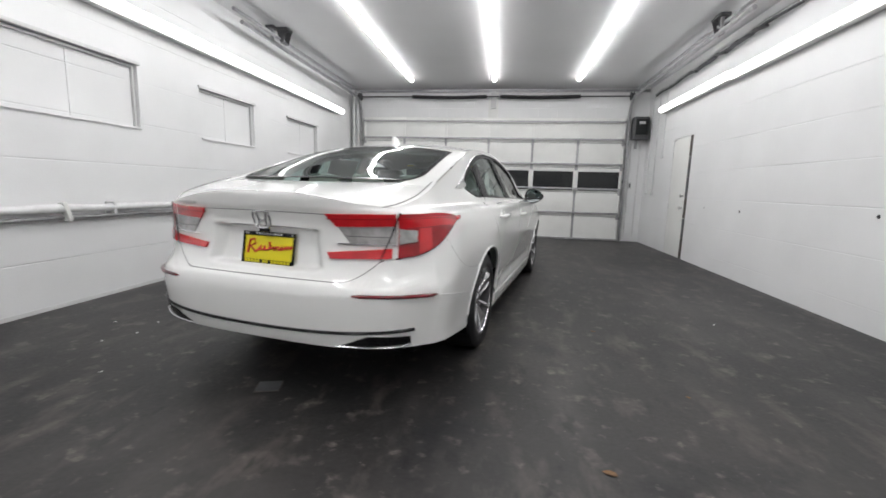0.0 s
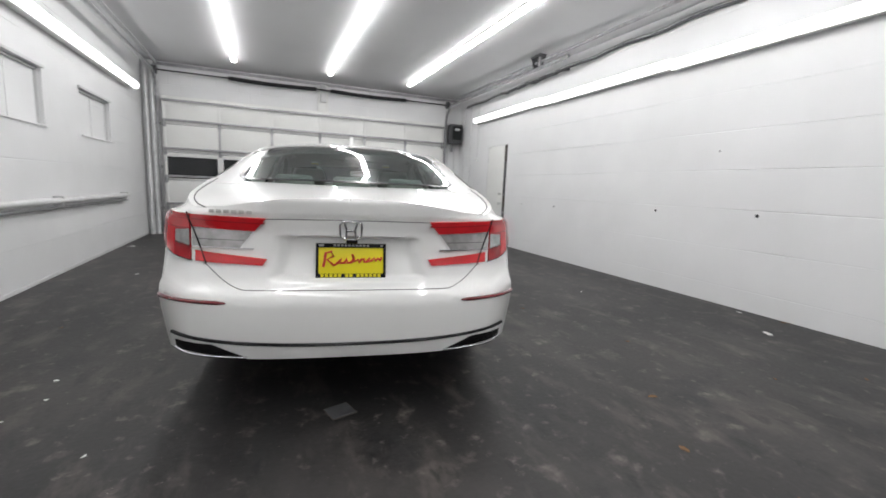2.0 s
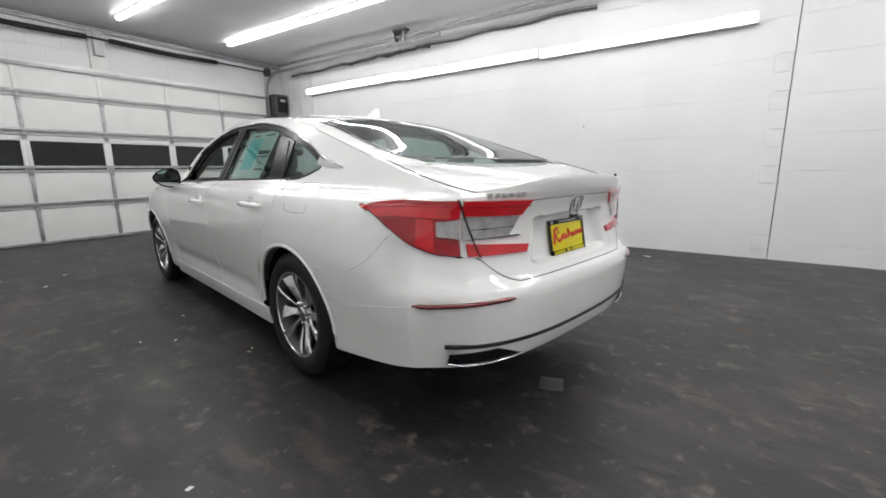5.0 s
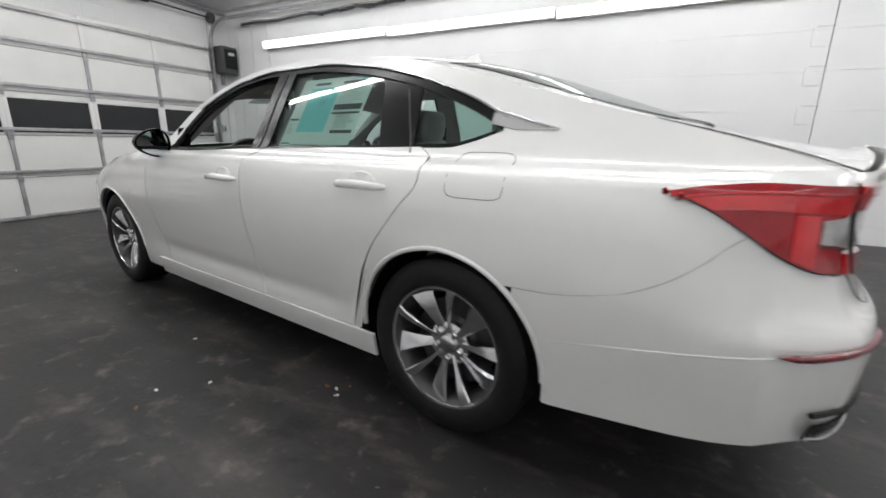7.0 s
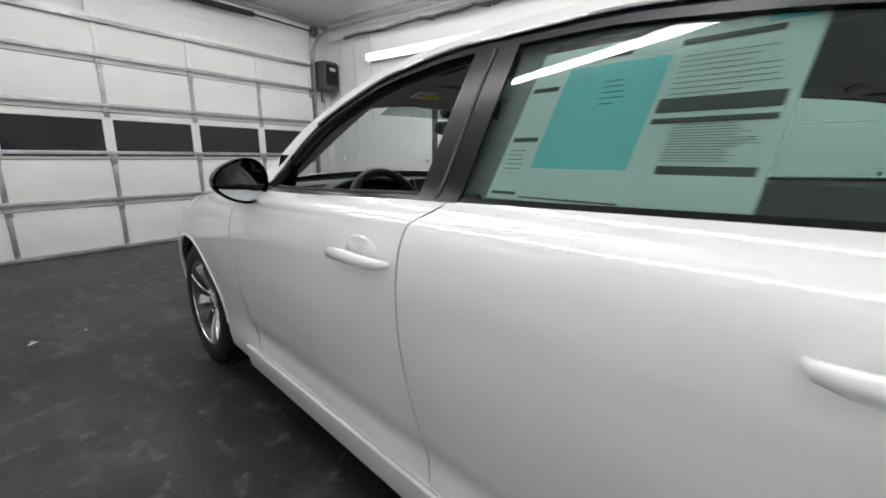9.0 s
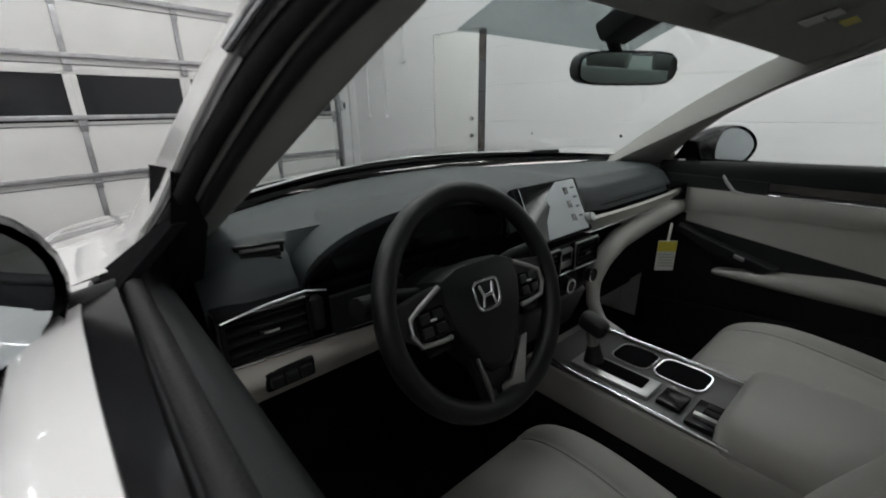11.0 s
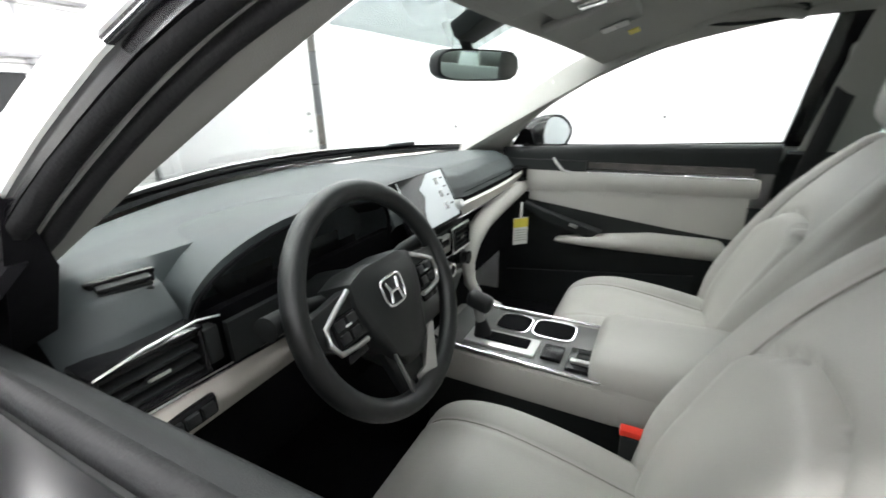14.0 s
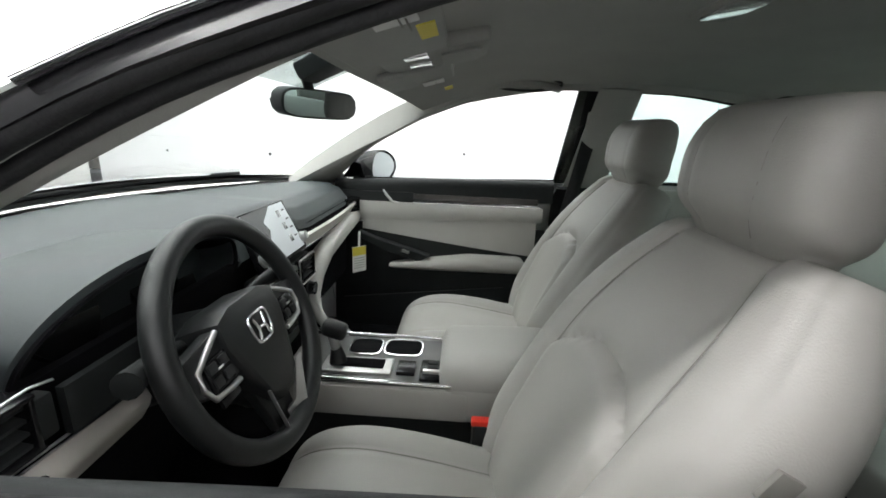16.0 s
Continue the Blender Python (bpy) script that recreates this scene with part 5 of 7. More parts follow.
# ---- wheels ----
def wheel(sx, ay):
    w = new("wheel")
    w.parent = car
    w["label"] = "silver alloy wheel with paired spokes"
    m = Matrix.Translation((sx * 0.775, ay, WZ)) @ Matrix.Rotation(radians(90 * sx), 4, "Y")
    bm = bmesh.new()
    lathe(bm, caps=False, prof=((0.222, -0.11), (0.25, -0.116), (0.295, -0.112), (0.322, -0.095), (0.328, -0.07), (0.3285, 0.0), (0.328, 0.06), (0.322, 0.088), (0.300, 0.104), (0.27, 0.108), (0.245, 0.105), (0.224, 0.094), (0.218, 0.08)), n=64, m=m)
    part("tyre", bm, "rubber", w, "black tyre")
    rim = new("rim")
    rim.parent = w
    bm = bmesh.new()
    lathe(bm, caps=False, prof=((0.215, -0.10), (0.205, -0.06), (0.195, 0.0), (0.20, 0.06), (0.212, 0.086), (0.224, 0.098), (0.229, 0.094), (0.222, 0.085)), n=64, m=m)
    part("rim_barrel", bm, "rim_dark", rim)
    bm = bmesh.new()
    lathe(bm, caps=False, prof=((0.217, 0.088), (0.2205, 0.0975), (0.2285, 0.0985), (0.2305, 0.092)), n=64, m=m)
    part("rim_edge", bm, "alloy", rim)
    for k in range(5):
        a = 2 * math.pi * k / 5
        for turn, wid, skew, tilt in ((0.42, 0.050, 0.10, 0.016), (-0.08, 0.024, -0.06, -0.012)):
            bm = bmesh.new()
            rows = []
            for r, h, ww in ((0.045, 0.052, 0.55), (0.09, 0.064, 0.7), (0.14, 0.078, 1.05), (0.19, 0.088, 1.6), (0.222, 0.088, 2.1)):
                t = a + turn + skew * (r / 0.22)
                c, s = math.cos(t), math.sin(t)
                hw = wid * ww * 0.5
                k2 = tilt * r / 0.22
                rows.append([bm.verts.new(m @ Vector((r * c - q * s, r * s + q * c, hh))) for q, hh in ((-hw, h - 0.040), (-hw, h - 0.004 - k2), (-hw * 0.75, h - k2), (hw * 0.75, h + 0.002), (hw, h - 0.005), (hw, h - 0.040))])
            for p, q in zip(rows, rows[1:]):
                for i in range(6):
                    bm.faces.new((p[i], p[(i + 1) % 6], q[(i + 1) % 6], q[i]))
            bm.faces.new(rows[0])
            bm.faces.new(rows[-1][::-1])
            bmesh.ops.recalc_face_normals(bm, faces=bm.faces)
            part("spoke", bm, "alloy", rim, angle=25)
        bm = bmesh.new()
        lathe(bm, ((0.012, 0.050), (0.012, 0.066), (0.008, 0.070), (0.001, 0.07)), 8, m @ Matrix.Translation((0.055 * math.cos(a + 0.63), 0.055 * math.sin(a + 0.63), 0)))
        part("wheel_nut", bm, "chrome", rim)
    bm = bmesh.new()
    lathe(bm, ((0.085, 0.02), (0.082, 0.048), (0.06, 0.056), (0.036, 0.052), (0.034, 0.062), (0.028, 0.066), (0.001, 0.066)), 32, m)
    part("hub", bm, "alloy", rim)
    bm = bmesh.new()
    lathe(bm, ((0.16, -0.02), (0.165, 0.01), (0.10, 0.012), (0.08, 0.03), (0.001, 0.03)), 40, m)
    part("brake_disc", bm, "disc_steel", w)
    bm = bmesh.new()
    lathe(bm, ((0.20, -0.03), (0.20, -0.028), (0.001, -0.028)), 40, m)
    part("brake_shield", bm, "dark", w)


for sx in (-1, 1):
    for ay in (AX_R, AX_F):
        wheel(sx, ay)
# underbody
one_box("underbody", (0, 2.45, 0.27), (1.40, 4.3, 0.14), "dark", car, 0.05)

# ---- inside of the car ----
def dense(secs, k=4):
    """More sections, set smoothly between the given ones."""
    rows = [np.array([*c, hw, *Vector(f).normalized(), t, bol]) for c, hw, f, t, bol in secs]
    out = []
    for i in range(len(rows) - 1):
        p0, p1, p2, p3 = rows[max(i - 1, 0)], rows[i], rows[i + 1], rows[min(i + 2, len(rows) - 1)]
        for j in range(k):
            t = j / k
            out.append(0.5 * (2 * p1 + (p2 - p0) * t + (2 * p0 - 5 * p1 + 4 * p2 - p3) * t * t + (3 * p1 - p0 - 3 * p2 + p3) * t**3))
    out.append(rows[-1])
    return [(Vector(r[0:3]), float(r[3]), Vector(r[4:7]), float(r[7]), float(r[8])) for r in out]


def pad_depth(s, t, bol):
    return t * (1 - abs(s) ** 7) ** 0.5 + bol * math.exp(-(((abs(s) - 0.74) / 0.2) ** 2))


def pad(name, secs, mat, parent, label="", n=18, round_end=True, crease=None, deep=0.7):
    """A cushion lofted through sections: (centre, half width, front vector, thickness, bolster). crease(v, s): how far its face is drawn in."""
    bm = bmesh.new()
    rows = []
    count = len(secs) - 1
    place = [i / count for i in range(count + 1)]
    if round_end:
        a, b = secs[0], secs[-1]
        d0 = (Vector(a[0]) - Vector(secs[1][0])).normalized()
        d1 = (Vector(b[0]) - Vector(secs[-2][0])).normalized()
        secs = [(Vector(a[0]) + d0 * 0.028, a[1] * 0.86, a[2], a[3] * 0.45, a[4] * 0.5), (Vector(a[0]) + d0 * 0.018, a[1] * 0.95, a[2], a[3] * 0.8, a[4] * 0.8)] + list(secs) + [(Vector(b[0]) + d1 * 0.018, b[1] * 0.95, b[2], b[3] * 0.8, b[4] * 0.8), (Vector(b[0]) + d1 * 0.028, b[1] * 0.86, b[2], b[3] * 0.45, b[4] * 0.5)]
        place = [0, 0] + place + [1, 1]
    for (c, hw, f, t, bol), v in zip(secs, place):
        c, f = Vector(c), Vector(f).normalized()
        row = []
        for i in range(n + 1):
            s = math.sin(lerp(-1, 1, i / n) * math.pi / 2) * 0.35 + lerp(-1, 1, i / n) * 0.65
            dep = pad_depth(s, t, bol) - (crease(v, s) if crease else 0)
            row.append(bm.verts.new(c + Vector((s * hw, 0, 0)) + f * dep))
        for i in range(1, n):
            s = lerp(1, -1, i / n)
            row.append(bm.verts.new(c + Vector((s * hw, 0, 0)) - f * t * deep * (1 - abs(s) ** 7) ** 0.5))
        rows.append(row)
    k = len(rows[0])
    for a, b in zip(rows, rows[1:]):
        for i in range(k):
            bm.faces.new((a[i], a[(i + 1) % k], b[(i + 1) % k], b[i]))
    bm.faces.new(rows[0])
    bm.faces.new(rows[-1][::-1])
    bmesh.ops.recalc_face_normals(bm, faces=bm.faces)
    return part(name, bm, mat, parent, label, angle=70)


def on_pad(secs, v, s, lift=0.0015):
    """A point on the front of such a cushion: v along it (0 to 1), s across."""
    k = v * (len(secs) - 1)
    i = min(int(k), len(secs) - 2)
    w = k - i
    a, b = secs[i], secs[i + 1]
    c = Vector(a[0]).lerp(Vector(b[0]), w)
    hw, t, bol = (lerp(a[j], b[j], w) for j in (1, 3, 4))
    f = Vector(a[2]).normalized().lerp(Vector(b[2]).normalized(), w)
    dep = pad_depth(s, t, bol)
    return c + Vector((s * hw, 0, 0)) + f * (dep + lift)


def front_seat(x, dy, label):
    st = new("front_seat")
    st.parent = car
    st["label"] = label
    cush = dense([((x, 2.36 + dy, 0.435), 0.185, (0, -0.1, 1), 0.075, 0.03), ((x, 2.50 + dy, 0.44), 0.198, (0, -0.08, 1), 0.08, 0.038), ((x, 2.66 + dy, 0.46), 0.215, (0, -0.05, 1), 0.085, 0.034), ((x, 2.78 + dy, 0.475), 0.22, (0, 0.1, 1), 0.085, 0.022), ((x, 2.855 + dy, 0.465), 0.22, (0, 0.7, 1), 0.08, 0.006), ((x, 2.885 + dy, 0.42), 0.21, (0, 1.4, 0.6), 0.06, 0.0)], 8)
    back = dense([((x, 2.425 + dy, 0.50), 0.215, (0, 1, 0.35), 0.075, 0.040), ((x, 2.40 + dy, 0.60), 0.250, (0, 1, 0.42), 0.080, 0.040), ((x, 2.355 + dy, 0.72), 0.266, (0, 1, 0.48), 0.082, 0.026), ((x, 2.30 + dy, 0.84), 0.268, (0, 1, 0.48), 0.082, 0.013), ((x, 2.245 + dy, 0.94), 0.246, (0, 1, 0.45), 0.074, 0.006), ((x, 2.195 + dy, 1.025), 0.195, (0, 1, 0.4), 0.06, 0.004)], 12)
    head = dense([((x, 2.195 + dy, 1.060), 0.112, (0, 1, 0.25), 0.050, 0.0), ((x, 2.198 + dy, 1.088), 0.140, (0, 1, 0.2), 0.064, 0.0), ((x, 2.197 + dy, 1.13), 0.146, (0, 1, 0.14), 0.066, 0.0), ((x, 2.192 + dy, 1.175), 0.144, (0, 1, 0.08), 0.066, 0.0), ((x, 2.184 + dy, 1.210), 0.134, (0, 1, 0.05), 0.060, 0.0)])

    def seat_waist(s):
        """How high the lower back panel reaches at s."""
        return 0.50 + 0.10 * (1 - (s / 0.52) ** 2)

    def groove(d, w):
        return math.exp(-((d / w) ** 2))

    def back_crease(v, s):
        edge = lerp(0.60, 0.52, v)
        inner = min(max((edge - abs(s)) / 0.05, 0), 1)
        c = 0.012 * groove(abs(s) - edge, 0.035) + 0.005 * groove(abs(s) - 0.86, 0.03)
        if abs(s) < edge:
            c += 0.010 * groove(v - seat_waist(s), 0.02) - (0.010 * inner if v < seat_waist(s) else -0.008 * inner)
        return c

    def cushion_crease(v, s):
        c = 0.006 * groove(abs(s) - 0.54, 0.035)
        if abs(s) < 0.54:
            c += 0.004 * groove(v - 0.60 - 0.05 * (1 - (s / 0.54) ** 2), 0.02)
        return c

    def head_crease(v, s):
        return 0.003 * groove(abs(s) - 0.50, 0.03)

    pad("seat_cushion", cush, "seat", st, n=56, crease=cushion_crease)
    pad("seat_back", back, "seat", st, n=64, crease=back_crease, deep=1.0)
    pad("head_restraint", head, "seat", st, n=40, crease=head_crease, deep=0.9)
    for s in (-1, 1):
        one_tube("head_post", [(x + s * 0.055, 2.165 + dy, 1.0), (x + s * 0.055, 2.175 + dy, 1.07)], 0.007, "satin", st, 8)
        one_tube("seat_seam", [on_pad(back, lerp(0.02, 0.98, i / 24), s * lerp(0.60, 0.52, lerp(0.02, 0.98, i / 24)), -0.0105) for i in range(25)], 0.0016, "stitch", st, 5)
        one_tube("seat_seam", [on_pad(cush, lerp(0.05, 0.92, i / 20), s * 0.54, -0.005) for i in range(21)], 0.0012, "stitch", st, 5)
        one_tube("head_seam", [on_pad(head, lerp(0.0, 1.0, i / 10), s * 0.50, -0.0022) for i in range(11)], 0.0010, "stitch", st, 5)
    one_box("seat_base", (x, 2.60 + dy, 0.38), (0.44, 0.46, 0.12), "plastic", st, 0.03)
    s = 1 if x < 0 else -1
    one_box("side_shield", (x - s * 0.225, 2.56 + dy, 0.45), (0.03, 0.46, 0.12), "plastic", st, 0.012)
    bk = one_box("buckle", (x + s * 0.178, 2.525 + dy, 0.545), (0.030, 0.05, 0.10), "plastic", st, 0.008)
    one_box("buckle_button", (x + s * 0.178, 2.53 + dy, 0.599), (0.020, 0.045, 0.014), "buckle_red", bk, 0.004, label="red release button")
    if x < 0:
        one_box("airbag_tag", (x - 0.272, 2.315 + dy, 0.90), (0.006, 0.026, 0.032), "stitch", st, 0.001, Matrix.Rotation(0.5, 4, "X"))
    return st


front_seat(-0.385, 0.045, "driver seat in ivory leatherette")
front_seat(0.385, -0.085, "passenger seat in ivory leatherette")
# rear bench
rs = new("rear_bench")
rs.parent = car
rs["label"] = "ivory rear bench seat"
pad("bench_cushion", [((0, 1.35, 0.48), 0.62, (0, -0.1, 1), 0.07, 0.01), ((0, 1.55, 0.49), 0.64, (0, 0, 1), 0.08, 0.01), ((0, 1.76, 0.49), 0.64, (0, 0.3, 1), 0.08, 0.01)], "seat", rs)
pad("bench_back", [((0, 1.36, 0.52), 0.62, (0, 1, 0.4), 0.07, 0.01), ((0, 1.24, 0.78), 0.62, (0, 1, 0.45), 0.08, 0.015), ((0, 1.12, 1.0), 0.58, (0, 1, 0.45), 0.07, 0.0)], "seat", rs)
for x in (-0.37, 0.0, 0.37):
    pad("head_restraint", [((x, 1.09, 1.04), 0.12, (0, 1, 0.3), 0.04, 0), ((x, 1.08, 1.09), 0.13, (0, 1, 0.2), 0.045, 0), ((x, 1.06, 1.13), 0.12, (0, 1, 0.1), 0.035, 0)], "seat", rs)
sheet("parcel_shelf", lambda u, v: Vector((lerp(-0.6, 0.6, u), lerp(0.55, 1.10, v), lerp(1.06, 1.02, v))), 8, 4, "liner", car, 0.01)
one_box("cabin_floor", (0, 2.4, 0.345), (1.5, 2.6, 0.03), "carpet", car, 0.01)
one_box("firewall", (0, 3.55, 0.62), (1.48, 0.04, 0.58), "carpet", car, 0.01)
one_box("boot_bulkhead", (0, 1.02, 0.68), (1.3, 0.03, 0.62), "dark", car, 0.01)

# inner edges of the front pillar: beside the window, and beside the windscreen
frame_y = curve_at([(0.95, 3.18), (1.0, 3.14), (1.142, 2.965), (1.234, 2.795), (1.318, 2.545), (1.345, 2.40)])


def pillar_trim(f, z, v):
    a = side(frame_y(z), z, -0.030)
    b = Vector((-0.624 - 0.23 * (1.2 - z), 2.852 + 1.925 * (1.2 - z), z))
    b.x = max(b.x, a.x + 0.03)
    c = Vector((-min(section(b.y)[0] - 0.012, 0.76), b.y + 0.035, max(rail_z(b.y) - 0.008, z)))
    w = v / 0.6
    p = a.lerp(b, w) + Vector((0.016, -0.010, 0)) * math.sin(math.pi * w) if w < 1 else b.lerp(c, (v - 0.6) / 0.4)
    return Vector((-f * p.x, p.y, p.z))


# headliner and its fittings
sheet("headliner", lambda u, v: shell(lerp(-1, 1, u), lerp(1.30, 2.80, v), lerp(-0.06, 0.12, v), -0.035, 0.035), 26, 30, "liner", car, 0.01, "grey woven headliner")
for sg in (-1, 1):
    def T(y, z, o=0.0, sg=sg):
        p = side(y, z, o)
        return Vector((p.x * sg * -1, p.y, p.z))

    f = 1 if sg > 0 else -1
    # inner trim of the rail and front pillar
    sheet("rail_trim", lambda u, v: (lambda y: T(y, lerp(dlo_top(y) - 0.012, min(dlo_top(y) + 0.05, rail_z(y) - 0.002), v), -lerp(0.045, 0.060, v)))(lerp(1.0, 2.62, u)), 36, 4, "liner", car, 0.012)
    sheet("front_pillar_trim", lambda u, v: pillar_trim(f, lerp(1.338, 0.955, u), v), 24, 12, "liner", car, 0.006)
    sheet("centre_pillar_trim", lambda u, v: (lambda z: T(lerp(2.085, 2.225, u) - 0.10 * (z - 1.0) + 0.03 * (u - 0.5) * (1.35 - z), z, -0.05 - 0.012 * math.sin(math.pi * u)))(lerp(0.98, 1.345, v)), 8, 14, "liner", car, 0.012)
    sheet("centre_pillar_lower", lambda u, v: (lambda z: T(lerp(2.06, 2.26, u), z, -0.075 - 0.015 * math.sin(math.pi * u)))(lerp(0.40, 0.985, v)), 8, 10, "plastic", car, 0.012)
    sheet("rear_pillar_trim", lambda u, v: T(lerp(0.62, 1.02, u), lerp(1.03, min(rail_z(lerp(0.62, 1.02, u)) - 0.01, 1.2), v), -0.045), 10, 8, "liner", car, 0.01)
    # belts
    f = 1 if sg > 0 else -1
    belt = new("seat_belt")
    belt.parent = car
    belt["label"] = "black seat belt on the centre pillar"
    bm = bmesh.new()
    grid(bm, lambda u, v: Vector((f * lerp(0.66, 0.735, min(v * 1.5, 1)), lerp(2.15, 2.20, u) + 0.10 * v, lerp(1.235, 0.50, v))), 2, 16)
    part("webbing", bm, "rubber", belt).modifiers.new("thickness", "SOLIDIFY").thickness = 0.002
    one_box("belt_guide", (f * 0.668, 2.165, 1.245), (0.03, 0.07, 0.05), "liner", belt, 0.012)
    one_box("belt_tongue", (f * 0.715, 2.245, 0.835), (0.006, 0.045, 0.045), "chrome", belt, 0.006)
    one_box("tongue_grip", (f * 0.712, 2.245, 0.815), (0.012, 0.05, 0.02), "plastic", belt, 0.004)
    # grab handles
    for y in (2.45, 1.51):
        hz = rail_z(y) - 0.052
        gh = one_tube("grab_handle", [(f * (0.562 - 0.032 * math.sin(math.pi * k / 12) ** 0.6), y - 0.115 + 0.23 * k / 12, hz + 0.012 * math.sin(math.pi * k / 12)) for k in range(13)], 0.012, "liner", car, 8, label="folding grab handle")
        one_tube("handle_gap", [(f * (0.552 - 0.026 * math.sin(t)), y + 0.122 * math.cos(t), hz + 0.014 + 0.020 * math.sin(t)) for t in (2 * math.pi * k / 24 for k in range(24))], 0.005, "plastic", gh, 6, True)
# visors, overhead console, mirror
for x0, x1 in ((-0.53, -0.07), (0.13, 0.57)):
    vi = new("sun_visor")
    vi.parent = car
    vi["label"] = "grey folded sun visor with a warning label"
    bm = bmesh.new()
    box(bm, ((x0 + x1) / 2, 2.775, 1.322), (x1 - x0, 0.19, 0.02), 0.009, Matrix.Rotation(radians(-16), 4, "X"), 3)
    part("visor_panel", bm, "liner", vi)
    lx = -0.37 if x0 < 0 else 0.36
    one_box("warning_label", (lx, 2.742, 1.3165), (0.075, 0.062, 0.002), "paper", vi, 0.0, Matrix.Rotation(radians(-16), 4, "X"))
    one_box("label_stripe", (lx, 2.697, 1.3040), (0.075, 0.024, 0.002), "yellow", vi, 0.0, Matrix.Rotation(radians(-16), 4, "X"))
    for k in range(4):
        one_box("label_line", (lx, 2.722 + 0.012 * k, 1.3095 + 0.0034 * k), (0.060, 0.0022, 0.002), "stitch", vi, 0.0, Matrix.Rotation(radians(-16), 4, "X"))
dl = new("dome_lamp")
dl.parent = car
dl["label"] = "slim roof lamp in the headliner"
one_box("lamp_frame", (-0.14, 2.20, 1.410), (0.16, 0.085, 0.020), "liner", dl, 0.008)
one_box("lamp_cover", (-0.14, 2.20, 1.399), (0.12, 0.050, 0.008), "clear_lens", dl, 0.003)
oc = new("overhead_console")
oc.parent = car
oc["label"] = "grey overhead console with map lamps"
one_box("console_body", (0.03, 2.72, 1.350), (0.19, 0.24, 0.04), "liner", oc, 0.014, Matrix.Rotation(radians(-12), 4, "X"))
for x in (-0.03, 0.07):
    one_box("map_lamp", (x, 2.75, 1.323), (0.06, 0.05, 0.006), "clear_lens", oc, 0.006, Matrix.Rotation(radians(-12), 4, "X"))
one_box("holder_flap", (0.03, 2.66, 1.338), (0.13, 0.08, 0.006), "liner", oc, 0.004, Matrix.Rotation(radians(-12), 4, "X"))
rv = new("rear_view_mirror")
rv.parent = car
rv["label"] = "black-framed rear view mirror on the windscreen"
MM = Matrix.Translation((0.085, 2.995, 1.230)) @ Matrix.Rotation(radians(-31), 4, "Z") @ Matrix.Rotation(radians(6), 4, "X")
bm = bmesh.new()
ol = [(0.112 * abs(math.cos(t)) ** 0.45 * (1 if math.cos(t) > 0 else -1) , 0.033 * abs(math.sin(t)) ** 0.55 * (1 if math.sin(t) > 0 else -1)) for t in (2 * math.pi * i / 36 for i in range(36))]
slab(bm, ol, -0.03, 0.012, 0.008, MM @ Matrix.Rotation(radians(90), 4, "X"))
part("mirror_case", bm, "plastic", rv)
bm = bmesh.new()
bm.faces.new([bm.verts.new(MM @ Matrix.Rotation(radians(90), 4, "X") @ Vector((x * 0.955, y * 0.88, 0.0135))) for x, y in ol])
part("mirror_glass", bm, "mirror", rv, smooth=False)
one_tube("mirror_stem", [MM @ Vector((0, 0.02, 0.0)), (0.055, 3.01, 1.272), (0.03, 3.0, 1.30)], [0.012, 0.012, 0.022], "plastic", rv, 10)
bm = bmesh.new()
slab(bm, [(-0.06, -0.05), (0.06, -0.05), (0.045, 0.06), (-0.045, 0.06)], -0.02, 0.02, 0.01, Matrix.Translation((0.03, 2.955, 1.315)) @ Matrix.Rotation(radians(-26), 4, "X"))
part("camera_cover", bm, "plastic", rv)


# dashboard
dash = new("dashboard")
dash.parent = car
dash["label"] = "charcoal soft-touch dashboard"


def across(x):
    return 3.28 + 0.30 * (1 - (x / 0.74) ** 2)


def dash_top(u, v):
    x = lerp(-0.735, 0.735, u)
    y1 = across(x)
    prof = [(y1, 0.975), (lerp(y1, 3.14, 0.45), 0.982), (3.17, 0.978), (3.125, 0.958), (3.10, 0.925), (3.092, 0.90)]
    k = v * 5
    i = min(int(k), 4)
    w = k - i
    (a, b), (c, d) = prof[i], prof[i + 1]
    cav = min(max((0.225 - abs(x + 0.388)) / 0.025, 0), 1)
    back = 0.10 * cav * min(max((v - 0.45) / 0.15, 0), 1)
    edge = min((0.735 - abs(x)) / 0.05, 1)
    dip = 0.16 * cav * min(max((v - 0.42) / 0.12, 0), 1)
    return Vector((x, lerp(a, c, w) + back + 0.02 * (1 - edge), lerp(b, d, w) - dip - 0.02 * (1 - edge) ** 2 - (0.012 if x > 0.15 else 0.0) * min((x - 0.15) / 0.1, 1 if x > 0.15 else 0)))


sheet("dash_top", dash_top, 60, 30, "plastic_soft", dash, 0.008)
# near-black instead of plastic: shade under the dash painted in
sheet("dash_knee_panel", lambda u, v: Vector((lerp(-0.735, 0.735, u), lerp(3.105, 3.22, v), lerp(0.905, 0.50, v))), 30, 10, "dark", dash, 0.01)
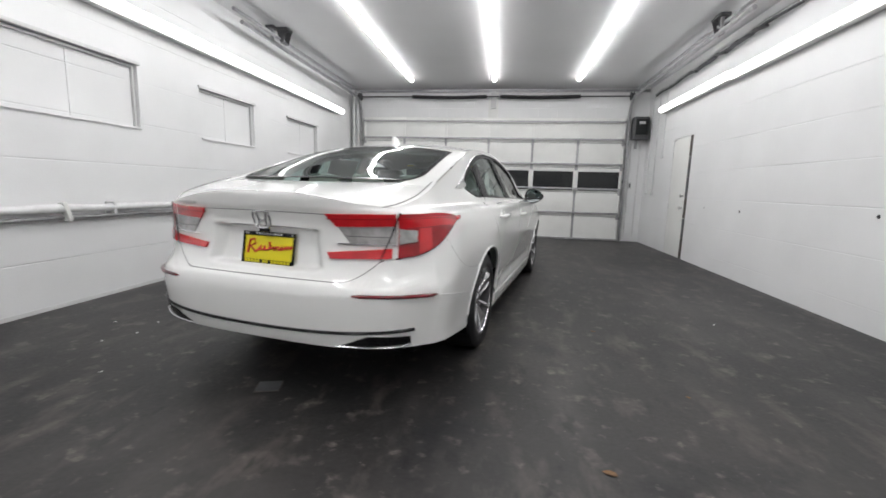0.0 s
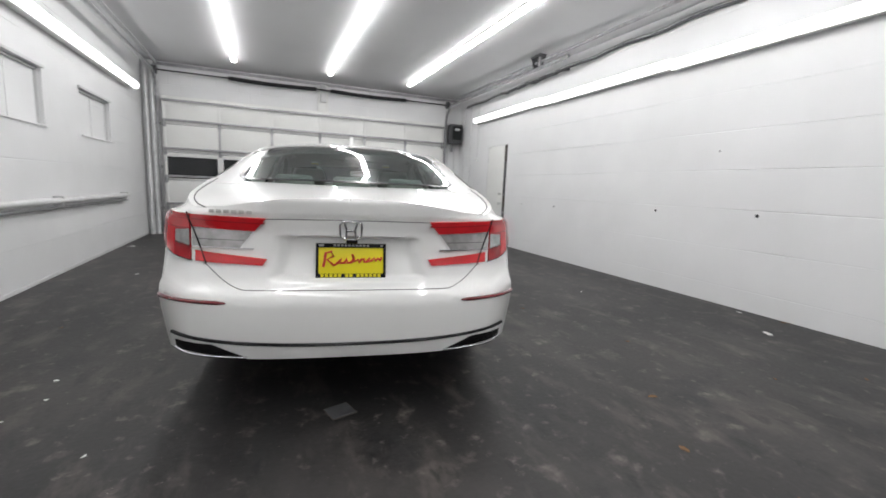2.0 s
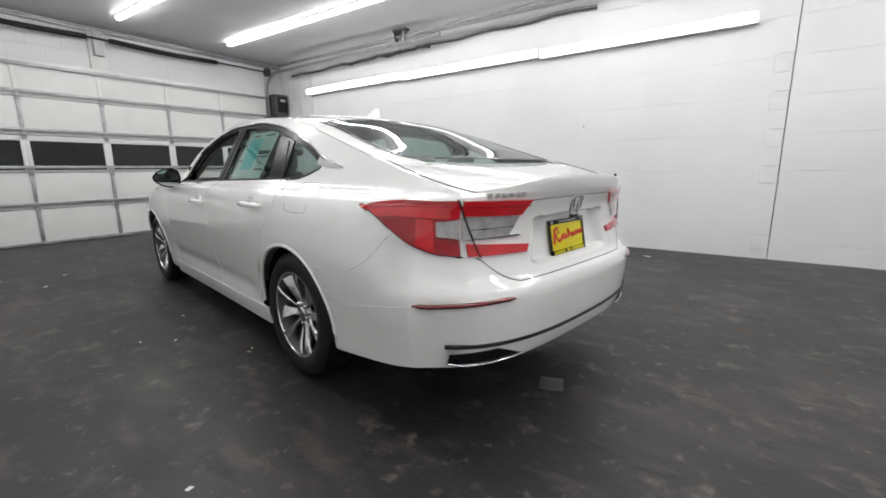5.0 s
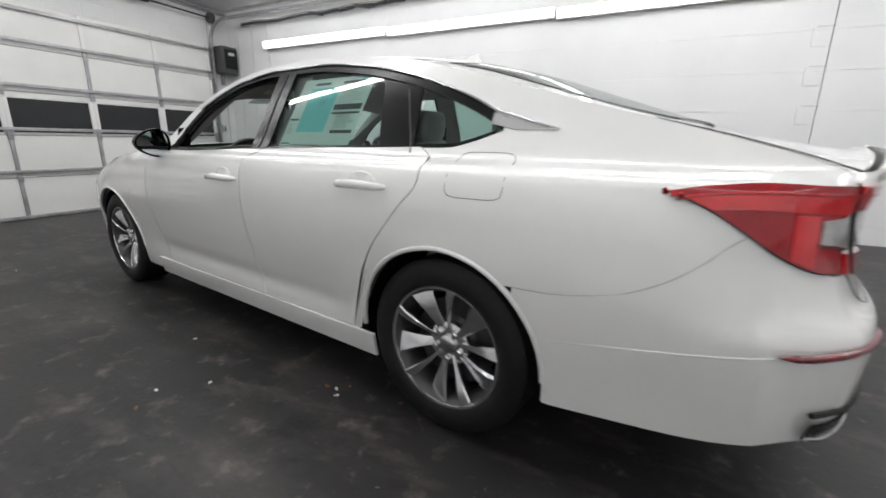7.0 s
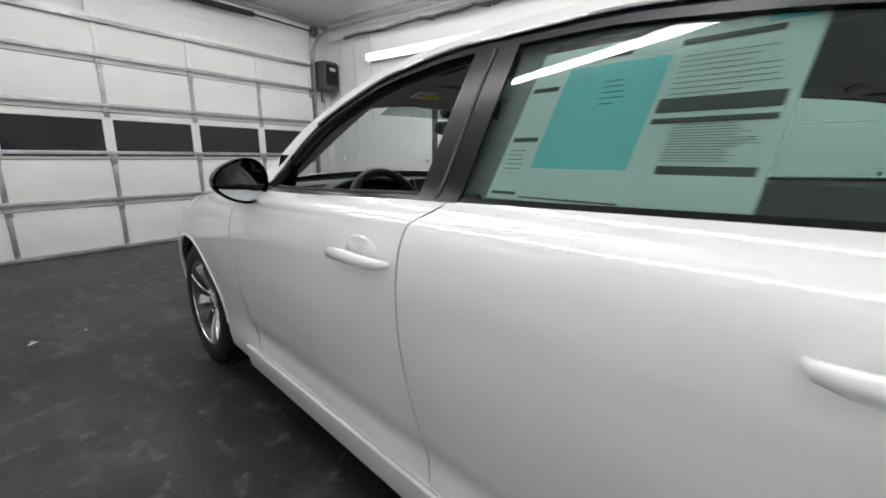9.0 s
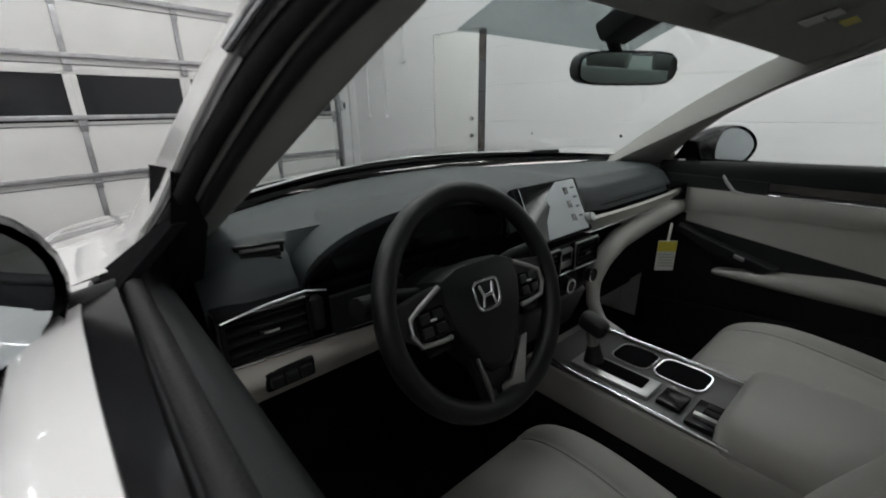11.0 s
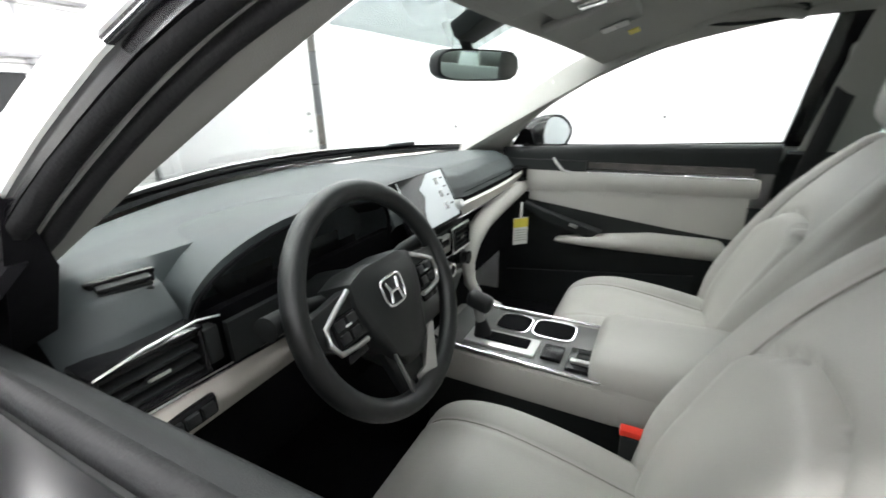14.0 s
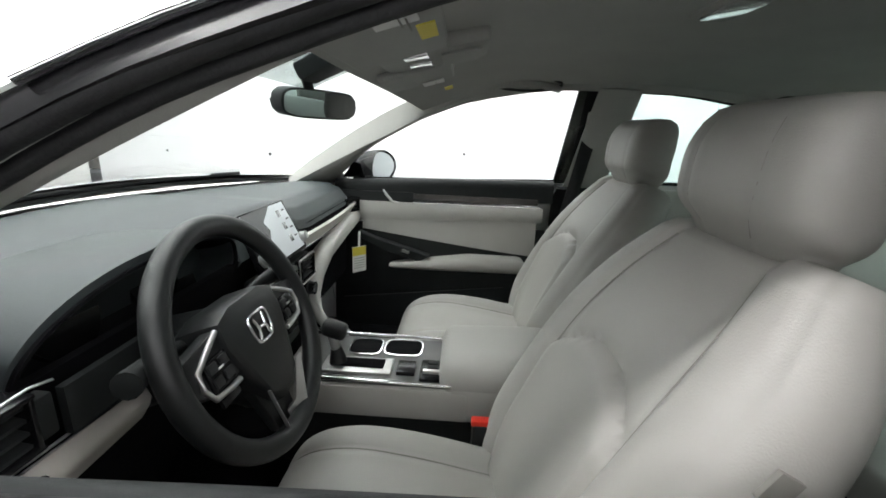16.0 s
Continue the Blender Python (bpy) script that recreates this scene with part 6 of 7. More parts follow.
# satin band with switches, driver's side
sheet("satin_band", lambda u, v: Vector((lerp(-0.735, -0.455, u), 3.065 + 0.03 * abs(v - 0.4) + 0.02 * u, lerp(0.838 - 0.025 * u, 0.775 - 0.01 * u, v))), 12, 8, "champagne", dash, 0.012, "satin champagne trim band")
one_tube("bright_line", [(lerp(-0.74, -0.46, i / 8), 3.062 + 0.02 * i / 8, 0.842 - 0.025 * i / 8) for i in range(9)], 0.0028, "chrome", dash, 6)
sp2 = one_box("switch_panel", (-0.655, 3.062, 0.803), (0.072, 0.012, 0.030), "trim_black", dash, 0.006)
for k in range(3):
    one_box("switch", (-0.676 + 0.021 * k, 3.054, 0.803), (0.017, 0.008, 0.016), "plastic", sp2, 0.002)


def vent(name, x0, x1, z0, z1, y, parent, n=4, turn=0.0, deep=0.05):
    v = new(name)
    v.parent = parent
    m = Matrix.Translation(((x0 + x1) / 2, y, (z0 + z1) / 2)) @ Matrix.Rotation(turn, 4, "Z")
    w, h = x1 - x0, z1 - z0
    one_box("vent_back", (0, 0.03, 0), (w, 0.01, h), "dark", v, 0.0).data.transform(m)
    bm = bmesh.new()
    for c, s in (((0, 0, h / 2), (w + 0.01, deep, 0.006)), ((0, 0, -h / 2), (w + 0.01, deep, 0.006)), ((-w / 2, 0, 0), (0.006, deep, h)), ((w / 2, 0, 0), (0.006, deep, h))):
        box(bm, c, s, 0.002)
    bmesh.ops.transform(bm, matrix=m, verts=bm.verts)
    part("vent_frame", bm, "trim_black", v)
    for k in range(n):
        one_box("vent_slat", (0, -0.008, -h / 2 + h * (k + 0.5) / n), (w - 0.006, 0.022, 0.0045), "plastic", v, 0.001, Matrix.Rotation(0.15, 4, "X")).data.transform(m)
    if h > 0.035:
        one_box("vent_tab", (0, -0.022, 0), (0.026, 0.01, 0.005), "chrome", v, 0.001).data.transform(m)
    return v


vent("side_vent", -0.728, -0.618, 0.848, 0.908, 3.085, dash)
one_box("vent_wheel", (-0.602, 3.075, 0.875), (0.020, 0.02, 0.050), "plastic", dash, 0.004)
one_tube("bright_line", [(-0.730, 3.060, 0.908), (-0.68, 3.058, 0.917), (-0.62, 3.058, 0.921), (-0.585, 3.07, 0.908)], 0.0015, "satin", dash, 6)
dv = vent("demister_vent", -0.676, -0.616, 0.938, 0.972, 3.146, dash, 5, radians(-12), 0.014)
sheet("lower_cover", lambda u, v: Vector((lerp(-0.58, -0.45, u), 3.075, lerp(0.835, 0.895, v))), 4, 4, "plastic", dash, 0.01)
# instrument hood
hood = new("instrument_hood")
hood.parent = dash
arch_pts = [(-0.615, 0.885), (-0.600, 0.935), (-0.555, 0.972), (-0.48, 0.996), (-0.38, 1.004), (-0.28, 0.998), (-0.20, 0.978), (-0.165, 0.935), (-0.16, 0.89)]


def arch_at(u):
    k = u * (len(arch_pts) - 1)
    i = min(int(k), len(arch_pts) - 2)
    t = k - i
    a, b, c, d = (arch_pts[min(max(i + e, 0), len(arch_pts) - 1)] for e in (-1, 0, 1, 2))
    return [0.5 * (2 * b[j] + (c[j] - a[j]) * t + (2 * a[j] - 5 * b[j] + 4 * c[j] - d[j]) * t * t + (3 * b[j] - a[j] - 3 * c[j] + d[j]) * t**3) for j in (0, 1)]


sheet("hood_shell", lambda u, v: (lambda p: Vector((p[0] + 0.04 * v * (0.38 + p[0]) / 0.2 * -0.3, lerp(3.105, 3.36, v) + 0.03 * math.sin(math.pi * u) * -1, lerp(p[1], min(p[1], 0.972), v * v))))(arch_at(u)), 32, 8, "plastic_soft", hood, 0.012)
# inside of the hood in near-black: its deep shade is put into the colour
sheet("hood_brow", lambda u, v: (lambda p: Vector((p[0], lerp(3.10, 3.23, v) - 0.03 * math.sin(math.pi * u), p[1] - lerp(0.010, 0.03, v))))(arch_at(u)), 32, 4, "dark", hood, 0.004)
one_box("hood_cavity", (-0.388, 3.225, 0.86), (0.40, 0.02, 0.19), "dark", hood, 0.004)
one_box("instrument_face", (-0.385, 3.185, 0.915), (0.40, 0.01, 0.13), "screen", hood, 0.01, Matrix.Rotation(radians(-15), 4, "X"))
for x in (-0.47, -0.30):
    bm = bmesh.new()
    lathe(bm, ((0.05, 0), (0.055, 0.0), (0.055, 0.012), (0.05, 0.012)), 32, Matrix.Translation((x, 3.178, 0.915)) @ Matrix.Rotation(radians(75), 4, "X"))
    part("dial_ring", bm, "trim_black", hood)

# steering wheel
wheel_ob = new("steering_wheel")
wheel_ob.parent = car
wheel_ob["label"] = "black three-spoke steering wheel with badge"
WM = Matrix.Translation((-0.378, 2.958, 0.868)) @ Matrix.Rotation(radians(90 - 22), 4, "X")
bm = bmesh.new()
tube(bm, [WM @ Vector((0.176 * math.cos(t), 0.174 * math.sin(t), 0)) for t in (2 * math.pi * i / 72 for i in range(72))], 0.0172, 18, True)
part("rim", bm, "wheel_black", wheel_ob, "leather-grained rim")
bm = bmesh.new()
ol = [(-0.080, 0.048), (-0.045, 0.060), (0.045, 0.060), (0.080, 0.048), (0.084, 0.010), (0.068, -0.042), (0.040, -0.090), (0.020, -0.115), (-0.020, -0.115), (-0.040, -0.090), (-0.068, -0.042), (-0.084, 0.010)]
slab(bm, ol, -0.06, 0.016, 0.012, WM)
part("airbag_cover", bm, "wheel_black", wheel_ob)
for s in (-1, 1):
    bm = bmesh.new()
    slab(bm, [(s * 0.06, 0.045), (s * 0.165, 0.030), (s * 0.165, -0.012), (s * 0.135, -0.030), (s * 0.065, -0.030)][:: s], -0.018, 0.006, 0.004, WM)
    part("spoke", bm, "wheel_black", wheel_ob)
    one_tube("spoke_trim", [WM @ Vector((s * a, b, 0.008)) for a, b in ((0.082, 0.040), (0.120, 0.022), (0.142, 0.010), (0.146, -0.012), (0.135, -0.032), (0.10, -0.036), (0.08, -0.036))], 0.0042, "satin", wheel_ob, 8)
    bp = one_box("button_pad", (s * 0.108, -0.006, 0.006), (0.05, 0.042, 0.008), "trim_black", wheel_ob, 0.004)
    bp.data.transform(WM)
    for a, b in ((-0.012, 0.010), (0.012, 0.010), (-0.012, -0.010), (0.012, -0.010)):
        one_box("button", (s * 0.108 + a, -0.006 + b, 0.011), (0.017, 0.014, 0.004), "wheel_black", bp, 0.0015).data.transform(WM)
    one_box("lower_buttons", (s * 0.105, -0.045, 0.002), (0.044, 0.016, 0.008), "trim_black", wheel_ob, 0.004).data.transform(WM)
    one_box("button_mark", (s * 0.108, -0.001, 0.0135), (0.012, 0.003, 0.001), "paper", bp).data.transform(WM)
bm = bmesh.new()
slab(bm, [(-0.050, -0.060), (0.050, -0.060), (0.030, -0.160), (0.014, -0.172), (-0.014, -0.172), (-0.030, -0.160)], -0.03, -0.012, 0.004, WM)
part("lower_spoke", bm, "wheel_black", wheel_ob)
for s in (-1, 1):
    bm = bmesh.new()
    lean = Matrix.Identity(4)
    lean[2][0], lean[2][3] = s * 0.7, -0.022
    slab(bm, [(s * 0.047, -0.082), (s * 0.058, -0.078), (s * 0.036, -0.164), (s * 0.001, -0.172), (s * 0.001, -0.152), (s * 0.024, -0.146)][:: s], 0.0, 0.006, 0.0015, WM @ lean)
    part("spoke_bright_trim", bm, "satin", wheel_ob)
ring = [WM @ Vector((0.026 * abs(math.cos(t)) ** 0.5 * (1 if math.cos(t) > 0 else -1) * (1 + 0.12 * math.sin(t)), 0.005 + 0.023 * abs(math.sin(t)) ** 0.5 * (1 if math.sin(t) > 0 else -1), 0.018)) for t in (2 * math.pi * i / 32 for i in range(32))]
wb = one_tube("wheel_badge", ring, 0.003, "chrome", wheel_ob, 8, True, "chrome outlined badge")
for s in (-1, 1):
    one_tube("badge_bar", [WM @ Vector((s * 0.016, 0.022, 0.018)), WM @ Vector((s * 0.009, 0.005, 0.019)), WM @ Vector((s * 0.013, -0.013, 0.018))], 0.0036, "chrome", wb, 8)
one_tube("badge_bar", [WM @ Vector((-0.01, 0.004, 0.019)), WM @ Vector((0.01, 0.004, 0.019))], 0.0032, "chrome", wb, 8)
one_tube("steering_column", [(-0.378, 2.98, 0.858), (-0.378, 3.16, 0.79)], [0.055, 0.07], "plastic", car, 16)
for s in (-1, 1):
    stk = one_tube("stalk", [(-0.378 + s * 0.05, 3.02, 0.872), (-0.378 + s * 0.135, 3.01, 0.895), (-0.378 + s * 0.20, 2.995, 0.90)], [0.010, 0.011, 0.017], "plastic", car, 12)

# centre stack: screen, vents, climate knobs
cs = new("centre_stack")
cs.parent = dash
SM = Matrix.Translation((0.010, 3.098, 0.920)) @ Matrix.Rotation(radians(-27), 4, "X")
sc = one_box("touch_screen", (0, 0, 0), (0.245, 0.022, 0.142), "trim_black", cs, 0.006, None, "glossy touch screen")
sc.data.transform(SM)
sx_ = one_box("screen_glass", (0, -0.012, 0.002), (0.212, 0.002, 0.128), "display", sc, 0.001)
sx_.data.transform(SM)
# dark patch where the painted reflection stops
bm = bmesh.new()
slab(bm, [(-0.106, -0.062), (-0.062, -0.062), (-0.048, -0.020), (-0.020, 0.012), (-0.030, 0.034), (0.028, 0.066), (-0.106, 0.066)], 0.0, 0.0008, 0.0, SM @ Matrix.Translation((0, -0.0132, 0)) @ Matrix.Rotation(radians(90), 4, "X"))
part("screen_dark_part", bm, "screen", sc, "dark part of the display, outside the painted reflection")
for k in range(3):
    one_box("screen_icon", (0.058, -0.0135, 0.040 - 0.034 * k), (0.018, 0.001, 0.018), "clear_dark", sc).data.transform(SM)
for k in range(4):
    one_box("screen_mark", (0.088, -0.0135, 0.045 - 0.024 * k), (0.016, 0.001, 0.004), "ink", sc).data.transform(SM)
for x, z in ((0.113, -0.040), (-0.113, -0.040)):
    bm = bmesh.new()
    lathe(bm, ((0.015, 0), (0.015, 0.005), (0.0125, 0.007), (0.012, 0.015), (0.010, 0.017), (0.001, 0.017)), 20, SM @ Matrix.Translation((x, -0.012, z)) @ Matrix.Rotation(radians(90), 4, "X"))
    part("tuning_knob", bm, "satin", cs)
vent("centre_vent", 0.040, 0.128, 0.790, 0.842, 3.062, cs, 4)
vent("centre_vent", -0.122, -0.034, 0.790, 0.842, 3.062, cs, 4)
one_box("hazard_switch", (0.003, 3.056, 0.816), (0.058, 0.02, 0.046), "satin", cs, 0.004)
one_box("hazard_button", (0.003, 3.0455, 0.822), (0.036, 0.004, 0.018), "trim_black", cs, 0.002)
bm = bmesh.new()
box(bm, (0.003, 3.08, 0.815), (0.27, 0.05, 0.07), 0.012)
part("vent_surround", bm, "plastic", cs)
for x0, x1 in ((0.034, 0.136), (-0.130, -0.028)):
    one_tube("vent_bright_edge", [(x0, 3.040, 0.784), (x1 - 0.008, 3.040, 0.784), (x1, 3.040, 0.792), (x1, 3.042, 0.842), (x1 - 0.006, 3.042, 0.849), (x0, 3.042, 0.849)], 0.0026, "satin", cs, 6, True)
one_tube("bright_line", [(-0.135, 3.052, 0.782), (0.0, 3.050, 0.778), (0.135, 3.052, 0.782), (0.142, 3.056, 0.842)], 0.003, "chrome", cs, 6)
bm = bmesh.new()
box(bm, (0.0, 3.085, 0.742), (0.27, 0.06, 0.065), 0.012)
part("climate_panel", bm, "trim_black", cs)
for x in (-0.10, 0.0, 0.10):
    km = Matrix.Translation((x + 0.02, 3.056, 0.745)) @ Matrix.Rotation(radians(90), 4, "X")
    bm = bmesh.new()
    lathe(bm, ((0.021, 0), (0.021, 0.004), (0.0185, 0.006), (0.018, 0.018), (0.001, 0.018)), 24, km)
    kn = part("climate_knob", bm, "wheel_black", cs, "black knob with a bright ring")
    bm = bmesh.new()
    lathe(bm, ((0.0125, 0.0175), (0.0185, 0.0175), (0.0185, 0.0205), (0.0135, 0.0205)), 24, km, False)
    part("knob_ring", bm, "chrome", kn)
bm = bmesh.new()
box(bm, (0.0, 3.10, 0.66), (0.25, 0.06, 0.12), 0.01, Matrix.Rotation(radians(20), 4, "X"))
part("stack_base", bm, "console_grey", cs)
# passenger-side band and ivory pad
sheet("satin_band", lambda u, v: Vector((lerp(0.15, 0.735, u), 3.068 + 0.05 * (u - 0.5) ** 2 + 0.02 * v, lerp(0.885 + 0.005 * u, 0.838 + 0.016 * u, v))), 16, 6, "champagne", dash, 0.01, "satin champagne trim band")
one_tube("bright_line", [(lerp(0.15, 0.735, i / 10), 3.078 + 0.05 * (i / 10 - 0.5) ** 2, 0.838 + 0.016 * i / 10) for i in range(11)], 0.003, "chrome", dash, 6)
pts = [(0.74, 3.09, 0.824), (0.60, 3.08, 0.822), (0.45, 3.075, 0.812), (0.30, 3.07, 0.796), (0.21, 3.065, 0.76), (0.165, 3.06, 0.71), (0.15, 3.045, 0.655), (0.142, 3.01, 0.615), (0.14, 2.95, 0.60)]
one_tube("ivory_pad", pts, [0.033, 0.033, 0.032, 0.030, 0.027, 0.022, 0.018, 0.014, 0.012], "seat", dash, 14, label="ivory padded dash roll")
# near-black too, for the painted shade of the footwell
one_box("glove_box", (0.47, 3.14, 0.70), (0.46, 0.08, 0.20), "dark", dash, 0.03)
vent("side_vent", 0.660, 0.735, 0.855, 0.905, 3.095, dash, 3, radians(-25))
tg = new("paper_tag")
tg.parent = dash
tg["label"] = "yellow and white hanging inspection tag"
TM = Matrix.Translation((0.478, 3.0, 0.722)) @ Matrix.Rotation(radians(-45), 4, "Z")
one_box("tag_card", (0, 0, 0), (0.055, 0.0015, 0.095), "paper", tg, 0.0).data.transform(TM)
one_box("tag_head", (0, -0.0012, 0.030), (0.055, 0.0015, 0.032), "yellow", tg, 0.0).data.transform(TM)
for k in range(5):
    one_box("tag_bar", (0, -0.0014, 0.004 - 0.009 * k), (0.044, 0.001, 0.002), "stitch", tg).data.transform(TM)
one_tube("tag_string", [TM @ Vector((0, 0, 0.047)), TM @ Vector((0.008, 0.01, 0.10))], 0.004, "paper", tg, 6)

# centre console
cc = new("centre_console")
cc.parent = car
cc["label"] = "ivory and grey centre console with cup holders"
CZ = 0.615
bm = bmesh.new()
box(bm, (0.0, 2.83, 0.562), (0.238, 0.46, 0.082), 0.012)
part("console_side", bm, "seat", cc)
one_box("console_foot", (0.0, 2.75, 0.44), (0.19, 0.62, 0.17), "plastic", cc, 0.01)
one_box("console_top", (0.0, 2.83, 0.606), (0.215, 0.40, 0.012), "console_grey", cc, 0.003)
for s in (-1, 1):
    one_tube("bright_rail", [(s * 0.110, 3.03, 0.625), (s * 0.112, 2.95, 0.617), (s * 0.114, 2.63, 0.615)], 0.0045, "chrome", cc, 8)


def well(name, cx, cy, wx, wy, depth, parent):
    """A recess shown by a bright rim and a dark pit standing just proud of the top."""
    ol = [(cx + wx * abs(math.cos(t)) ** 0.5 * (1 if math.cos(t) > 0 else -1), cy + wy * abs(math.sin(t)) ** 0.5 * (1 if math.sin(t) > 0 else -1)) for t in (2 * math.pi * i / 32 for i in range(32))]
    bm = bmesh.new()
    slab(bm, ol, 0.610, 0.6135, 0.0)
    w = part(name, bm, "dark", parent)
    one_tube("bright_rim", [(x, y, 0.6145) for x, y in ol], 0.0028, "chrome", w, 6, True)
    return w


well("cup_holder", 0.048, 2.875, 0.042, 0.042, 0.05, cc)
well("cup_holder", 0.052, 2.775, 0.042, 0.050, 0.05, cc)
sg_ = one_box("shift_gate", (-0.050, 2.875, 0.6155), (0.070, 0.17, 0.010), "satin", cc, 0.004)
one_box("gate_slot", (-0.046, 2.875, 0.6215), (0.038, 0.13, 0.006), "dark", sg_, 0.003)
one_tube("shift_boot", [(-0.046, 2.925, 0.622), (-0.046, 2.93, 0.66)], [0.022, 0.013], "rubber", cc, 12)
sh = one_tube("shift_lever", [(-0.048, 2.93, 0.655), (-0.052, 2.937, 0.698)], [0.011, 0.012], "satin", cc, 12)
bm = bmesh.new()
box(bm, (-0.054, 2.930, 0.712), (0.036, 0.062, 0.042), 0.017, Matrix.Rotation(0.3, 4, "X"), 4)
part("shift_knob", bm, "wheel_black", sh)
one_box("button_block", (-0.050, 2.755, 0.6165), (0.055, 0.045, 0.012), "trim_black", cc, 0.003)
br_ = one_box("brake_panel", (-0.055, 2.685, 0.6165), (0.085, 0.07, 0.010), "trim_black", cc, 0.003)
one_box("brake_switch", (-0.072, 2.692, 0.624), (0.012, 0.042, 0.010), "satin", br_, 0.003)
for x in (-0.050, -0.030):
    one_box("brake_button", (x, 2.69, 0.623), (0.015, 0.026, 0.006), "plastic", br_, 0.002)
arm = pad("armrest", [((0.0, 2.26, 0.612), 0.118, (0, 0, 1), 0.065, 0.0), ((0.0, 2.45, 0.617), 0.121, (0, 0, 1), 0.068, 0.0), ((0.0, 2.642, 0.612), 0.119, (0, 0.1, 1), 0.066, 0.0)], "seat", cc, "ivory padded armrest")
bm = bmesh.new()
box(bm, (0.0, 2.455, 0.572), (0.234, 0.41, 0.11), 0.02)
part("armrest_box", bm, "seat", cc)

# door trims
for sg in (-1, 1):
    f = 1 if sg > 0 else -1
    tr_ = new("door_trim")
    tr_.parent = doors["right" if f > 0 else "left", "front"]
    tr_["label"] = "ivory and black inner door panel"

    def D(y, z, d=0.0, f=f):
        """A point of the inner face of the front door."""
        return Vector((f * (lerp(0.775, 0.757, min(max((0.98 - z) / 0.25, 0), 1)) + (0.03 if f < 0 else 0) - d), y, z))

    topz = curve_at([(2.25, 0.995), (2.7, 0.985), (3.15, 0.965)])
    sheet("door_cap", lambda u, v: (lambda y: D(y, 0, 0) * 0 + Vector((f * lerp(0.815, 0.773, min(v * 2, 1)), y, topz(y) - 0.010 - (0.0 if v < 0.5 else 0.0) - max(v - 0.45, 0) * 0.135 + 0.008 * math.sin(math.pi * min(v * 1.6, 1)))))(lerp(2.27, 3.17, u)), 30, 14, "plastic", tr_, 0.008)
    sheet("wood_strip", lambda u, v: D(lerp(2.33, 2.86, u), lerp(0.925, 0.900 + 0.004 * u, v), 0.004), 12, 3, "wood", tr_, 0.006)
    one_tube("bright_line", [D(lerp(2.32, 2.92, i / 10), 0.893 - 0.004 * (i / 10), 0.010) for i in range(11)], 0.003, "chrome", tr_, 6)
    one_tube("inner_handle", [D(2.88, 0.885, 0.014), D(2.925, 0.890, 0.018), D(2.95, 0.918, 0.02), D(2.965, 0.938, 0.016)], [0.005, 0.006, 0.006, 0.004], "satin", tr_, 8)
    sheet("black_pull", lambda u, v: D(lerp(2.84, 3.14, u), lerp(0.930, 0.880, v), 0.008), 8, 4, "plastic", tr_, 0.01)
    sheet("ivory_upper", lambda u, v: (lambda y: D(y, lerp(0.888, 0.835 - 0.03 * ((y - 2.35) / 0.8) ** 2, v), 0.010 + 0.006 * math.sin(math.pi * v)))(lerp(2.31, 3.13, u)), 24, 6, "seat", tr_, 0.01)
    sheet("ivory_middle", lambda u, v: (lambda y: D(y, lerp(0.832 - 0.03 * ((y - 2.35) / 0.8) ** 2, lerp(0.69, 0.775, ((y - 2.33) / 0.72) ** 1.2), v), 0.006))(lerp(2.33, 3.05, u)), 24, 6, "seat", tr_, 0.01)
    AR = 0.705 if f > 0 else 0.765
    pad("arm_rest", [((f * AR, 2.40, 0.655), 0.045, (0, 0, 1), 0.035, 0), ((f * AR, 2.60, 0.655), 0.050, (0, 0, 1), 0.035, 0), ((f * AR, 2.75, 0.645), 0.042, (0, 0, 1), 0.025, 0), ((f * AR, 2.90, 0.635), 0.022, (0, 0, 1), 0.014, 0)], "seat", tr_, n=10)
    sheet("black_lower", lambda u, v: D(lerp(2.27, 3.17, u), lerp(0.80, 0.33, v), -0.004 + 0.02 * v), 12, 8, "plastic", tr_, 0.01)
    bm = bmesh.new()
    slab(bm, [(2.76, 0.685), (2.98, 0.745), (3.05, 0.775), (3.06, 0.75), (2.95, 0.70), (2.80, 0.655)], -0.02, 0.02, 0.006, Matrix.Translation((f * AR, 0, 0)) @ Matrix(((0, 0, 1, 0), (1, 0, 0, 0), (0, 1, 0, 0), (0, 0, 0, 1))))
    sw_p = part("switch_pod", bm, "plastic", tr_)
    one_box("window_switch", (f * (AR - 0.022), 2.86, 0.70), (0.008, 0.03, 0.012), "satin", sw_p, 0.002, Matrix.Rotation(0.3, 4, "X"))
    sheet("door_pocket", lambda u, v: D(lerp(2.45, 3.12, u), lerp(0.56 - 0.08 * u, 0.36, v), 0.05), 10, 4, "plastic", tr_, 0.012)
    # rear door, plainer
    sheet("rear_door_trim", lambda u, v: Vector((f * 0.755, lerp(1.45, 2.10, u), lerp(0.99, 0.38, v))), 6, 6, "seat", doors["right" if f > 0 else "left", "rear"], 0.01)
# rubber channels of the open driver window
for d, r, mt in ((0.0, 0.011, "rubber"), (0.026, 0.008, "rubber")):
    one_tube("window_channel", [side(y, dlo_top(y) - 0.004 - d * 0.4, -0.016 - d) for y in (lerp(2.24, 3.10, i / 24) for i in range(25))], r, mt, doors["left", "front"], 8)
one_tube("window_channel", [side(lerp(2.10, 3.08, i / 12), belt_z(lerp(2.1, 3.08, i / 12)) + 0.006, -0.022) for i in range(13)], 0.010, "rubber", doors["left", "front"], 8)
one_tube("window_channel", [side(2.255 - 0.02 * i / 8, lerp(0.99, 1.335, i / 8), -0.018) for i in range(9)], 0.010, "rubber", doors["left", "front"], 8)

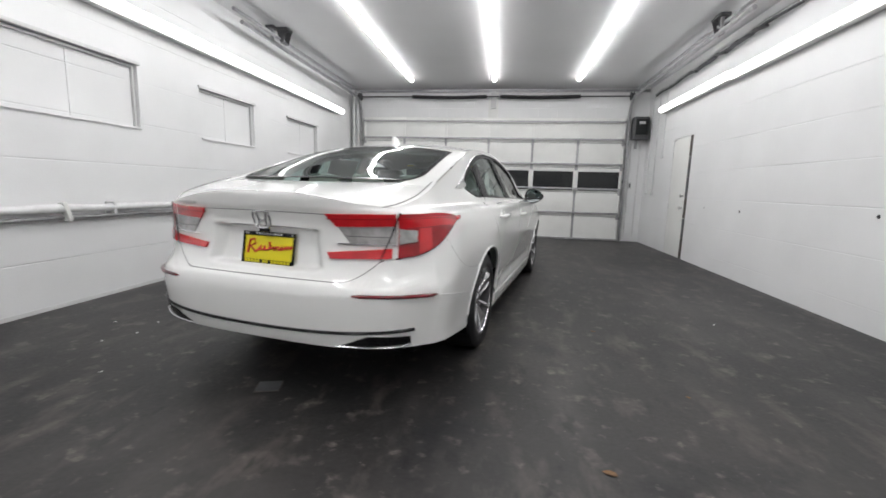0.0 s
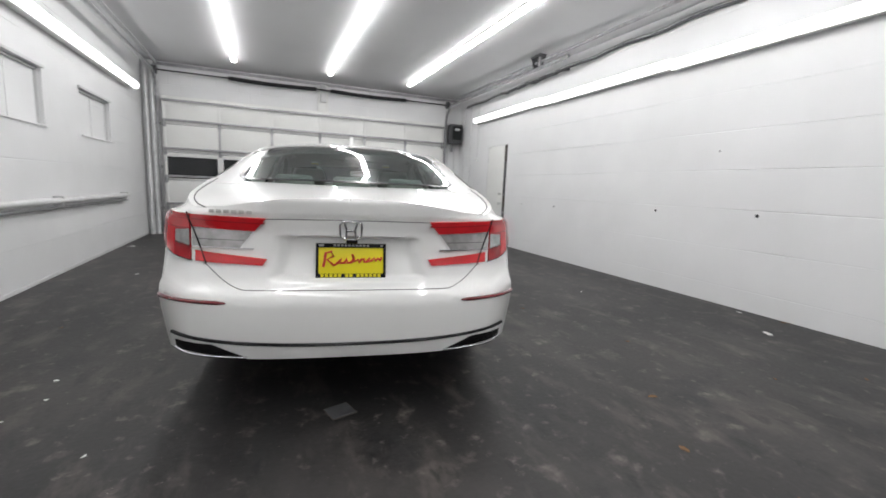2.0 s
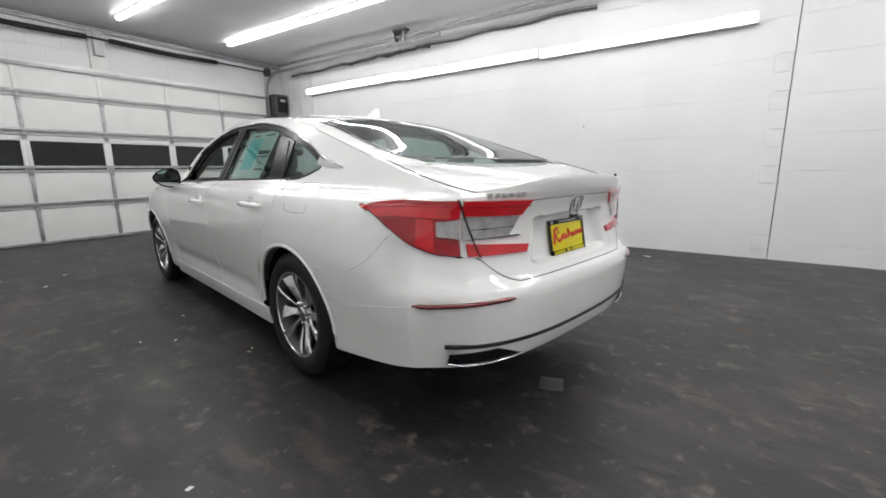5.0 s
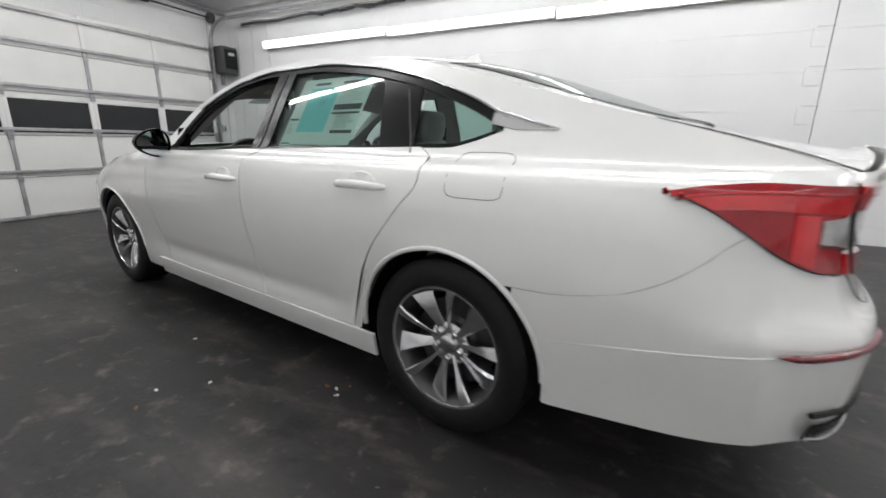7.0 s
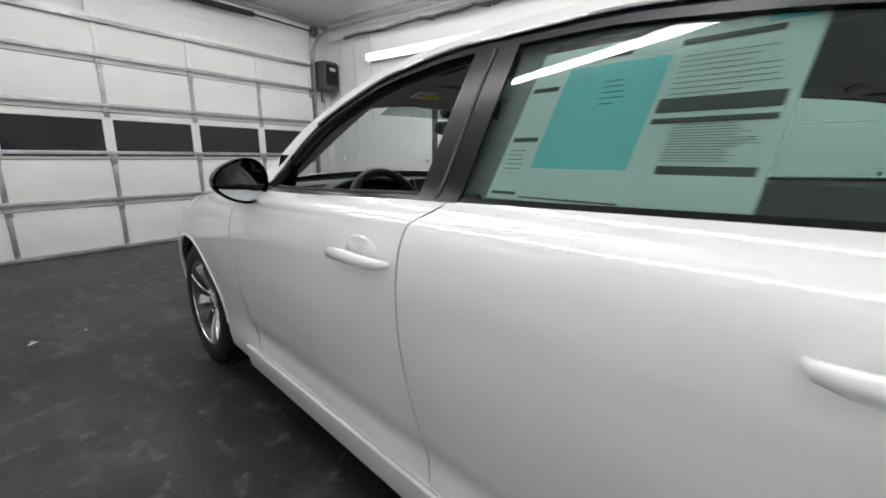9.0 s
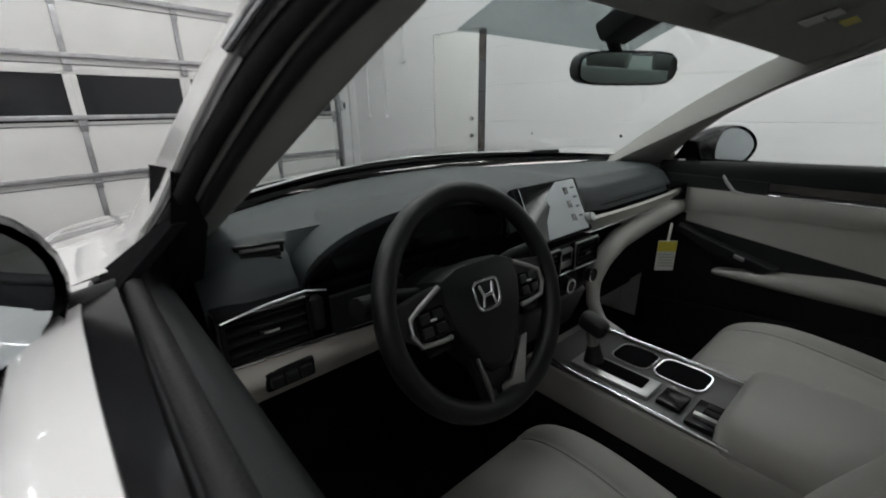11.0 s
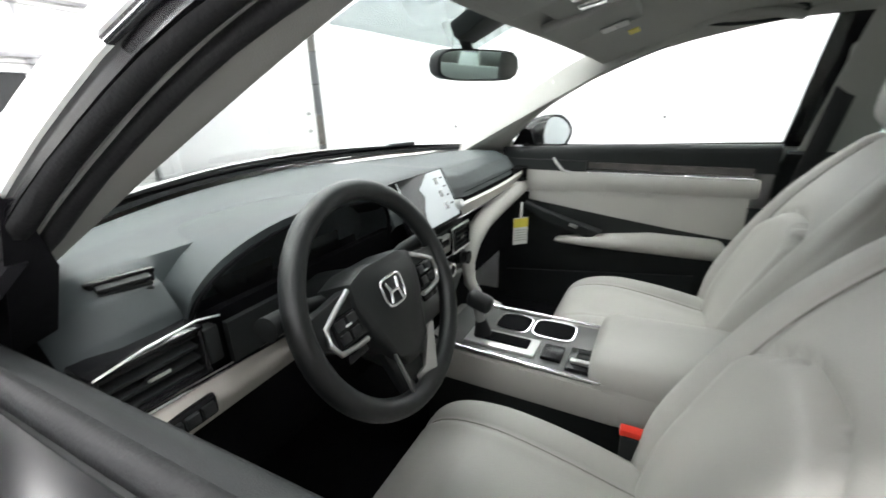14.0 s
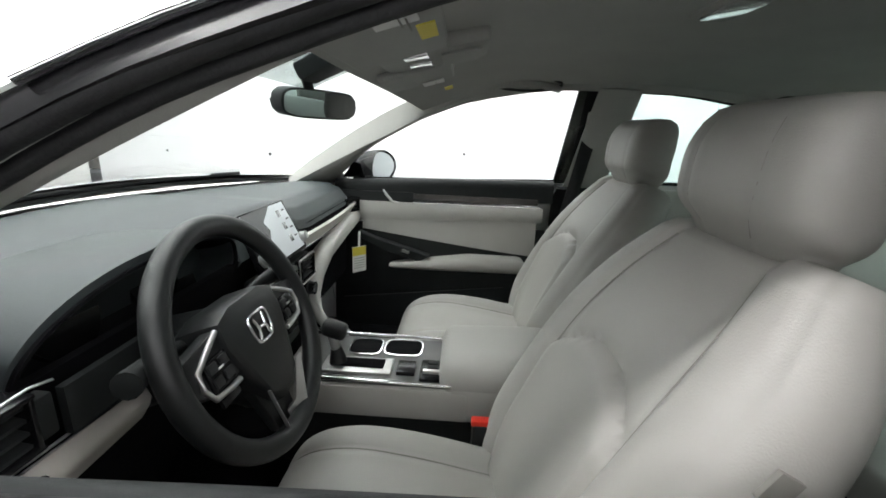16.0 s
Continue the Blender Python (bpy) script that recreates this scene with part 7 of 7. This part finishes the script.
# seal closing the slot of the open window
sheet("window_seal", lambda u, v: (lambda y: Vector((lerp(side(y, belt_z(y)).x + 0.006, -0.800, v), y, belt_z(y) - 0.004 - 0.010 * math.sin(math.pi * v))))(lerp(2.26, 3.10, u)), 20, 6, "rubber", doors["left", "front"], 0.003)

# price sheet inside the rear door window
ws = new("window_sheet")
ws.parent = doors["left", "rear"]
ws["label"] = "printed price sheet with a teal panel behind the glass"


def sheet_at(u, v, lift=0.0):
    """u from the front edge, v from the foot."""
    y = lerp(2.085, 1.63, u) - 0.035 * v
    z = lerp(1.012, 1.305 - 0.0 * u, v)
    return side(y, z, -0.020 - 0.002 + lift)


def print_patch(name, u0, u1, v0, v1, mat, lift):
    bm = bmesh.new()
    grid(bm, lambda u, v: sheet_at(lerp(u0, u1, u), lerp(v0, v1, v), lift), 6, 3)
    part(name, bm, mat, ws, smooth=False)


print_patch("sheet_paper", 0, 1, 0, 1, "paper", 0.0)
print_patch("teal_panel", 0.17, 0.58, 0.14, 0.86, "teal", 0.001)
rnd = random.Random(4)
for u0, u1, v0, v1 in ((0.02, 0.15, 0.72, 0.75), (0.02, 0.15, 0.38, 0.41), (0.02, 0.15, 0.03, 0.05), (0.20, 0.42, 0.90, 0.935), (0.60, 0.90, 0.90, 0.935), (0.60, 0.97, 0.52, 0.60), (0.60, 0.97, 0.46, 0.49), (0.68, 0.97, 0.19, 0.235), (0.17, 0.60, 0.015, 0.025)):
    print_patch("print_bar", u0, u1, v0, v1, "ink", 0.0012)
for k in range(14):
    v = 0.26 + 0.0145 * k
    print_patch("print_line", 0.68, 0.68 + rnd.uniform(0.18, 0.28), v, v + 0.004, "stitch", 0.0012)
for k in range(8):
    v = 0.62 + 0.03 * k
    print_patch("print_line", 0.62, 0.62 + rnd.uniform(0.2, 0.33), v, v + 0.005, "stitch", 0.0012)
for k in range(9):
    v = 0.08 + 0.03 * k
    print_patch("print_line", 0.03, 0.03 + rnd.uniform(0.06, 0.11), v, v + 0.006, "stitch", 0.0012)
for k in range(5):
    v = 0.60 + 0.035 * k
    print_patch("print_line", 0.36, 0.36 + rnd.uniform(0.06, 0.10), v, v + 0.006, "ink", 0.0016)
print_patch("teal_panel", 0.84, 0.97, 0.95, 0.985, "teal", 0.0014)
